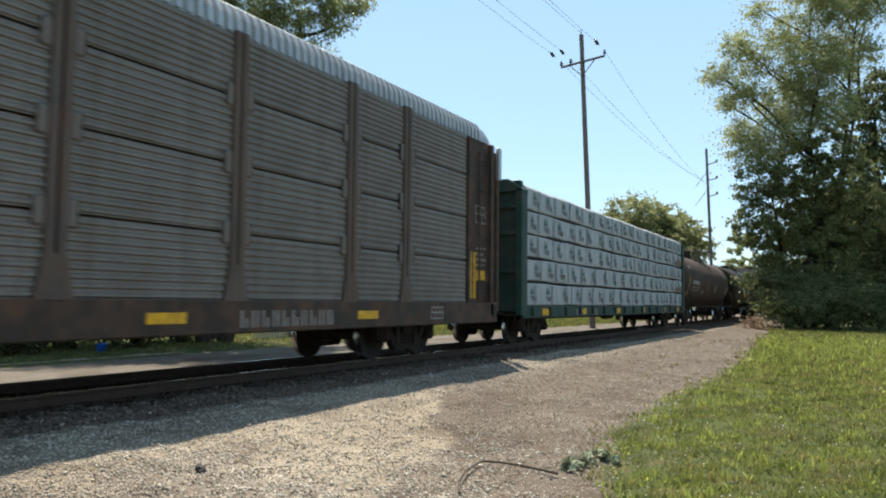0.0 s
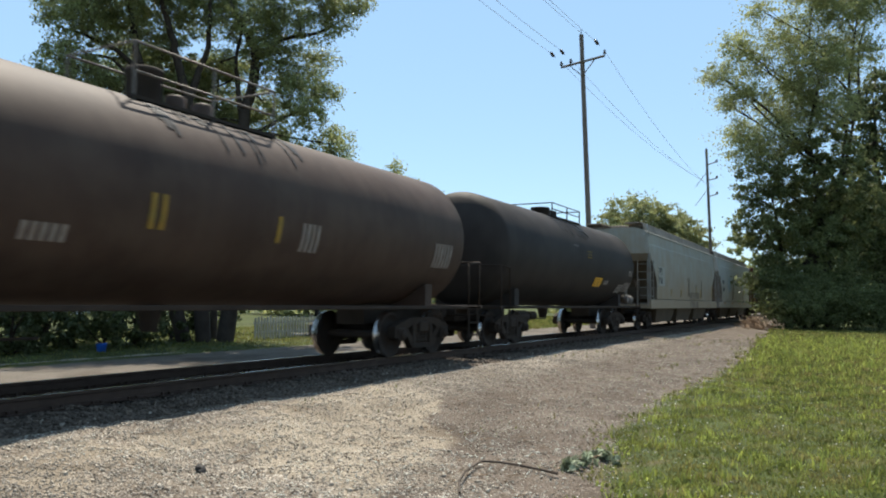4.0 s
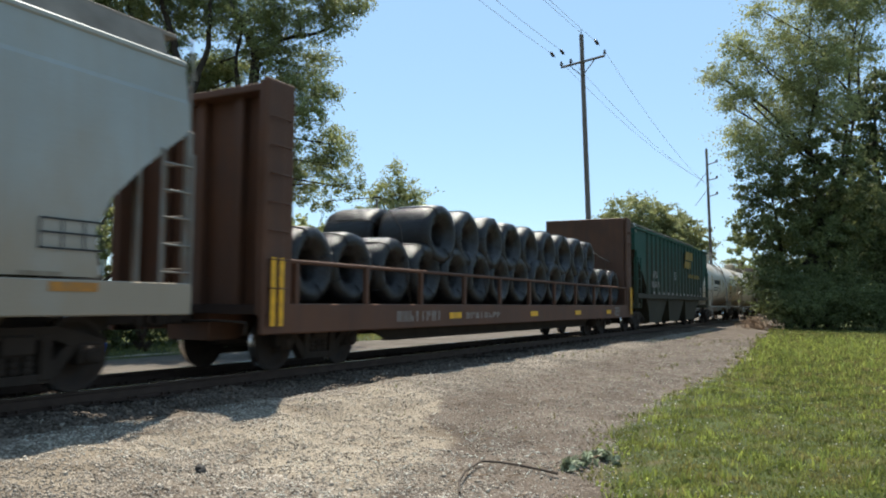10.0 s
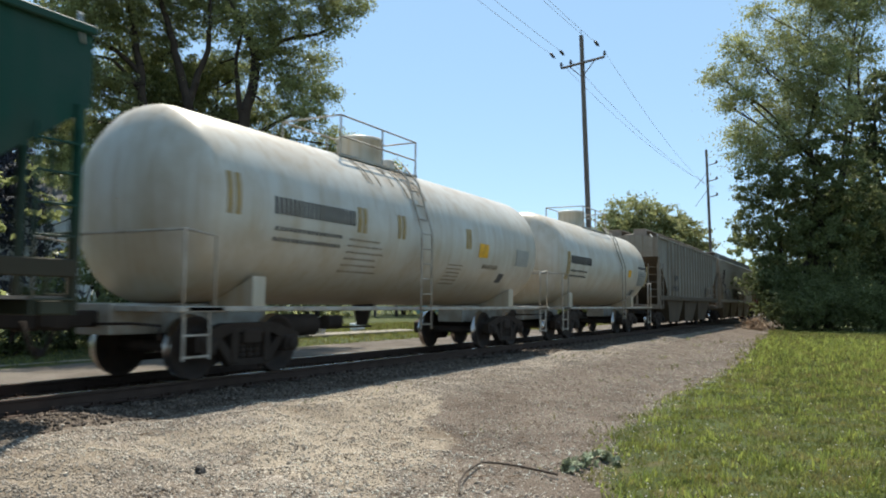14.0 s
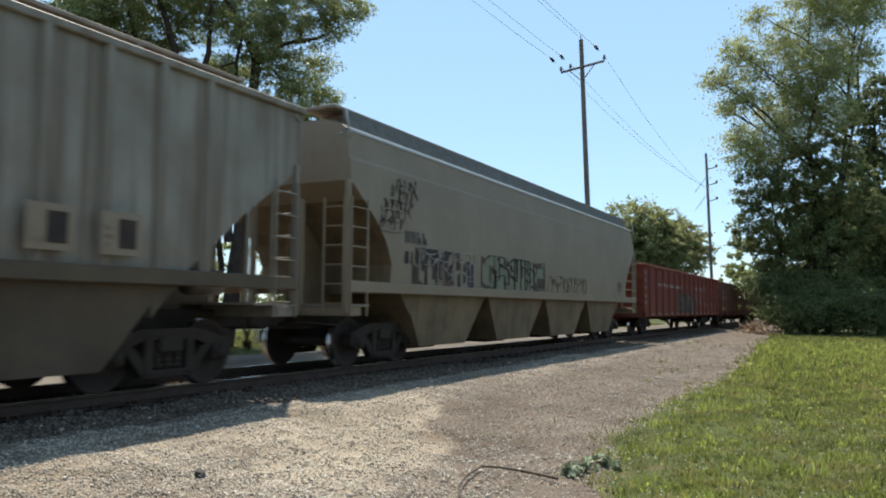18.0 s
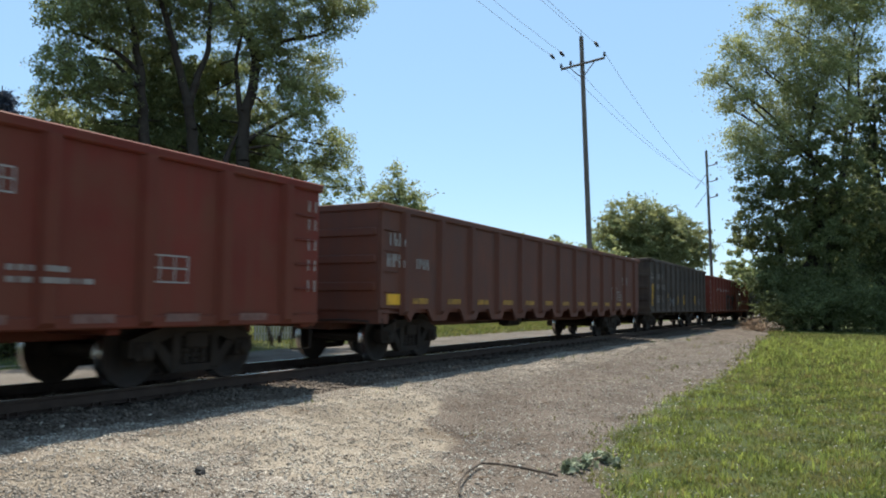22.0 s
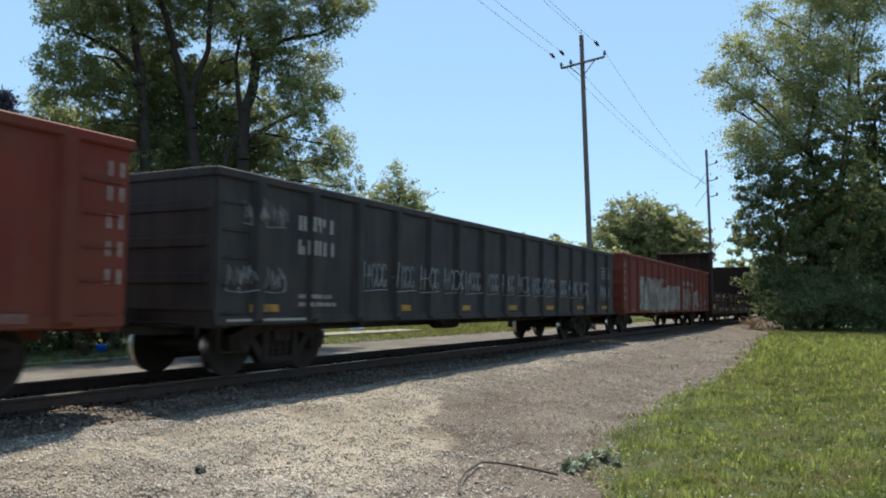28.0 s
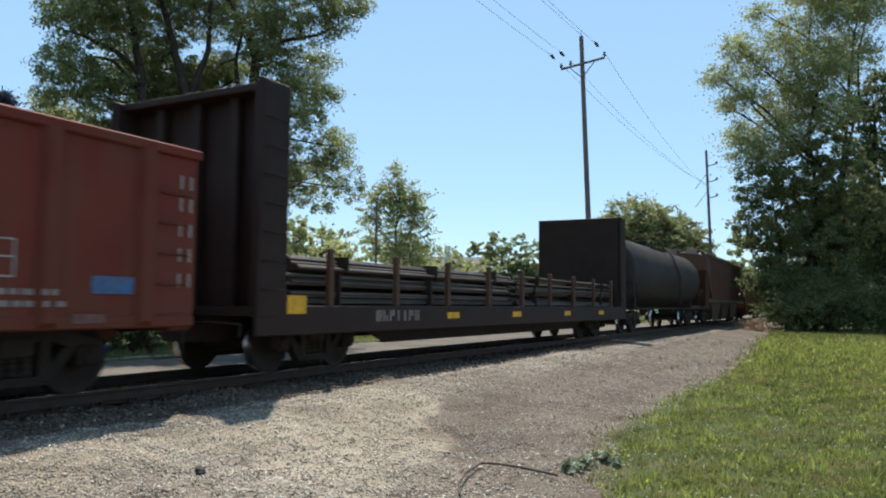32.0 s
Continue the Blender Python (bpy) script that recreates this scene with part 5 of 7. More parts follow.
def wild_letters(car, x0, x1, z0, z1, tones, seed, ribs=(), count=34, label="", line="graffiti_dark"):
    """Interlocked angular sprayed letters: slanted shards in several tones."""
    r = random.Random(seed)
    for k in range(count):
        a = x0 + (x1 - x0) * (k + r.uniform(-0.6, 0.6)) / count
        w = r.uniform(0.22, 0.75)
        a = max(x0, min(a, x1 - w))
        h = (z1 - z0) * r.choice((0.25, 0.35, 0.5, 0.8, 0.95))
        lo = r.uniform(z0, z1 - h)
        s0, s1, bow = r.uniform(-0.5, 0.5), r.uniform(-0.5, 0.5), r.uniform(-0.12, 0.12)
        low = lambda x, a=a, w=w, lo=lo, s0=s0: max(z0, min(z1, lo + s0 * (x - a)))
        high = lambda x, a=a, w=w, lo=lo, h=h, s1=s1, bow=bow: max(z0 + 0.03, min(z1, lo + h + s1 * (x - a) + bow * math.sin((x - a) / w * 3.14), ), lo + 0.04)
        skin(car, "graffiti", a, a + w, low, lambda x, f=high, g=low: max(f(x), g(x) + 0.03), tones[k % len(tones)] if r.random() < 0.7 else r.choice(tones), ribs, label=label, step=0.09, base=(-HW - 0.044 if ribs else -HW) - 0.0006 * k)
        if k % 2:
            depth = lambda x: (side_y(x, ribs, base=-HW - 0.05) if ribs else -HW - 0.004) - 0.0006 * count
            pts = [(x, depth(x), max(high(x), low(x) + 0.03)) for x in np.linspace(a, a + w, 7)] + [(a + w, depth(a + w), low(a + w)), (a + w * 0.4, depth(a + w * 0.4), low(a + w * 0.4))]
            part("graffiti_outline", Shape().path(pts, r.uniform(0.008, 0.018), 4), line, car)


def scrawl(car, x, z, w, h, material, seed, y=-HW - 0.012, loops=4, ribs=None):
    """A quick sprayed tag: crowded leaning strokes, hooks and an underline."""
    r, s = random.Random(seed), Shape()

    def stroke(pts, radius):
        s.path([(px, y if ribs is None else side_y(px, ribs) - 0.012, pz) for px, pz in pts], radius, 4)
    n = loops * 3
    for k in range(n):
        a = x + w * (k + r.uniform(-0.4, 0.4)) / n
        lean, low, high = r.uniform(-0.12, 0.2) * h, z + h * r.uniform(0, 0.3), z + h * r.uniform(0.65, 1.0)
        pts = [(a, low), (a + lean * 0.4 + 0.03, (low + high) / 2), (a + lean, high)]
        if r.random() < 0.6:
            bend = w / n * r.uniform(0.5, 1.4)
            pts += [(a + lean + bend * 0.6, high - 0.12 * h), (a + lean + bend, high - h * r.uniform(0.3, 0.6))]
        stroke(pts, r.uniform(0.006, 0.012))
    stroke([(x - 0.02, z + 0.03 * h), (x + w * 0.5, z - 0.02 * h), (x + w, z + 0.08 * h)], 0.007)
    return part("graffiti_scrawl", s, material, car, "loose spray-paint scrawl")


def slanted_pair(car, x, z, h, ribs, material="yellow", w=0.075):
    """Two slanted stripes side by side."""
    for d in (0, 0.15):
        y = side_y(x + d + w / 2, ribs) - 0.004
        part("marking", Shape().prism([(x + d, z), (x + d + w, z), (x + d + w + 0.16 * h, z + h), (x + d + 0.16 * h, z + h)], y - 0.005, y), material, car)


def tag_marks(car, x, z, n, dx, w, h, material, ribs):
    """The same sprayed sign, repeated."""
    for k in range(n):
        s, a = Shape(), x + k * dx
        j = rnd.uniform(-0.03, 0.03)

        def put(pts, r=0.013):
            s.path([(px, side_y(px, ribs) - 0.012, pz) for px, pz in pts], r, 4)
        put([(a, z + j), (a + 0.03 * w, z + h + j)])
        put([(a + 0.18 * w, z + j), (a + 0.22 * w, z + h * 0.9)])
        put([(a - 0.06 * w, z + h * 0.45), (a + 0.3 * w, z + h * 0.5)])
        for c in (0.42, 0.62, 0.85):
            put([(a + w * (c + 0.09 * math.cos(q)), z + h * (0.5 + 0.46 * math.sin(q))) for q in np.linspace(0.5, 6.0, 10)])
        put([(a + w * u, z - 0.06 + 0.04 * u) for u in np.linspace(0, 1, 6)], 0.01)
        tagged(part("graffiti_scrawl", s, material, car), kind="stuff")


def end_platform(car, length, material, depth=0.9, z=1.05):
    for x in (0.0, length - depth):
        part("end_platform", Shape().box(x, x + depth, -HW + 0.02, HW - 0.02, z, z + 0.09, 0.02), material, car)


def underframe(car, length, material, z0=0.62, z1=1.0, half=0.33):
    part("centre_sill", Shape().box(0.25, length - 0.25, -half, half, z0, z1, 0.02), material, car)


def brake_gear(car, x):
    s = Shape()
    s.tube((x, -0.55, 0.72), (x + 0.9, -0.55, 0.72), 0.19, seg=14)
    s.tube((x + 1.3, -0.5, 0.75), (x + 1.75, -0.5, 0.75), 0.13, seg=12)
    s.path([(x - 1.5, -0.4, 0.66), (x + 3.0, -0.42, 0.64)], 0.02)
    part("brake_reservoir", s, "truck", car)


# -- car kinds --
def autorack(length):
    car = thing("autorack_car", "brown enclosed autorack freight car with ribbed side panels", "freight car", "cars of the train")
    running_gear(car, length, 3.6)
    for y in (-1, 1):
        part("side_sill", Shape().box(0.3, length - 0.35, y * HW - 0.06, y * HW + 0.06, 0.66, 1.125, 0.02), "rack_frame", car)
        part("inner_liner", Shape().box(0.4, length - 1.0, y * (HW - 0.09) - 0.012, y * (HW - 0.09) + 0.012, 1.06, 4.9), "rack_frame", car)
    part("deck", Shape().box(0.2, length - 0.2, -HW + 0.06, HW - 0.06, 0.85, 1.07), "rack_frame", car)
    last = length - 1.83
    posts = [last - d for d in (0.0, 2.72, 4.56, 7.3, 10.04, 12.8, 15.5, 18.2, 20.9, 23.6, 26.3)]
    rows = (1.10, 2.05, 3.02, 3.97, 4.86)
    for y in (-1, 1):
        for p in posts[1:]:
            part("side_post", Shape().box(p - 0.13, p - 0.02, y * HW - 0.06, y * HW + 0.05, 1.07, 4.9, 0.02), "rack_post", car)
            part("side_post", Shape().box(p + 0.02, p + 0.13, y * HW - 0.06, y * HW + 0.05, 1.07, 4.9, 0.02), "rack_post", car)
            part("post_foot", Shape().prism([(p - 0.24, 1.07), (p + 0.24, 1.07), (p + 0.13, 1.6), (p - 0.13, 1.6)], y * HW - 0.052, y * HW), "rack_post", car)
        part("side_post", Shape().box(last - 0.06, last + 0.06, y * HW - 0.05, y * HW + 0.05, 1.07, 4.86, 0.02), "rack_frame", car)
    panels = {}
    for a, b in zip(posts[1:], posts):
        w = round(b - a - 0.24, 3)
        for z0, z1 in zip(rows, rows[1:]):
            key = (w, round(z1 - z0, 3))
            if key not in panels:
                s, h, out = Shape(), z1 - z0 - 0.035, [(0.0, 0.0)]
                n = 9
                for k in range(n):
                    out += [(0.0, h * (k + 0.12) / n), (-0.022, h * (k + 0.3) / n), (-0.022, h * (k + 0.62) / n), (0.0, h * (k + 0.8) / n)]
                out += [(0.0, h), (0.03, h), (0.03, 0.0)]
                s.section(out, 0, w)
                panels[key] = s.mesh("side_panel", "rack")
            for y in (-1, 1):
                part("side_panel", panels[key], None, car, at=(a + 0.12 if y < 0 else b - 0.12, y * (HW - 0.01), z0 + 0.018), turn=0 if y < 0 else math.pi)
    clip = Shape()
    clip.box(-0.07, 0.07, -0.05, 0.0, -0.10, 0.10, 0.03)
    clip = clip.mesh("panel_clip", "galv_dull")
    for p in posts[1:8]:
        for z in rows[1:-1]:
            for dx in (-0.2, 0.2):
                for dz in (-0.07, 0.07):
                    part("panel_clip", clip, None, car, at=(p + dx, -HW + 0.01, z + dz))
    side = [(-HW - 0.02, 4.86), (-HW - 0.015, 5.08), (-HW + 0.06, 5.24), (-HW + 0.25, 5.36), (-0.7, 5.46)]
    outline = side + [(-y, z) for y, z in side[::-1]]
    inner = [(y * 0.975, z - 0.05) for y, z in outline]
    s, end = Shape(), length - 0.75
    n = 150
    for k in range(n):
        x0 = 0.2 + (end - 0.6) * k / n
        s.section(outline, x0, x0 + (end - 0.6) / n * 0.5)
    s.section(inner, 0.2, end - 0.3)
    part("roof", s, "galv", car, "corrugated galvanised roof")
    s = Shape()
    for k in range(4):
        f = 1 - 0.03 * k * k
        s.section([(y * (1 - 0.01 * k), 4.86 + (z - 4.86) * f) for y, z in inner], end - 0.3 + 0.12 * k, end - 0.18 + 0.12 * k)
    part("roof_end", s, "galv", car)
    for y in (-1, 1):
        part("end_side_plate", Shape().box(last + 0.08, length - 0.75, y * (HW - 0.05) - 0.03, y * (HW - 0.05) + 0.03, 0.9, 4.88), "rack_frame", car)
        part("end_frame", Shape().box(length - 0.72, length - 0.55, y * HW - 0.06, y * HW + 0.04, 0.8, 4.88, 0.02), "rack_frame", car)
        part("end_corner", Shape().box(length - 0.16, length - 0.03, y * (HW - 0.1) - 0.06, y * (HW - 0.1) + 0.06, 0.9, 4.8, 0.02), "rack_frame", car)
        part("corner_bracket", Shape().box(length - 0.18, length - 0.02, y * (HW - 0.06) - 0.08, y * (HW - 0.06) + 0.02, 4.1, 4.9, 0.02), "galv", car)
    for x in (0.3, length - 0.45):
        part("end_door", Shape().box(x, x + 0.08, -HW + 0.1, HW - 0.1, 1.05, 4.9), "rack_frame", car)
    ladder(car, last + 0.5, -HW - 0.04, 1.1, 4.6, 0.42, 10, "rack_frame")
    v = -HW + 0.018
    for x in (last + 0.12, last + 0.32):
        mark(car, x, 1.22, 0.1, 1.05, "yellow", y=v)
    mark(car, last + 0.36, 1.62, 0.55, 0.24, "yellow", y=v)
    data_box(car, last + 0.4, 2.95, 0.55, 0.4, y=v)
    small_print(car, last + 0.45, 1.95, 0.5, 0.5, 4, "offwhite", y=v)
    for k, x in enumerate((length - 20.4, length - 15.2, length - 10.66, length - 6.2)):
        mark(car, x, 0.82, 0.62, 0.14, "yellow", y=-HW - 0.062)
    lettering(car, length - 9.05, 0.74, 2.2, 0.24, 10, "offwhite", y=-HW - 0.062)
    data_box(car, length - 3.6, 0.78, 0.5, 0.25, y=-HW - 0.062)
    brake_gear(car, length * 0.45)
    return car


def centerbeam(length):
    car = thing("centerbeam_flatcar", "dark green centrebeam flatcar with tall end bulkheads", "freight car", "cars of the train")
    running_gear(car, length, 2.1)
    for y in (-1, 1):
        part("side_sill", Shape().box(0.2, length - 0.2, y * 1.5 - 0.05, y * 1.5 + 0.05, 0.72, 1.05, 0.015), "dkgreen", car)
    part("deck", Shape().box(0.2, length - 0.2, -1.46, 1.46, 0.86, 1.03), "dkgreen", car)
    n = 16
    for k in range(n):
        x = 0.9 + (length - 1.8) * k / (n - 1)
        part("stake_pocket", Shape().box(x - 0.1, x + 0.1, -1.62, -1.5, 0.78, 1.03, 0.02), "dkgreen", car)
    for x0, x1 in ((0.0, 0.42), (length - 0.42, length)):
        part("bulkhead", Shape().box(x0 + 0.1, x1 - 0.1, -1.5, 1.5, 0.9, 4.35, 0.02), "dkgreen", car)
        for y in (-1.5, -0.75, 0.75, 1.5):
            part("bulkhead_post", Shape().box(x0, x1, y - 0.09, y + 0.09, 0.8, 4.3 - 0.12 * abs(y), 0.02), "dkgreen", car)
        for z in (1.9, 2.9, 3.6):
            part("bulkhead_rib", Shape().box(x0 + 0.02, x1 - 0.02, -1.5, 1.5, z, z + 0.12, 0.02), "dkgreen", car)
        part("bulkhead_cap", Shape().section([(-1.6, 4.1), (-1.2, 4.38), (1.2, 4.38), (1.6, 4.1), (1.6, 4.05), (-1.6, 4.05)], x0, x1), "dkgreen", car)
    part("centre_beam", Shape().box(0.4, length - 0.4, -0.08, 0.08, 1.0, 4.3), "dkgreen", car)
    underframe(car, length, "dkgreen")
    for x in (1.6, 5.1, 9.2, 13.0, 17.0, length - 2.0):
        mark(car, x, 0.79, 0.5, 0.18, "yellow", y=-1.554)
    lettering(car, 4.6, 0.76, 0.9, 0.2, 4, "white", y=-1.554)
    lettering(car, 6.2, 0.76, 0.6, 0.2, 4, "white", y=-1.554)
    data_box(car, length - 5.5, 0.74, 0.45, 0.28, y=-1.62)
    brake_gear(car, length * 0.5)
    return car


def lumber_load(car_length):
    """The stacked packs on the centrebeam car; they ride with it."""
    packs = []
    r = random.Random(4)
    z = 1.05
    for row in range(5):
        h = 0.645
        x = 0.55
        while x < car_length - 1.2:
            w = r.choice((2.44, 3.66, 3.05, 4.88))
            if x + w > car_length - 0.5 or car_length - 0.5 - (x + w) < 2.0:
                w = car_length - 0.5 - x
            packs.append((x, w, z + 0.012, h - 0.055, row, r.random()))
            x += w + 0.02
        z += h
    return packs


def make_pack(w, h, row, seed, torn=False):
    """A wrapped pack of lumber; sagging cover, strap dents, printed trees and letters as bars."""
    r = random.Random(seed)
    top = thing("lumber_pack", "pack of lumber in white printed plastic wrap", "lumber pack", "lumber on the centrebeam car")
    nx, v, f = max(6, int(w / 0.18)), [], []
    ys = [(-1.50, 0.0), (-1.522, 0.03), (-1.525, h * 0.5), (-1.522, h - 0.03), (-1.50, h), (-0.1, h + 0.01), (-0.1, 0.0)]
    if row == 4:
        ys = [(-1.50, 0.0), (-1.522, 0.03), (-1.522, h * 0.6), (-1.515, h * 0.94), (-1.42, h + 0.05), (-0.1, h + 0.10), (-0.1, 0.0)]
    for i in range(nx + 1):
        x = w * i / nx
        sag = 0.007 * math.sin(i * 2.1 + seed * 9) + r.uniform(-0.008, 0.008)
        for k, (y, z) in enumerate(ys):
            v.append((x, y + (sag if k in (1, 2, 3) else 0), z + (0.014 * math.sin(x * 1.7 + seed * 20) * (k in (3, 4)) + 0.03 * max(0, math.sin(x * 1.1 + seed * 31)) * (k in (0, 1)) if i not in (0, nx) else 0)))
    m = len(ys)
    for i in range(nx):
        for k in range(m):
            f.append((i * m + k, i * m + (k + 1) % m, (i + 1) * m + (k + 1) % m, (i + 1) * m + k))
    s = Shape().add(v, f)
    s.add(v, [tuple(range(m)), tuple(nx * m + k for k in range(m - 1, -1, -1))])
    part("wrap", s, "wrap", top)
    # the far side of the beam carries the same
    part("wrap", Shape().box(0, w, 0.1, 1.5, 0, h, 0.03), "wrap", top)
    n = max(1, int(w / 0.98))
    for k in range(n):
        x, y = w * (k + 0.5) / n - 0.28 + r.uniform(-0.2, 0.2), -1.536
        t = Shape()
        for dx in (0.0, 0.15):
            t.prism([(x + dx - 0.02, h * 0.5), (x + dx + 0.16, h * 0.5), (x + dx + 0.10, h * 0.72), (x + dx + 0.075, h * 0.9), (x + dx + 0.045, h * 0.72)], y - 0.004, y)
        tagged(part("printed_emblem", t, "print_green", top), kind="stuff")
        t = Shape()
        for j in range(4):
            a = x + j * 0.125
            t.box(a + 0.005, a + 0.025, y - 0.004, y, h * (0.1 if j == 3 else 0.2), h * 0.46)
            t.box(a + 0.066, a + 0.086, y - 0.004, y, h * (0.2 if j else 0.36), h * 0.44)
        tagged(part("printed_mark", t, "print_dark", top), kind="stuff")
    for x in np.arange(r.uniform(0.5, 1.0), w - 0.2, 1.25):
        part("strap", Shape().box(x, x + 0.016, -1.536, -1.524, 0.02, h - 0.02), "wrap_fold", top)
        part("strap", Shape().box(x + 0.13, x + 0.142, -1.536, -1.524, 0.02, h - 0.02), "wrap_fold", top)
    if torn:
        # the wrap is ripped open: boards show at the end of the pack
        for k in range(5):
            cut = w - 1.7 + 0.16 * k + r.uniform(-0.1, 0.1)
            part("board", Shape().box(cut, w - 0.03 - r.uniform(0, 0.04), -1.545, -1.47, 0.03 + 0.055 * k, 0.08 + 0.055 * k, 0.006), "lumber", top, "bare sawn boards where the wrap is torn")
    return top


def tank_shell(car, x0, x1, r, zc, material, bulge=0.55):
    rings = [(x0, 0.02)]
    for k in range(1, 7):
        a = k / 6 * math.pi / 2
        rings.append((x0 + bulge * (1 - math.cos(a)), r * math.sin(a)))
    n = 5
    for k in range(1, n):
        x = x0 + bulge + (x1 - x0 - 2 * bulge) * k / n
        rings.append((x, r))
    for k in range(6, 0, -1):
        a = k / 6 * math.pi / 2
        rings.append((x1 - bulge * (1 - math.cos(a)), r * math.sin(a)))
    rings.append((x1, 0.02))
    part("tank_shell", Shape().lathe(rings, "x", 44, (0, 0, zc)), material, car)


def tank_car(length, material, label, pipe="galv", platform=True, rail_y=True, deck="truck", r=1.50, zc=2.55, dome=0.30, rail_top=0.30, rail=None, mid=None, deck_at=0.45, manway_at=-0.7, ladder_at=0.9):
    rail = rail or pipe
    car = thing("tank_car", label, "freight car", "cars of the train")
    running_gear(car, length, 2.05)
    tank_shell(car, 0.42, length - 0.42, r, zc, material)
    for x in (2.05, length - 2.05):
        s = Shape()
        s.section([(-1.2, 1.0), (-1.2, 1.5), (-0.9, 1.35), (0.9, 1.35), (1.2, 1.5), (1.2, 1.0)], x - 0.14, x + 0.14)
        part("saddle", s, material, car)
    part("stub_sill", Shape().box(0.1, 3.2, -0.35, 0.35, 0.65, 1.08, 0.02), deck, car)
    part("stub_sill", Shape().box(length - 3.2, length - 0.1, -0.35, 0.35, 0.65, 1.08, 0.02), deck, car)
    mid = mid or length / 2
    part("running_board", Shape().box(0.3, length - 0.3, -HW, -HW + 0.08, 0.98, 1.05, 0.01), pipe if platform else deck, car)
    for x in (0.15, length - 0.95):
        part("end_platform", Shape().box(x, x + 0.8, -HW, HW, 0.97, 1.05, 0.015), deck, car)
        e = x + 0.1 if x < 1 else x + 0.7
        s = Shape()
        for y in (-HW + 0.04, HW - 0.04):
            s.path([(e, y, 1.05), (e, y, 2.05), (e, y * 0.3, 2.05)], 0.022)
            s.path([(e + (0.55 if x < 1 else -0.55), y, 1.05), (e + (0.55 if x < 1 else -0.55), y, 2.0), (e, y, 2.05)], 0.02)
        s.path([(e, -HW * 0.3, 2.05), (e, HW * 0.3, 2.05)], 0.022)
        part("end_railing", s, pipe, car)
        step = Shape()
        for dx in (0.1, 0.55):
            step.tube((x + dx, -HW + 0.02, 1.0), (x + dx, -HW + 0.02, 0.35), 0.02, seg=6)
        for z in (0.38, 0.66):
            step.box(x + 0.1, x + 0.55, -HW, -HW + 0.06, z, z + 0.025)
        part("sill_step", step, pipe, car)
    top = zc + r
    mc = mid + deck_at
    part("manway", Shape().lathe([(top - 0.1, dome), (top + rail_top * 0.7, dome), (top + rail_top * 0.75, dome + 0.03), (top + rail_top * 0.85, dome), (top + rail_top * 0.9, 0.0)], "z", 20, (mc + manway_at, 0, 0)), material if material == "white_tank" else "truck", car)
    part("top_platform", Shape().box(mc - 1.5, mc + 1.4, -0.72, 0.72, top - 0.16, top - 0.11), pipe, car)
    for y in (-0.7, 0.7):
        s = Shape()
        for x in (mc - 1.45, mc, mc + 1.35):
            s.tube((x, y, top - 0.3), (x, y, top + rail_top), 0.02, seg=6)
        s.path([(mc - 1.45, y, top + rail_top), (mc + 1.35, y, top + rail_top)], 0.018)
        s.path([(mc - 1.45, y, top + rail_top * 0.35), (mc + 1.35, y, top + rail_top * 0.35)], 0.018)
        part("top_railing", s, rail, car)
    for x in (mc - 1.45, mc + 1.35):
        part("top_railing", Shape().path([(x, -0.7, top + rail_top), (x, 0.7, top + rail_top)], 0.018), rail, car)
    for dx in (0.35, 0.9):
        part("valve_housing", Shape().lathe([(top - 0.05, 0.16), (top + 0.24, 0.16), (top + 0.27, 0.12), (top + 0.28, 0)], "z", 14, (mid + dx, 0, 0)), material, car)
    if ladder_at is not None:
        s = Shape()
        for dx in (0, 0.42):
            pts = [(mid + ladder_at + dx, -HW - 0.02, 0.6), (mid + ladder_at + dx, -HW - 0.02, zc), (mid + ladder_at + dx, -1.25, zc + 1.05), (mid + ladder_at + dx, -0.85, top)]
            s.path(pts, 0.02)
        for k in range(10):
            z = 0.7 + k * 0.3
            y = -HW - 0.02 if z < zc else -HW - 0.02 + (z - zc) * 0.38
            s.tube((mid + ladder_at, y, z), (mid + ladder_at + 0.42, y, z), 0.014, seg=6)
        part("side_ladder", s, pipe, car)
    part("bottom_outlet", Shape().lathe([(0.65, 0.12), (0.95, 0.18), (1.1, 0.25)], "z", 14, (mid, 0, 0)), "truck", car)
    brake_gear(car, 3.3)
    return car


def on_shell(car, x, z, w, h, material, zc=2.55, r=1.50, name="marking", bars=1):
    """A marking that lies on the round shell."""
    s = Shape()
    for b in range(bars):
        x0 = x + w * b / bars
        x1 = x0 + w / bars * (0.52 if bars > 1 else 1)
        v, f, n = [], [], 4
        for k in range(n + 1):
            zz = z + h * k / n
            y = -math.sqrt(max(0.01, (r + 0.011) ** 2 - (zz - zc) ** 2))
            v += [(x0, y, zz), (x1, y, zz), (x0, y + 0.008, zz), (x1, y + 0.008, zz)]
        for k in range(n):
            a = k * 4
            f += [(a, a + 1, a + 5, a + 4), (a + 2, a + 6, a + 7, a + 3), (a, a + 4, a + 6, a + 2), (a + 1, a + 3, a + 7, a + 5)]
        s.add(v, f)
    ob = part(name if bars == 1 else "lettering", s, material, car)
    return ob if bars == 1 else tagged(ob, kind="stuff")


def drips(car, x0, x1, count, seed, zc=2.55, r=1.50, material="spill"):
    """Dark runs of spilled liquid below the loading platform."""
    g = random.Random(seed)
    for k in range(count):
        x, low = g.uniform(x0, x1), zc + r * g.uniform(0.45, 0.8)
        on_shell(car, x, low, g.uniform(0.03, 0.09), zc + r * 0.96 - low, material, zc, r, "spill_mark")


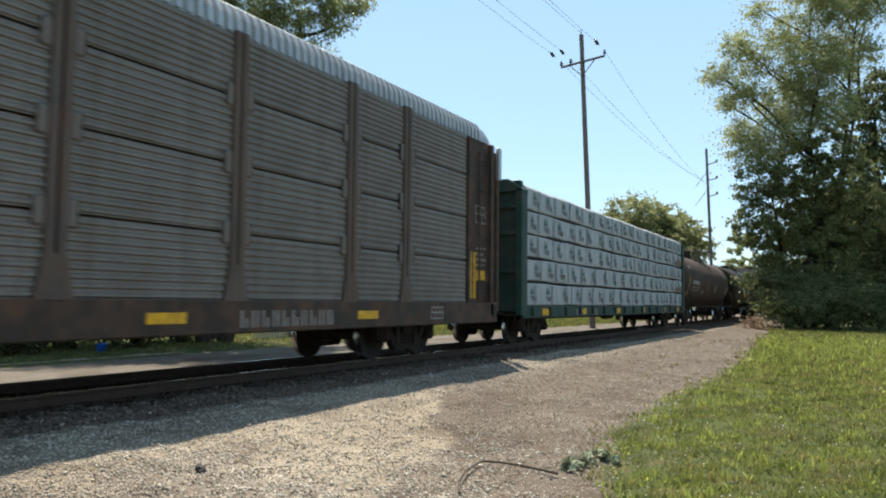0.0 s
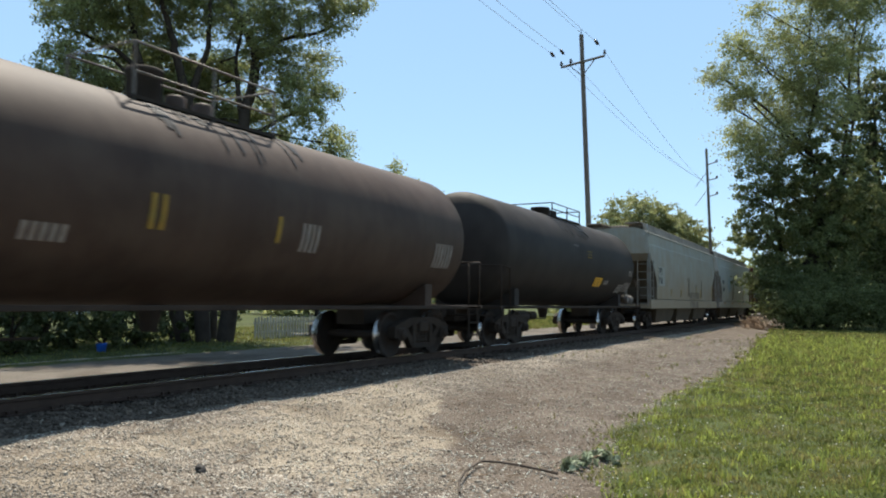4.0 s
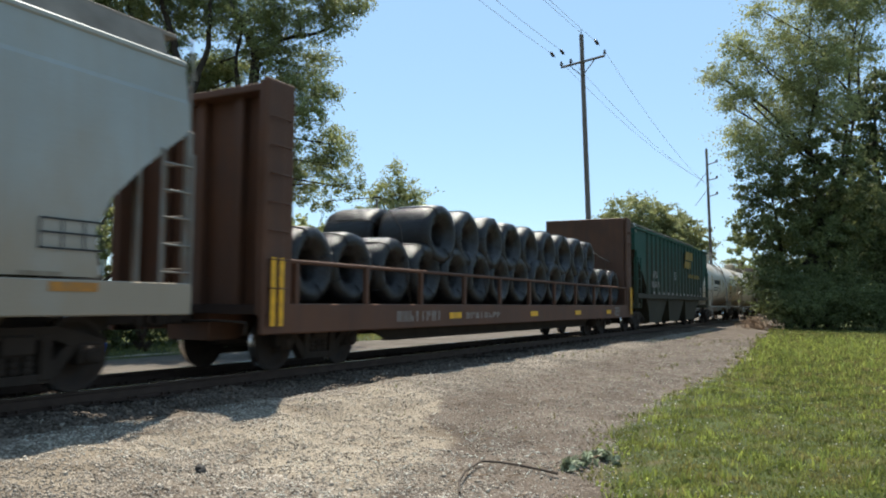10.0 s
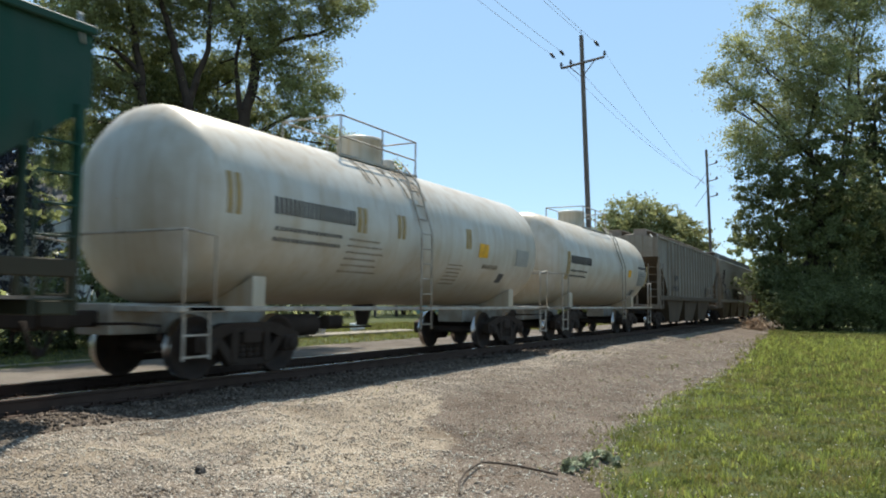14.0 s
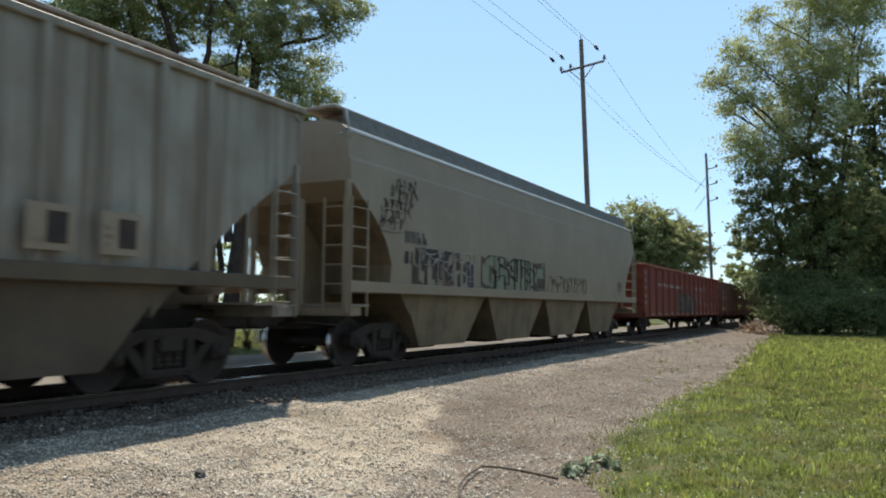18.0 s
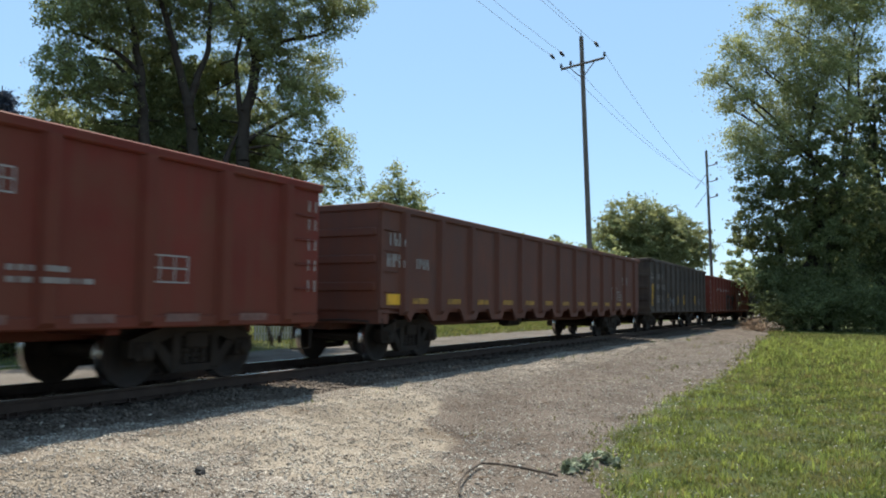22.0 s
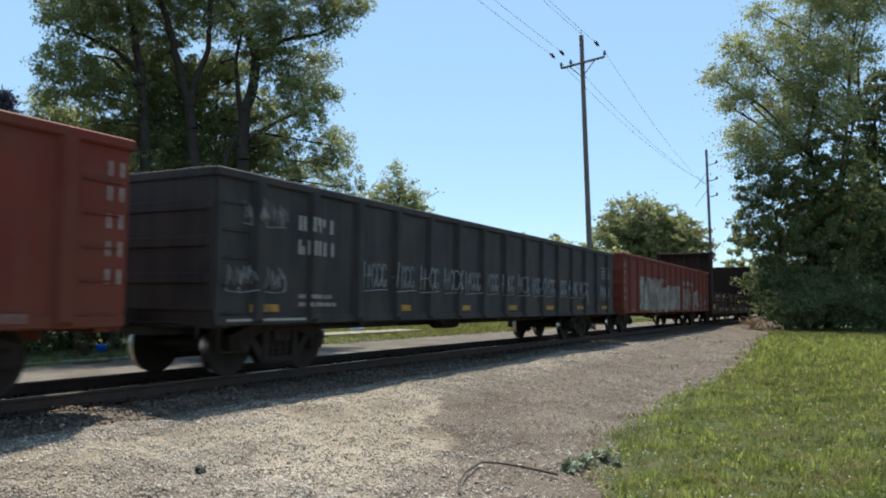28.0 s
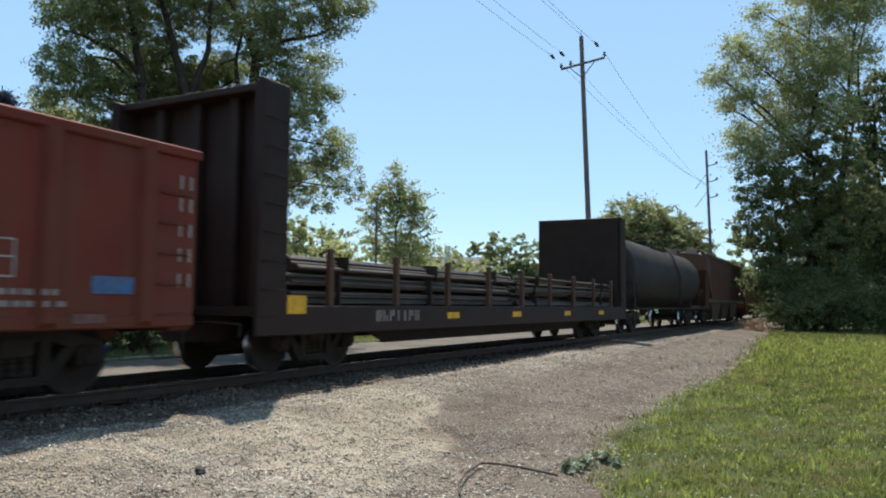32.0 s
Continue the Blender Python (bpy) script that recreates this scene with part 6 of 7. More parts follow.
def covered_hopper(length, style, material, label, roof_mat="roof_grey", bottom="hopper_dirty"):
    """style: smooth (curved sides, deep side sill), ribbed (outside posts) or teardrop (curved sides above exposed bays)."""
    car = thing("covered_hopper_car", label, "freight car", "cars of the train")
    running_gear(car, length, 2.0)
    rail = {"grey_hopper": "hopper_rail", "blue_hopper": "hopper_rail"}.get(material, material)
    low = 0.93 if style == "smooth" else 1.50
    eave = 4.20
    # body: the side outline drawn from end to end, the ends following the slope sheets
    b = HW
    cut = 1.45 if style != "ribbed" else 1.75
    if style == "ribbed":
        half = [(b - 0.05, low), (b - 0.05, 1.9), (b - 0.05, 2.4), (b - 0.05, 2.9), (b - 0.05, 3.3), (b - 0.05, 4.16), (0.7, 4.28)]
        cut_z, cut_x = (low, 1.9, 2.5, 2.9, 3.3), (cut + 0.5, 1.75, 1.05, 0.45, -0.1)
    else:
        half = [(b - 0.02, 1.36), (b - 0.012, 1.9), (b - 0.004, 2.3), (b, 2.7), (b - 0.005, 3.0), (b - 0.02, 3.3), (b - 0.045, 3.66), (b - 0.075, 3.72), (b - 0.13, eave), (b - 0.28, eave + 0.12), (0.95, 4.42)]
        cut_z, cut_x = (1.4, 1.9, 2.3, 2.7, 3.0, 3.25), (1.38, 1.45, 1.25, 0.85, 0.48, 0.1)
    n = len(half)

    def ring(end, d):
        left = [(end + d * float(np.interp(z, cut_z, cut_x)), -y, z) for y, z in half]
        right = [(end + d * float(np.interp(z, cut_z, cut_x)), y, z) for y, z in half]
        return left + right[::-1]
    v = ring(0.0, 1) + ring(length, -1)
    m = 2 * n
    body = Shape().add(v, [(i, i + m, (i + 1) % m + m, (i + 1) % m) for i in range(m)])
    for k in (0, m):
        for i in range(n - 1):
            dirty = half[i][1] < 3.0
            body.add([v[k + i], v[k + i + 1], v[k + m - 2 - i], v[k + m - 1 - i]], [(0, 1, 2, 3)], False, 1 if dirty else 0)
    part("body", body, [material, bottom], car)
    for y in (-1, 1):
        zs = (0.93, 1.33) if style == "smooth" else (1.36, 1.56)
        # ribbed cars: the sill takes the bottom's colour instead of the side's
        part("side_sill", Shape().box(0.05, length - 0.05, y * b - 0.05, y * b + 0.05, zs[0], zs[1], 0.015), bottom if style == "ribbed" else material, car)
        if style != "ribbed":
            part("eave_rail", Shape().box(0.1, length - 0.1, y * (b - 0.14) - 0.04, y * (b - 0.14) + 0.04, eave - 0.04, eave + 0.04, 0.02), "galv" if style == "teardrop" else material, car)
    if style == "ribbed":
        h = 4.13 - low
        rib = Shape().add([(-0.085, 0, 0), (-0.04, -0.085, 0), (0.04, -0.085, 0), (0.085, 0, 0), (-0.085, 0, h), (-0.04, -0.085, h), (0.04, -0.085, h), (0.085, 0, h)],
                          [(0, 1, 5, 4), (1, 2, 6, 5), (2, 3, 7, 6), (3, 2, 1, 0), (4, 5, 6, 7), (0, 4, 7, 3)]).mesh("side_post", material)
        count = 17
        for k in range(count):
            x = cut + 0.15 + (length - 2 * cut - 0.3) * k / (count - 1)
            part("side_post", rib, None, car, at=(x, -b + 0.055, low))
            part("side_post", rib, None, car, at=(x, b - 0.055, low), turn=math.pi)
        part("top_chord", Shape().box(-0.1, length + 0.1, -b - 0.03, -b + 0.06, 4.12, 4.22, 0.015), material, car)
        part("top_chord", Shape().box(-0.1, length + 0.1, b - 0.06, b + 0.03, 4.12, 4.22, 0.015), material, car)
    # hopper bays below
    bays = 3 if style == "ribbed" else (4 if style == "teardrop" else 3)
    x0, x1 = (cut + 0.6, length - cut - 0.6)
    zt = low + 0.45 if style == "smooth" else low
    for k in range(bays):
        a, c = x0 + (x1 - x0) * k / bays, x0 + (x1 - x0) * (k + 1) / bays
        m = (a + c) / 2
        zb = 0.32
        s = Shape()
        top = [(a, -b + 0.12, zt), (c, -b + 0.12, zt), (c, b - 0.12, zt), (a, b - 0.12, zt)]
        wide, deep = (0.36 * (c - a), 1.2) if style == "smooth" else (0.27 * (c - a), 1.32)
        bot = [(m - wide, -deep, zb), (m + wide, -deep, zb), (m + wide, deep, zb), (m - wide, deep, zb)]
        s.add(top + bot, [(0, 1, 5, 4), (1, 2, 6, 5), (2, 3, 7, 6), (3, 0, 4, 7), (4, 5, 6, 7), (3, 2, 1, 0)])
        part("hopper_bay", s, bottom, car)
        g = Shape().box(m - 0.55, m + 0.55, -0.8, 0.8, 0.24, 0.34, 0.01)
        g.tube((m, -1.0, 0.3), (m, 1.0, 0.3), 0.03, seg=8)
        part("outlet_gate", g, "truck", car)
    for xa, xb in ((0.9, x0 + 0.3), (length - 0.9, x1 - 0.3)):
        s = Shape()
        s.add([(xa, -b + 0.15, 2.75), (xa, b - 0.15, 2.75), (xb, b - 0.15, 0.95), (xb, -b + 0.15, 0.95), (xb, -b + 0.15, zt + 0.2), (xb, b - 0.15, zt + 0.2)],
              [(0, 1, 2, 3), (0, 4, 5, 1), (3, 2, 5, 4), (0, 3, 4), (1, 5, 2)])
        part("slope_sheet", s, bottom, car)
        part("sill_web", Shape().prism([(0.35, 1.0), (xb, 1.0), (xb, zt + 0.1), (xa, 2.65), (0.35, 2.65)] if xa < xb else [(xb, 1.0), (length - 0.35, 1.0), (length - 0.35, 2.65), (xa, 2.65), (xb, zt + 0.1)], -0.03, 0.03), bottom, car)
    underframe(car, length, "truck", 0.7, 1.05)
    # roof: hatches and running boards
    zr = 4.42 if style != "ribbed" else 4.24
    part("hatch_trough", Shape().box(1.0, length - 1.0, -0.34, 0.34, zr, zr + 0.2, 0.03), roof_mat, car)
    up = 0.12 if style != "ribbed" else 0.26
    for y in (-0.86, 0.86) if style != "ribbed" else (-0.58, 0.58):
        half_board = 0.36 if style != "ribbed" else 0.3
        inset = 0.05 if style != "ribbed" else 0.55
        part("running_board", Shape().box(inset, length - inset, y - half_board, y + half_board, zr + 0.06 + up, zr + 0.12 + up, 0.01), "roof_grey", car)
        for k in range(9):
            x = 0.6 + (length - 1.2) * k / 8
            part("board_bracket", Shape().box(x - 0.03, x + 0.03, y - 0.3, y + 0.3, zr - 0.2, zr + 0.07 + up), "roof_grey", car)
    if style != "ribbed":
        for y in (-1, 1):
            part("roof_grating", Shape().section([(y * (b - 0.24), eave + 0.05), (y * 1.22, zr + 0.20), (y * 1.18, zr + 0.20), (y * (b - 0.29), eave + 0.05)], 0.3, length - 0.3), "roof_mesh" if style == "teardrop" else "roof_grey", car)
    # ends: ladders, posts, cross platform
    for x, d in ((0.05, 1), (length - 0.05, -1)):
        for y in (-b + 0.04, -0.55, 0.55, b - 0.04):
            w = 0.1 if style == "smooth" and abs(y) > 1 else 0.045
            part("end_post", Shape().box(x - 0.045 + (w - 0.045) * d, x + 0.045 + (w - 0.045) * d, y - 0.045, y + 0.045, 1.0, 3.3 if abs(y) > 1 else 3.0, 0.01), rail, car)
        part("end_sill", Shape().box(min(x, x + 0.4 * d), max(x, x + 0.4 * d), -b, b, 0.95, 1.12, 0.02), material, car)
        ladder(car, x + 0.02 if d > 0 else x - 0.52, -b - 0.03, 0.95, 3.0, 0.5, 6, rail)
        ladder(car, x - 0.02 * d, -b + 0.1, 1.0, 4.1 if d < 0 else 3.0, 0.42, 9 if d < 0 else 6, rail, across=True)
        part("crossover_platform", Shape().box(min(x, x + 0.8 * d), max(x, x + 0.8 * d), -b + 0.1, b - 0.1, 1.12, 1.16), "roof_grey", car)
        s = Shape().path([(x, -b + 0.1, zr + 0.13), (x, -b + 0.1, zr + 0.02), (x, -b + 0.02, 4.0)], 0.02)
        s.path([(x + 0.7 * d, -1.0, zr + 0.14), (x, -1.35, 4.1)], 0.02)
        part("roof_handrail", s, "galv", car)
    part("brake_cylinder", Shape().lathe([(0, 0.0), (0, 0.19), (0.6, 0.19), (0.6, 0)], "x", 16, (length - 1.5, -0.8, 1.45)), "galv_dull", car)
    part("bearing_adapter_reflector", Shape().box(length - 1.25, length - 1.1, -1.25, -1.2, 1.4, 1.52, 0.01), "galv", car)
    return car


def gondola(length, material, label, top=2.95, low=0.80, posts=14, drop_bays=False, cap=None):
    car = thing("gondola_car", label, "freight car", "cars of the train")
    running_gear(car, length, 2.1)
    b = HW
    inner = Shape()
    inner.box(0.3, length - 0.3, -b + 0.06, b - 0.06, 0.95, 1.08)
    part("floor", inner, material, car)
    for y in (-1, 1):
        s = Shape()
        if drop_bays:
            out, n = [(0.1, top), (0.1, low + 0.15), (0.9, low + 0.12)], posts
            for k in range(n - 1):
                x0, x1 = 0.9 + (length - 1.8) * k / (n - 1), 0.9 + (length - 1.8) * (k + 1) / (n - 1)
                w = x1 - x0
                out += [(x0 + 0.2 * w, low - 0.12), (x0 + 0.34 * w, low + 0.12), (x1 - 0.34 * w, low + 0.12), (x1 - 0.2 * w, low - 0.12)]
            out += [(length - 0.9, low + 0.12), (length - 0.1, low + 0.15), (length - 0.1, top)]
            s.prism(out, y * b - 0.03, y * b + 0.03)
        else:
            s.box(0.1, length - 0.1, y * b - 0.03, y * b + 0.03, low, top)
        part("side_wall", s, material, car)
        part("top_chord", Shape().box(0.05, length - 0.05, y * b - 0.09, y * b + 0.09, top - 0.02, top + 0.11, 0.02), cap or material, car)
        if not drop_bays:
            part("side_sill", Shape().box(0.1, length - 0.1, y * b - 0.06, y * b + 0.06, low, low + 0.15, 0.02), material, car)
    h = top - low
    rib = Shape().add([(-0.14, 0, 0), (-0.075, -0.09, 0.08), (0.075, -0.09, 0.08), (0.14, 0, 0), (-0.14, 0, h), (-0.075, -0.09, h), (0.075, -0.09, h), (0.14, 0, h)],
                      [(0, 1, 5, 4), (1, 2, 6, 5), (2, 3, 7, 6), (3, 2, 1, 0), (4, 5, 6, 7), (0, 4, 7, 3)]).mesh("side_post", material)
    xs = [0.9 + (length - 1.8) * k / (posts - 1) for k in range(posts)]
    for x in xs:
        part("side_post", rib, None, car, at=(x, -b - 0.03, low))
        part("side_post", rib, None, car, at=(x, b + 0.03, low), turn=math.pi)
    for x, d in ((0.1, 1), (length - 0.1, -1)):
        part("end_wall", Shape().box(x - 0.04, x + 0.04, -b, b, 1.0, top + 0.05), material, car)
        for z in (1.35, 1.85, 2.35):
            part("end_rib", Shape().box(x - 0.075, x + 0.075, -b + 0.05, b - 0.05, z, z + 0.16, 0.03), material, car)
        part("end_cap", Shape().box(x - 0.08, x + 0.08, -b, b, top - 0.02, top + 0.11, 0.02), cap or material, car)
        part("end_sill", Shape().box(min(x, x + 0.35 * d), max(x, x + 0.35 * d), -b, b, 0.75, 1.02, 0.02), material, car)
        for k in range(5):
            grab(car, x + (0.12 if d > 0 else -0.57), 0.95 + k * 0.38, material=material)
        s = Shape()
        xx = x + (0.12 if d > 0 else -0.57)
        s.path([(xx, -b, 0.85), (xx, -b, 0.42), (xx + 0.45, -b, 0.42), (xx + 0.45, -b, 0.85)], 0.014)
        part("sill_step", s, "truck", car)
    underframe(car, length, material, 0.62, 0.96, 0.4)
    for k in range(5):
        x = 3.8 + (length - 7.6) * k / 4
        part("cross_bearer", Shape().box(x - 0.1, x + 0.1, -b + 0.08, b - 0.08, 0.72, 0.95, 0.02), material, car)
    brake_gear(car, length * 0.42)
    return car, xs


def bulkhead_flat(length, material, label, top=4.4):
    car = thing("bulkhead_flatcar", label, "freight car", "cars of the train")
    running_gear(car, length, 2.2)
    b = HW
    for y in (-1, 1):
        part("side_sill", Shape().box(0.15, length - 0.15, y * b - 0.05, y * b + 0.05, 0.62, 1.08, 0.02), material, car)
    part("deck", Shape().box(0.15, length - 0.15, -b + 0.05, b - 0.05, 0.92, 1.06), "flat_dark", car)
    for x0, x1, d in ((0.05, 0.75, 1), (length - 0.75, length - 0.05, -1)):
        part("bulkhead", Shape().box(x0 + (0.5 if d > 0 else 0.0), x1 - (0.0 if d > 0 else 0.5), -b + 0.05, b - 0.05, 1.05, top, 0.03), material, car)
        for y in (-b + 0.03, -0.8, 0.0, 0.8, b - 0.03):
            lean = 0.06 if abs(y) > 1 else 0.34
            part("bulkhead_post", Shape().box(x0 + (lean if d > 0 else 0.22), x1 - (0.22 if d > 0 else lean), y - 0.09, y + 0.09, 0.9, top - 0.02, 0.02), material, car)
        for y in (-b, b):
            part("bulkhead_edge", Shape().box(x0 + 0.04, x1 - 0.01, y - 0.05, y + 0.03, 0.62, top + 0.01, 0.02), material, car)
        for z in (top - 0.14,):
            part("bulkhead_rib", Shape().box(x0 + (0.16 if d > 0 else 0.2), x1 - (0.2 if d > 0 else 0.16), -b + 0.05, b - 0.05, z, z + 0.12, 0.02), material, car)
        grab_x = x0 + 0.12
        for k in range(7):
            grab(car, grab_x, 1.3 + k * 0.42, 0.4, y=-b - 0.13, material=material)
    underframe(car, length, material, 0.5, 0.95, 0.45)
    for y in (-1, 1):
        belly = [(3.6, 0.64), (4.3, 0.40), (length - 4.3, 0.40), (length - 3.6, 0.64)]
        part("fish_belly_girder", Shape().prism(belly, y * 1.05 - 0.02, y * 1.05 + 0.02), "truck", car)
        part("girder_flange", Shape().box(4.3, length - 4.3, y * 1.05 - 0.08, y * 1.05 + 0.08, 0.37, 0.40), "truck", car)
    brake_gear(car, length * 0.55)
    return car


def reflectors(car, xs, z, material="yellow", w=0.55, h=0.13, y=-HW - 0.06):
    for x in xs:
        mark(car, x, z, w, h, material, y=y, name="reflector")


def build_train():
    """Returns rows of (object, start along the train, local x, height)."""
    out = []

    def place(ob, start):
        out.append((ob, start))
        return ob

    place(autorack(28.9), -11.8)

    L = 21.95
    place(centerbeam(L), 18.4)
    for x, w, z, h, row, seed in lumber_load(L):
        ob = make_pack(w, h, row, seed, row in (1, 3) and x + w > L - 0.6)
        ob.location = (0, 0, z)
        place(ob, 18.4 + x)

    L = 16.6
    car = place(tank_car(L, "brown_tank", "brown tank car with a dusty weathered shell", pipe="truck", rail="galv_dull", rail_top=0.62, dome=0.26, r=1.47, zc=2.5, ladder_at=None), 41.45)
    shell = {"zc": 2.5, "r": 1.47}
    on_shell(car, 2.05, 2.25, 1.95, 0.22, "white", bars=18, **shell)
    on_shell(car, 2.05, 2.05, 2.0, 0.08, "offwhite", bars=14, **shell)
    on_shell(car, 2.05, 1.9, 2.2, 0.08, "offwhite", bars=15, **shell)
    for x in (1.0, 1.18):
        on_shell(car, x, 1.65, 0.1, 0.95, "yellow_logo", **shell)
    for x in (4.15, 4.32, 7.0, 7.17):
        on_shell(car, x, 2.0, 0.09, 0.45, "yellow_logo", **shell)
    on_shell(car, 5.4, 1.75, 0.6, 0.2, "offwhite", bars=5, **shell)
    on_shell(car, 10.0, 1.9, 0.5, 0.45, "offwhite", bars=4, **shell)
    on_shell(car, 9.4, 2.0, 0.09, 0.4, "yellow_logo", **shell)
    on_shell(car, 14.4, 1.85, 0.8, 0.5, "offwhite", bars=6, **shell)
    on_shell(car, 1.5, 3.1, 0.4, 0.14, "offwhite", **shell)
    drips(car, 7.4, 10.4, 18, 5, **shell)

    L = 14.35
    car = place(tank_car(L, "black_tank", "black tank car with a yellow placard", pipe="truck", platform=False, ladder_at=None), 58.8)
    on_shell(car, 8.55, 1.72, 0.85, 0.3, "yellow")
    on_shell(car, 9.7, 1.8, 0.6, 0.15, "offwhite", bars=5)
    on_shell(car, 11.7, 1.55, 0.75, 0.3, "white", bars=3)
    on_shell(car, 12.45, 1.6, 0.9, 0.35, "offwhite", bars=8)
    on_shell(car, 12.7, 2.2, 0.5, 0.2, "offwhite", bars=4)
    for k in range(3):
        on_shell(car, 7.4, 2.62 + 0.1 * k, 0.5, 0.04, "yellow_logo", bars=6)
        on_shell(car, 8.6, 1.78 + 0.08 * k, 0.7, 0.025, "yellow_worn", bars=9, r=1.503)
    on_shell(car, 6.1, 2.95, 0.5, 0.02, "offwhite")
    on_shell(car, 12.15, 1.82, 0.6, 0.03, "offwhite", bars=7)
    drips(car, 5.6, 8.8, 22, 6)
    part("brake_valve", Shape().lathe([(0, 0), (0, 0.18), (0.8, 0.18), (0.8, 0)], "x", 14, (13.75, -1.0, 1.3)), "galv_dull", car)
    part("placard", Shape().prism([(13.3, 1.32), (13.48, 1.14), (13.66, 1.32), (13.48, 1.50)], -1.24, -1.22), "offwhite", car, "small white diamond placard")

    L = 17.9
    car = place(covered_hopper(L, "smooth", "grey_hopper", "pale grey-green covered hopper with rusty stains"), 74.55)
    lettering(car, 1.75, 2.45, 0.7, 0.3, 4, "black")
    lettering(car, 1.75, 2.05, 0.8, 0.3, 5, "black")
    data_box(car, 10.6, 2.0, 0.5, 0.22, "stain")
    for x, h in ((4.25, 0.34), (4.42, 0.34), (6.6, 0.36), (6.77, 0.36), (10.9, 0.6), (11.1, 0.6), (12.2, 0.45), (12.4, 0.45), (16.1, 0.75), (16.3, 0.75)):
        part("marking", Shape().prism([(x, 1.5), (x + 0.08, 1.5), (x + 0.13, 1.5 + h), (x + 0.05, 1.5 + h)], -HW - 0.012, -HW - 0.003), "yellow_faint", car)
    data_box(car, 3.1, 1.95, 0.4, 0.26, "stain")
    for x in (8.6, 8.9, 12.6):
        part("scratch", Shape().path([(x, -HW - 0.003, 1.55), (x + 0.1, -HW - 0.003, 1.9), (x + 0.06, -HW - 0.005, 2.5)], 0.012, 5), "stain", car)
    mark(car, 1.7, 1.95, 1.35, 0.85, "patch_grey", y=-HW + 0.0, name="patch", label="paler repainted patch behind the lettering")
    mark(car, 9.0, 0.96, 2.4, 0.34, "stain", y=-HW - 0.056)
    mark(car, 9.2, 1.44, 2.6, 0.34, "stain", y=-HW - 0.02, name="patch")
    data_box(car, 16.2, 1.6, 0.5, 0.3, "black")

    L = 17.95
    car = place(covered_hopper(L, "smooth", "blue_hopper", "blue-grey covered hopper with faded lettering"), 93.66)
    lettering(car, 1.75, 2.5, 0.8, 0.28, 4, "black")
    lettering(car, 1.75, 2.05, 0.95, 0.28, 6, "black")
    blob(car, 4.3, 5.6, 2.0, 3.1, "blue_mark", 5, name="faded_logo", lobes=3)
    lettering(car, 7.0, 2.5, 2.6, 0.35, 9, "blue_mark")
    blob(car, 12.0, 13.0, 2.2, 2.75, "blue_mark", 9, name="faded_logo", lobes=2)
    reflectors(car, (2.0, 5.6, 9.6, 12.6, 15.9), 1.2, "orange_worn", 0.6, 0.1, y=-HW - 0.056)
    data_box(car, 15.8, 1.65, 0.8, 0.34, "black")
    for x in (6.55, 6.75, 12.3, 12.5):
        part("scratch", Shape().path([(x, -HW + 0.008, 1.5), (x + 0.18, -HW + 0.002, 1.9), (x + 0.5, -HW - 0.004, 2.5)], 0.016, 5), "stain", car)
    for k in range(7):
        mark(car, 1.2 + 2.4 * k, 1.36 + 0.06 * (k % 3), 0.5 + 0.2 * (k % 2), 0.05, "stain", y=-HW + 0.012, name="patch")

    L = 21.1
    car = place(bulkhead_flat(L, "flat_brown", "rust-brown bulkhead flatcar with side rails", 4.4), 112.8)
    for z in (1.72,):
        part("side_rail", Shape().tube((0.7, -HW, z), (L - 0.7, -HW, z), 0.035, seg=8), "flat_brown", car)
    for k in range(11):
        x = 0.9 + (L - 1.8) * k / 10
        part("stake", Shape().box(x - 0.05, x + 0.05, -HW - 0.04, -HW + 0.04, 0.7, 1.75, 0.01), "flat_brown", car)
    for x in (0.18, 0.36, L - 0.55, L - 0.37):
        mark(car, x, 0.75, 0.1, 1.0, "yellow", y=-HW - 0.13)
    reflectors(car, (5.9, 10.5, 14.2, 17.6), 0.78)
    lettering(car, 3.8, 0.75, 1.8, 0.2, 8, "offwhite", y=-HW - 0.054)
    lettering(car, 6.7, 0.77, 1.9, 0.14, 8, "offwhite", y=-HW - 0.054)
    data_box(car, L - 2.4, 0.7, 0.55, 0.3, y=-HW - 0.054)
    r = random.Random(8)
    coil = Shape()
    rim = [(0.0, 0.25), (0.50, 0.25), (0.54, 0.30), (0.60, 0.37), (0.652, 0.45), (0.655, 0.53), (0.61, 0.615), (0.45, 0.65)]
    coil.lathe([(-y, q) for y, q in rim] + [(0, 0.66)] + rim[::-1], "y", 30)
    coil.v = [(x * (1 + 0.012 * math.sin(7 * math.atan2(z, x))), y, z * (1 + 0.012 * math.cos(9 * math.atan2(z, x)))) for x, y, z in coil.v]
    coil = coil.mesh("coil_bundle", "coil")
    strap = Shape().path([(0.0, 0.3, 0.675), (0.0, -0.42, 0.668), (0.0, -0.62, 0.625), (0.0, -0.667, 0.54), (0.0, -0.665, 0.44), (0.0, -0.61, 0.36), (0.0, -0.54, 0.32)], 0.011, 5).mesh("coil_strap", "coil")

    def wire_coil(x, y, z, turn):
        ob = thing("wire_coil", "wire coil in shiny black plastic wrap", "wire coil", "coils on the flatcar")
        body = part("wrap", coil, None, ob)
        for q in range(4):
            st = part("strap", strap, None, ob)
            st.rotation_euler = (0, q * 1.571 + 0.4, 0)
        ob.location = (0, y, z)
        ob.rotation_euler = (0, r.uniform(0, 6), turn)
        place(ob, x)
    n1, n2 = 15, 9
    for k in range(n1):
        for y in (-0.72, 0.72):
            wire_coil(112.8 + 1.55 + k * (L - 3.1) / (n1 - 1), y + r.uniform(-0.04, 0.04), 1.06 + 0.65, r.uniform(-0.06, 0.06))
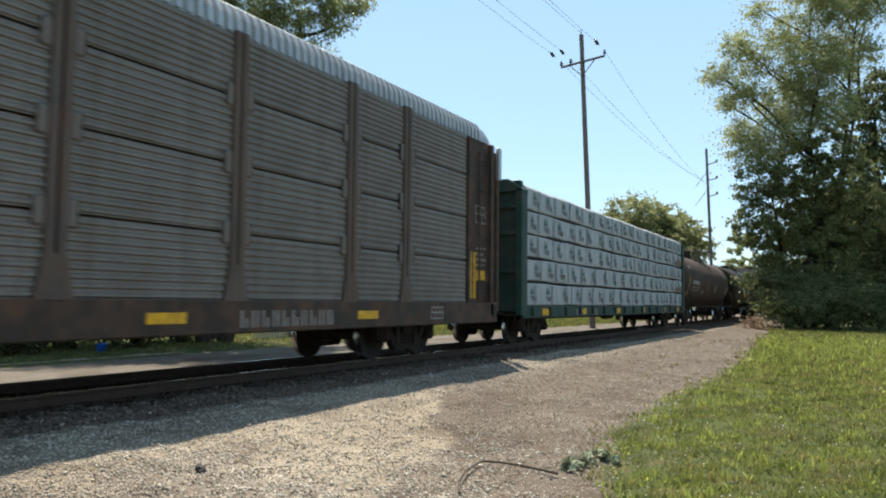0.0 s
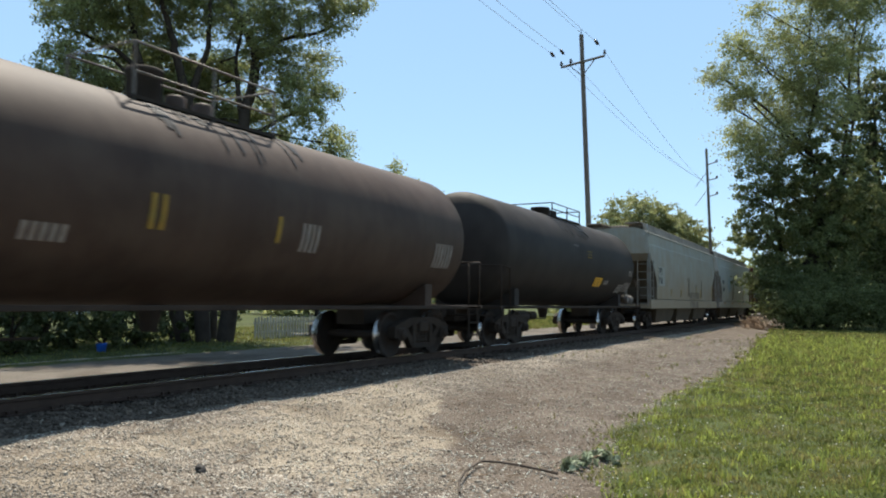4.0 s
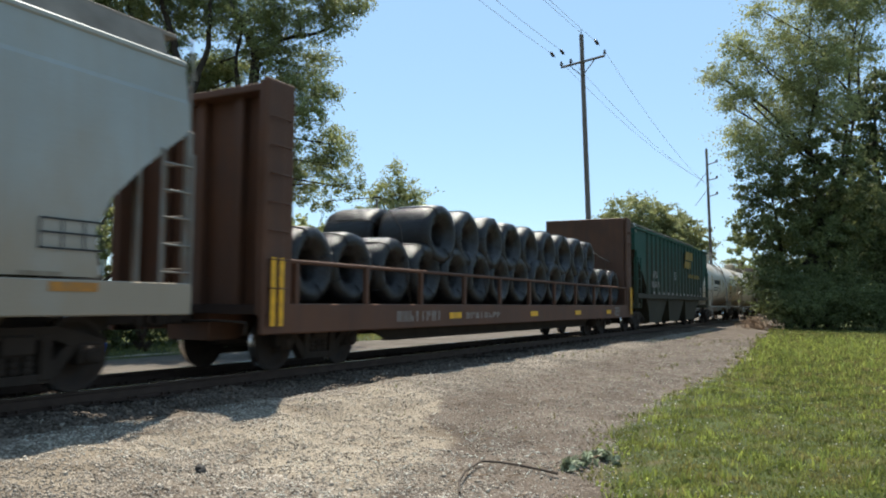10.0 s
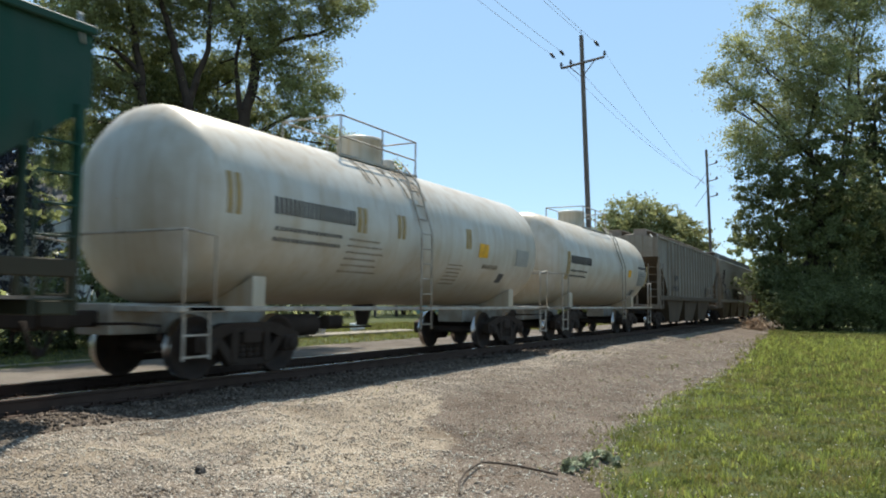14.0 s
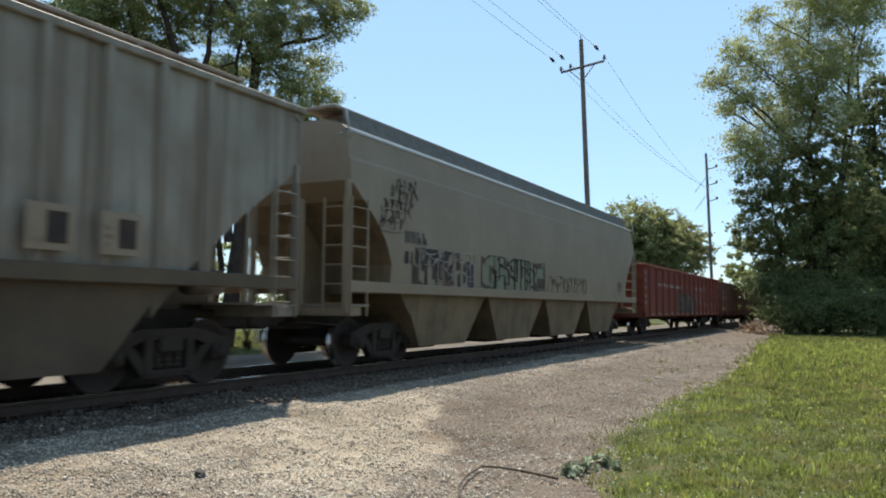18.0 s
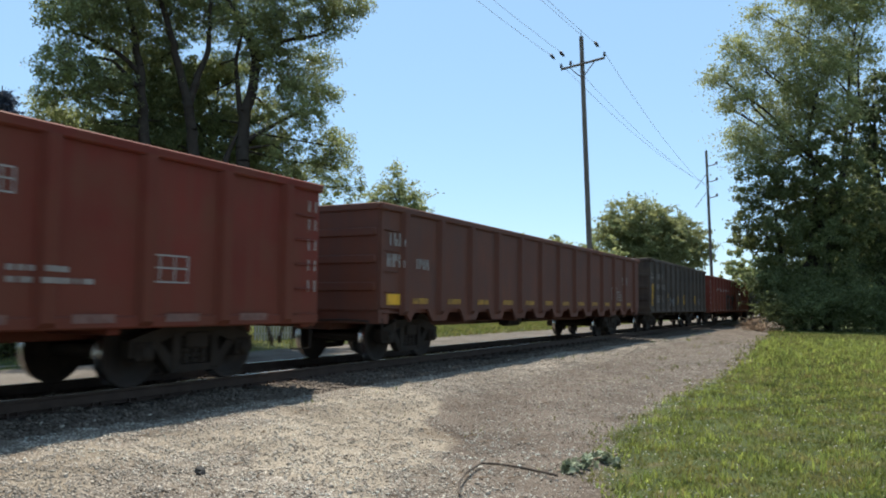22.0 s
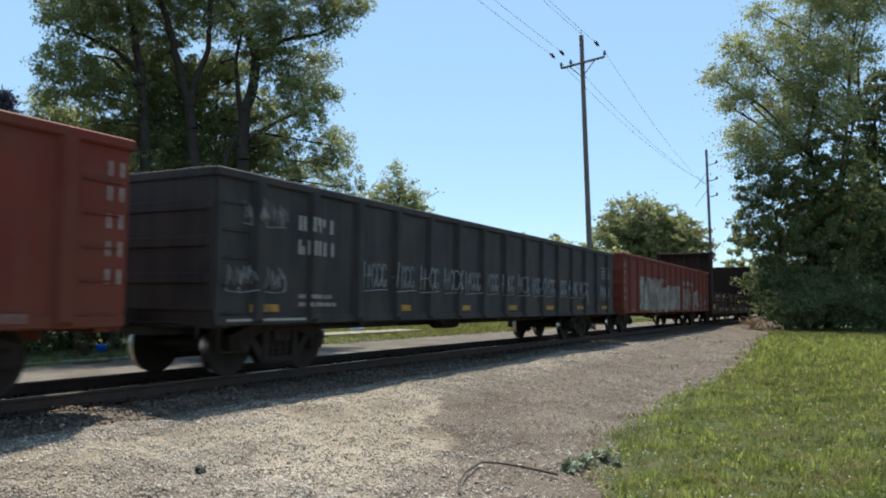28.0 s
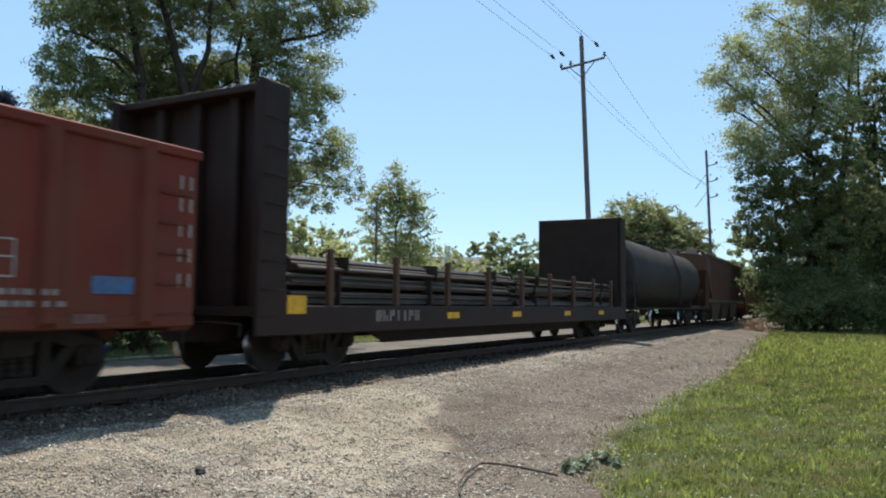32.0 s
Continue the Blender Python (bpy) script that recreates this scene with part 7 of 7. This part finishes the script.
    for k in range(n2):
        for y in (-0.72, 0.72):
            wire_coil(112.8 + 6.03 + k * 1.33, y + r.uniform(-0.05, 0.05), 1.06 + 0.65 + 0.86, r.uniform(-0.08, 0.08))
    for x in (4.4, 8.0, 18.6):
        part("tie_down_cable", Shape().path([(x, -HW + 0.02, 1.1), (x + 0.1, -1.25, 2.6), (x + 0.25, -0.7, 3.25), (x + 0.3, 0.7, 3.25), (x + 0.4, HW - 0.02, 1.1)], 0.011), "truck", car)
    part("tie_down_cable", Shape().path([(18.2, -0.75, 3.1), (19.4, -0.9, 2.85), (L - 0.6, -1.0, 2.7)], 0.02), "galv_dull", car)

    L = 17.0
    car = place(covered_hopper(L, "ribbed", "green_hopper", "dark green ribbed covered hopper with a yellow emblem", roof_mat="green_hopper", bottom="green_bottom"), 134.9)
    v = -HW - 0.06
    lettering(car, 2.6, 2.25, 0.9, 0.3, 4, "offwhite", y=v)
    lettering(car, 2.3, 1.85, 1.6, 0.26, 7, "offwhite", y=v)
    for k, (x0, x1, slant) in enumerate(((9.4, 9.95, 0.6), (10.05, 10.75, 0.15), (10.85, 11.6, 0.15))):
        for z0, z1 in ((2.98, 3.34), (3.42, 3.84)):
            lean = lambda x, z: (x + (z - 3.0) * slant, z)
            wide = 0.25 if k == 2 and z0 < 3.2 else x1 - x0
            part("emblem", Shape().prism([lean(x0, z0), lean(x0 + wide, z0), lean(x0 + wide, z1), lean(x0, z1)], v - 0.036, v - 0.03), "yellow_logo", car, "slanted faded yellow emblem block")
    lettering(car, 10.3, 2.5, 3.4, 0.2, 17, "yellow_logo", y=v - 0.03, slant=0.2)
    data_box(car, 6.9, 2.3, 0.45, 0.35, y=v - 0.03)
    for k in range(13):
        mark(car, 2.5 + k * 0.95, 1.56, 0.35, 0.1, "offwhite", y=v - 0.03, name="reflector")
    data_box(car, 13.8, 1.75, 0.45, 0.3, y=v - 0.03)

    L = 13.8
    white = {"deck": "tank_deck", "pipe": "tank_deck", "r": 1.48, "dome": 0.48, "rail_top": 0.62}
    car = place(tank_car(L, "white_tank", "white tank car with cream dust on its lower half", mid=6.6, deck_at=-0.4, manway_at=0.2, ladder_at=-0.3, **white), 153.2)
    on_shell(car, 2.05, 2.45, 2.15, 0.26, "black", bars=20, r=1.48)
    for k in range(2):
        on_shell(car, 2.1, 2.2 - k * 0.16, 1.75, 0.06, "print_dark", bars=16, r=1.48)
    for k in range(6):
        on_shell(car, 4.05, 2.2 - k * 0.11, 1.0 + 0.1 * (k % 3), 0.03, "stain", bars=9, r=1.48)
        on_shell(car, 7.9, 1.95 - k * 0.08, 0.7, 0.025, "stain", bars=7, r=1.48)
    for x in (1.05, 1.22, 4.25, 4.42, 5.6, 5.77, 8.55, 8.7):
        on_shell(car, x, 2.35, 0.1, 0.6 if x < 2 else 0.45, "yellow_faint", r=1.48)
    on_shell(car, 9.25, 2.2, 0.5, 0.32, "yellow", r=1.48)
    on_shell(car, 9.6, 1.95, 0.9, 0.1, "stain", bars=6, r=1.48)
    on_shell(car, 11.5, 2.1, 0.8, 0.42, "patch_grey", r=1.48)
    on_shell(car, 10.7, 1.65, 0.3, 0.22, "print_dark", r=1.48)
    drips(car, 4.6, 7.2, 12, 9, r=1.48, material="rust_run")

    L = 11.85
    car = place(tank_car(L, "white_tank", "white tank car with black lettering and a data panel", **white), 167.8)
    on_shell(car, 1.3, 2.4, 2.1, 0.25, "black", bars=18, r=1.48)
    for k in range(2):
        on_shell(car, 1.3, 2.15 - k * 0.16, 1.7, 0.06, "print_dark", bars=14, r=1.48)
    on_shell(car, 9.75, 1.9, 1.25, 0.6, "patch_grey", r=1.483)
    for k in range(6):
        on_shell(car, 9.85, 1.95 + k * 0.085, 1.05, 0.03, "print_dark", bars=12, r=1.488)
    on_shell(car, 9.7, 2.58, 1.35, 0.1, "print_dark", bars=14, r=1.48)
    for x in (0.95, 1.1, 11.0, 11.16):
        on_shell(car, x, 1.9, 0.11, 0.85, "yellow_faint", r=1.48)
    on_shell(car, 9.3, 1.5, 0.75, 0.24, "patch_grey", r=1.483)
    on_shell(car, 9.55, 1.53, 0.22, 0.18, "black", r=1.488)
    on_shell(car, 8.2, 2.2, 0.4, 0.28, "yellow", r=1.48)

    L = 16.5
    car = place(covered_hopper(L, "ribbed", "rib_hopper", "weathered grey ribbed covered hopper with rust streaks", roof_mat="rib_hopper"), 181.0)
    lettering(car, 3.0, 2.3, 0.8, 0.26, 3, "black", y=v)
    lettering(car, 2.4, 1.8, 1.6, 0.26, 7, "black", y=v)
    for x in (12.0, 12.9):
        mark(car, x, 1.68, 0.56, 0.5, "tan_hopper", y=v - 0.026, name="data_panel")
        mark(car, x + 0.24, 1.76, 0.24, 0.34, "graffiti_dark", y=v - 0.033)
        small_print(car, x + 0.04, 1.76, 0.14, 0.3, 3, "stain", y=v - 0.033)

    L = 19.6
    car = place(covered_hopper(L, "teardrop", "tan_hopper", "tan curve-sided covered hopper with sprayed graffiti", roof_mat="roof_grey", bottom="tan_bottom"), 198.8)
    lettering(car, 1.9, 2.35, 0.9, 0.24, 4, "black")
    lettering(car, 1.9, 1.95, 1.2, 0.24, 6, "black")
    for k in range(5):
        scrawl(car, 0.9 + 0.15 * k, 2.5 + 0.2 * k, 0.9, 0.3, "graffiti_dark", 2 + k, loops=2)
    wild_letters(car, 2.2, 4.9, 1.5, 2.3, ("graffiti_dark", "graffiti_dark", "graffiti_slate", "tan_hopper"), 12, (), 30, "angular dark graffiti", "graffiti_stone")
    wild_letters(car, 5.3, 9.4, 1.5, 2.35, ("graffiti_green", "graffiti_green", "graffiti_slate"), 6, (), 40, "grey-green graffiti", "graffiti_dark")
    wild_letters(car, 9.7, 13.2, 1.5, 2.05, ("graffiti_rust", "tan_hopper", "tan_hopper"), 8, (), 34, "faded rust-red graffiti", "stain")
    data_box(car, 17.0, 1.75, 0.5, 0.32, "black")

    def red_lettering(car, x1, x2, xs):
        lettering(car, x1, 2.12, 5.4, 0.16, 26, "white", ribs=xs)
        lettering(car, x2, 2.12, 0.75, 0.21, 3, "white", ribs=xs)
        lettering(car, x2 + 1.1, 2.12, 1.7, 0.21, 6, "white", ribs=xs)
        small_print(car, x2, 1.5, 0.6, 0.5, 5, "offwhite", ribs=xs)
        small_print(car, x2 + 1.4, 1.4, 0.5, 0.65, 6, "offwhite", ribs=xs)

    def gondola_marks(car, length, xs, reflector="dull_reflector", w=0.55):
        for x in xs[:-1]:
            mark(car, x + 0.32, 0.87, w, 0.1, reflector, y=-HW - 0.06, name="reflector")
        for z in (1.30, 1.62, 1.94, 2.26, 2.55):
            for x in (length - 0.36, length - 0.2, 0.2, 0.36):
                mark(car, x, z, 0.03, 0.17, "white", y=-HW - 0.032)

    flat = -HW - 0.036
    L = 19.85
    car, xs = gondola(L, "red", "red gondola with dark graffiti and white lettering", 2.90, 0.80, 15)
    place(car, 219.7)
    red_lettering(car, 2.5, 11.5, xs)
    bubble_letters(car, 6.8, 11.1, 0.92, 2.02, 5, "graffiti_slate", "graffiti_dark", 21, xs, "dark bubble-letter graffiti")
    wild_letters(car, 7.1, 10.9, 0.95, 1.7, ("graffiti_dark", "graffiti_slate"), 22, xs, 14, line="graffiti_mauve")
    scrawl(car, 7.0, 1.1, 3.9, 0.75, "graffiti_mauve", 23, loops=4, ribs=xs)
    gondola_marks(car, L, xs)
    data_box(car, L - 3.5, 1.35, 0.7, 0.35, y=flat)
    data_box(car, L - 5.6, 2.2, 0.45, 0.28, y=flat)
    small_print(car, L - 5.2, 1.3, 1.0, 0.25, 2, "offwhite", ribs=xs)

    L = 19.2
    car, xs = gondola(L, "brown", "brown gondola with scalloped drop-bottom sides", 2.85, 0.90, 13, True)
    place(car, 241.2)
    lettering(car, 0.35, 2.2, 0.55, 0.24, 3, "white", ribs=xs)
    lettering(car, 0.3, 1.8, 0.6, 0.24, 3, "white", ribs=xs)
    lettering(car, 1.35, 1.8, 0.55, 0.2, 4, "white", ribs=xs)
    mark(car, 0.3, 1.1, 0.5, 0.2, "yellow", y=flat, name="reflector")
    for x in xs[:-1]:
        mark(car, x + 0.35, 1.12, 0.6, 0.11, "yellow_worn", y=flat, name="reflector")
    data_box(car, L - 4.0, 1.35, 0.7, 0.42, y=flat)
    small_print(car, L - 2.6, 1.9, 0.6, 0.3, 3, "offwhite", ribs=xs)
    small_print(car, L - 3.2, 1.3, 0.5, 0.4, 4, "offwhite", ribs=xs)

    L = 14.1
    car, xs = gondola(L, "charcoal", "charcoal ribbed gondola with paired yellow stripes", 3.05, 0.84, 12)
    place(car, 262.2)
    lettering(car, 1.2, 2.3, 0.9, 0.26, 3, "offwhite", ribs=xs)
    lettering(car, 1.2, 1.85, 1.9, 0.24, 8, "offwhite", ribs=xs)
    small_print(car, 1.2, 1.3, 1.2, 0.35, 3, "offwhite", ribs=xs)
    slanted_pair(car, 0.32, 1.15, 0.95, xs)
    for x in (3.33, 5.38, 7.3, 10.3, 13.35):
        slanted_pair(car, x, 1.2, 0.5, xs)
    data_box(car, 11.55, 1.2, 0.5, 0.36, y=flat)
    scrawl(car, 4.1, 1.15, 0.9, 0.4, "graffiti_line", 71, loops=3, ribs=xs)
    small_print(car, 0.25, 2.3, 0.5, 0.3, 2, "offwhite", ribs=xs)

    L = 19.55
    car, xs = gondola(L, "red", "red gondola with grey scrawled graffiti near its end", 2.90, 0.80, 15)
    place(car, 277.7)
    red_lettering(car, 2.6, 11.2, xs)
    wild_letters(car, 6.4, 10.4, 0.95, 1.95, ("graffiti_dark", "graffiti_slate", "red", "graffiti_dark"), 41, xs, 44, "faded rust-red graffiti")
    for x in (12.0, 13.4):
        for k in range(3):
            scrawl(car, x, 0.95 + 0.35 * k, 0.7, 0.5, "graffiti_stone", int(x * 7) + k, loops=3, ribs=xs)
    gondola_marks(car, L, xs)
    data_box(car, L - 3.3, 1.4, 0.7, 0.35, y=flat)
    data_box(car, L - 6.0, 2.25, 0.5, 0.3, y=flat)
    small_print(car, L - 5.2, 1.4, 1.2, 0.25, 2, "offwhite", ribs=xs)

    L = 19.5
    car, xs = gondola(L, "black_gon", "black gondola with rows of white sprayed signs", 2.83, 0.78, 15)
    place(car, 298.5)
    lettering(car, 1.82, 2.22, 1.0, 0.23, 4, "white", ribs=xs)
    lettering(car, 1.82, 1.85, 1.0, 0.23, 5, "white", ribs=xs)
    small_print(car, 1.85, 1.05, 1.0, 0.25, 2, "offwhite", ribs=xs)
    tag_marks(car, 3.6, 1.38, 13, 1.0, 0.78, 0.46, "graffiti_line", xs)
    scrawl(car, 0.3, 1.25, 0.55, 0.4, "graffiti_line", 51, loops=2, ribs=xs)
    scrawl(car, 1.05, 1.25, 0.5, 0.4, "graffiti_line", 53, loops=2, ribs=xs)
    scrawl(car, 0.6, 2.2, 0.9, 0.4, "graffiti_line", 52, loops=4, ribs=xs)
    for x in (0.75, 4.6, 7.2, 9.9, 12.6, 15.3, 17.9):
        mark(car, x, 0.97, 0.6, 0.11, "yellow_worn", y=-HW - 0.06, name="reflector")
    mark(car, 0.3, 0.84, 1.7, 0.035, "white", y=-HW - 0.06)
    scrawl(car, L - 1.7, 1.3, 1.2, 0.5, "graffiti_line", 55, loops=5, ribs=xs)
    small_print(car, L - 1.5, 2.0, 0.8, 0.45, 4, "offwhite", ribs=xs)
    data_box(car, L - 3.4, 1.1, 0.45, 0.3, y=flat)

    L = 19.3
    car, xs = gondola(L, "red", "red gondola with large pale graffiti", 2.97, 0.80, 15)
    place(car, 319.3)
    red_lettering(car, 2.3, 11.6, xs)
    bubble_letters(car, 2.3, 6.3, 0.84, 2.25, 4, "graffiti_pale", "graffiti_mauve", 61, xs, "large pale bubble-letter graffiti")
    bubble_letters(car, 6.6, 10.6, 0.84, 2.1, 4, "graffiti_pale", "graffiti_mauve", 62, xs, "large pale bubble-letter graffiti")
    wild_letters(car, 2.5, 6.4, 0.9, 2.2, ("graffiti_pale", "graffiti_stone", "graffiti_green", "graffiti_pale", "graffiti_mauve"), 66, xs, 26, line="graffiti_mauve")
    wild_letters(car, 6.8, 10.5, 0.9, 2.05, ("graffiti_pale", "graffiti_stone", "graffiti_pale"), 67, xs, 22, line="graffiti_mauve")
    wild_letters(car, 11.0, 15.6, 0.9, 1.95, ("graffiti_stone", "graffiti_mauve", "red", "graffiti_pale"), 63, xs, 40, "streaked pale graffiti", "graffiti_mauve")
    scrawl(car, 2.6, 1.1, 3.4, 0.9, "graffiti_slate", 64, loops=3, ribs=xs)
    scrawl(car, 6.9, 1.0, 3.3, 0.9, "graffiti_slate", 65, loops=3, ribs=xs)
    data_box(car, L - 3.2, 1.35, 0.7, 0.4, y=flat)
    mark(car, L - 1.6, 1.2, 0.6, 0.2, "blue_decal", y=flat)
    small_print(car, L - 2.7, 1.05, 0.7, 0.25, 2, "offwhite", ribs=xs)
    gondola_marks(car, L, xs, w=0.4)

    L = 20.4
    car = place(bulkhead_flat(L, "flat_dark", "dark brown bulkhead flatcar with side stakes", 4.4), 339.6)
    for k in range(9):
        x = 1.9 + (L - 3.8) * k / 8
        part("stake", Shape().box(x - 0.06, x + 0.06, -HW - 0.03, -HW + 0.06, 0.8, 2.0, 0.01), "flat_brown", car)
        part("stake", Shape().box(x - 0.06, x + 0.06, HW - 0.06, HW + 0.03, 0.8, 2.0, 0.01), "flat_brown", car)
    reflectors(car, (5.9, 9.4, 13.3, 16.8), 0.82)
    mark(car, 0.75, 0.95, 0.45, 0.28, "yellow", y=-HW - 0.054)
    lettering(car, 3.2, 0.8, 1.6, 0.2, 7, "offwhite", y=-HW - 0.054)
    r = random.Random(3)
    for bundle in range(9):
        lay, col = divmod(bundle, 3)
        for half in range(2):
            x0 = 1.2 + half * 9.2 + r.uniform(-0.2, 0.2)
            s = Shape()
            yb = -1.05 + col * 1.05
            for k in range(26):
                y, z = yb + r.uniform(-0.36, 0.36), r.uniform(0.0, 0.2)
                s.tube((x0 + r.uniform(-0.1, 0.1), y, z), (x0 + 8.7 + r.uniform(-0.2, 0.2), y + r.uniform(-0.05, 0.05), z + r.uniform(-0.02, 0.02)), 0.032, seg=6)
            ob = thing("steel_bar_bundle", "bundle of long grey steel bars", "steel bars", "bars on the flatcar")
            tagged(part("loose_bar", s, "bars", ob), kind="stuff")
            for x in (x0 + 1.2, x0 + 4.4, x0 + 7.4):
                part("band", Shape().box(x, x + 0.05, yb - 0.42, yb + 0.42, -0.02, 0.25), "truck", ob)
            ob.location = (0, 0, 1.10 + lay * 0.28)
            place(ob, 339.6)

    L = 16.5
    place(tank_car(L, "black_tank", "black tank car with a plain shell", pipe="truck"), 361.1)
    L = 16.7
    place(covered_hopper(L, "ribbed", "flat_brown", "brown ribbed covered hopper", roof_mat="flat_brown"), 378.8)
    L = 16.5
    car, xs = gondola(L, "brown", "brown gondola at the tail of the visible train", 2.9, 0.8, 13)
    place(car, 396.8)
    return out


SPEEDS = ((0.0, 10.49), (6.0, 10.40), (12.0, 10.50), (18.0, 10.43), (24.0, 10.26), (32.0, 10.01))


def travelled(t):
    s = 0.0
    for (t0, v0), (t1, v1) in zip(SPEEDS, SPEEDS[1:]):
        if t <= t0:
            break
        u = min(t, t1)
        s += (u - t0) * (v0 + (v0 + (v1 - v0) * (u - t0) / (t1 - t0))) / 2
    return s


train = build_train()
for ob, start in train:
    ob.location.x, ob.location.y = start, ob.location.y + TRACK_Y


def motions():
    times = [k * 0.8 for k in range(41)]
    for ob, start in train:
        m = ob.matrix_basis.copy()
        rows = []
        for t in times:
            p = m.copy()
            p.translation.x = start - travelled(t)
            rows.append((t, p))
        walk(ob, rows)
    starts = {ob.name: start for ob, start in train}
    for w in wheelsets:
        base, start = w.location.copy(), starts[w.parent.name]
        rows, held = [], None
        for k in range(0, 961, 2):
            t = k / FPS
            x = start - travelled(t)
            inside = -45.0 < x < 90.0   # the wheels turn where the line can be seen
            if held is None or inside or k == 960:
                angle = -min(max(travelled(t), start - 90.0), start + 45.0) / WHEEL_R
                rows.append((t, Matrix.LocRotScale(base, Euler((0, angle, 0)), None)))
            held = inside
        walk(w, rows)
motions()
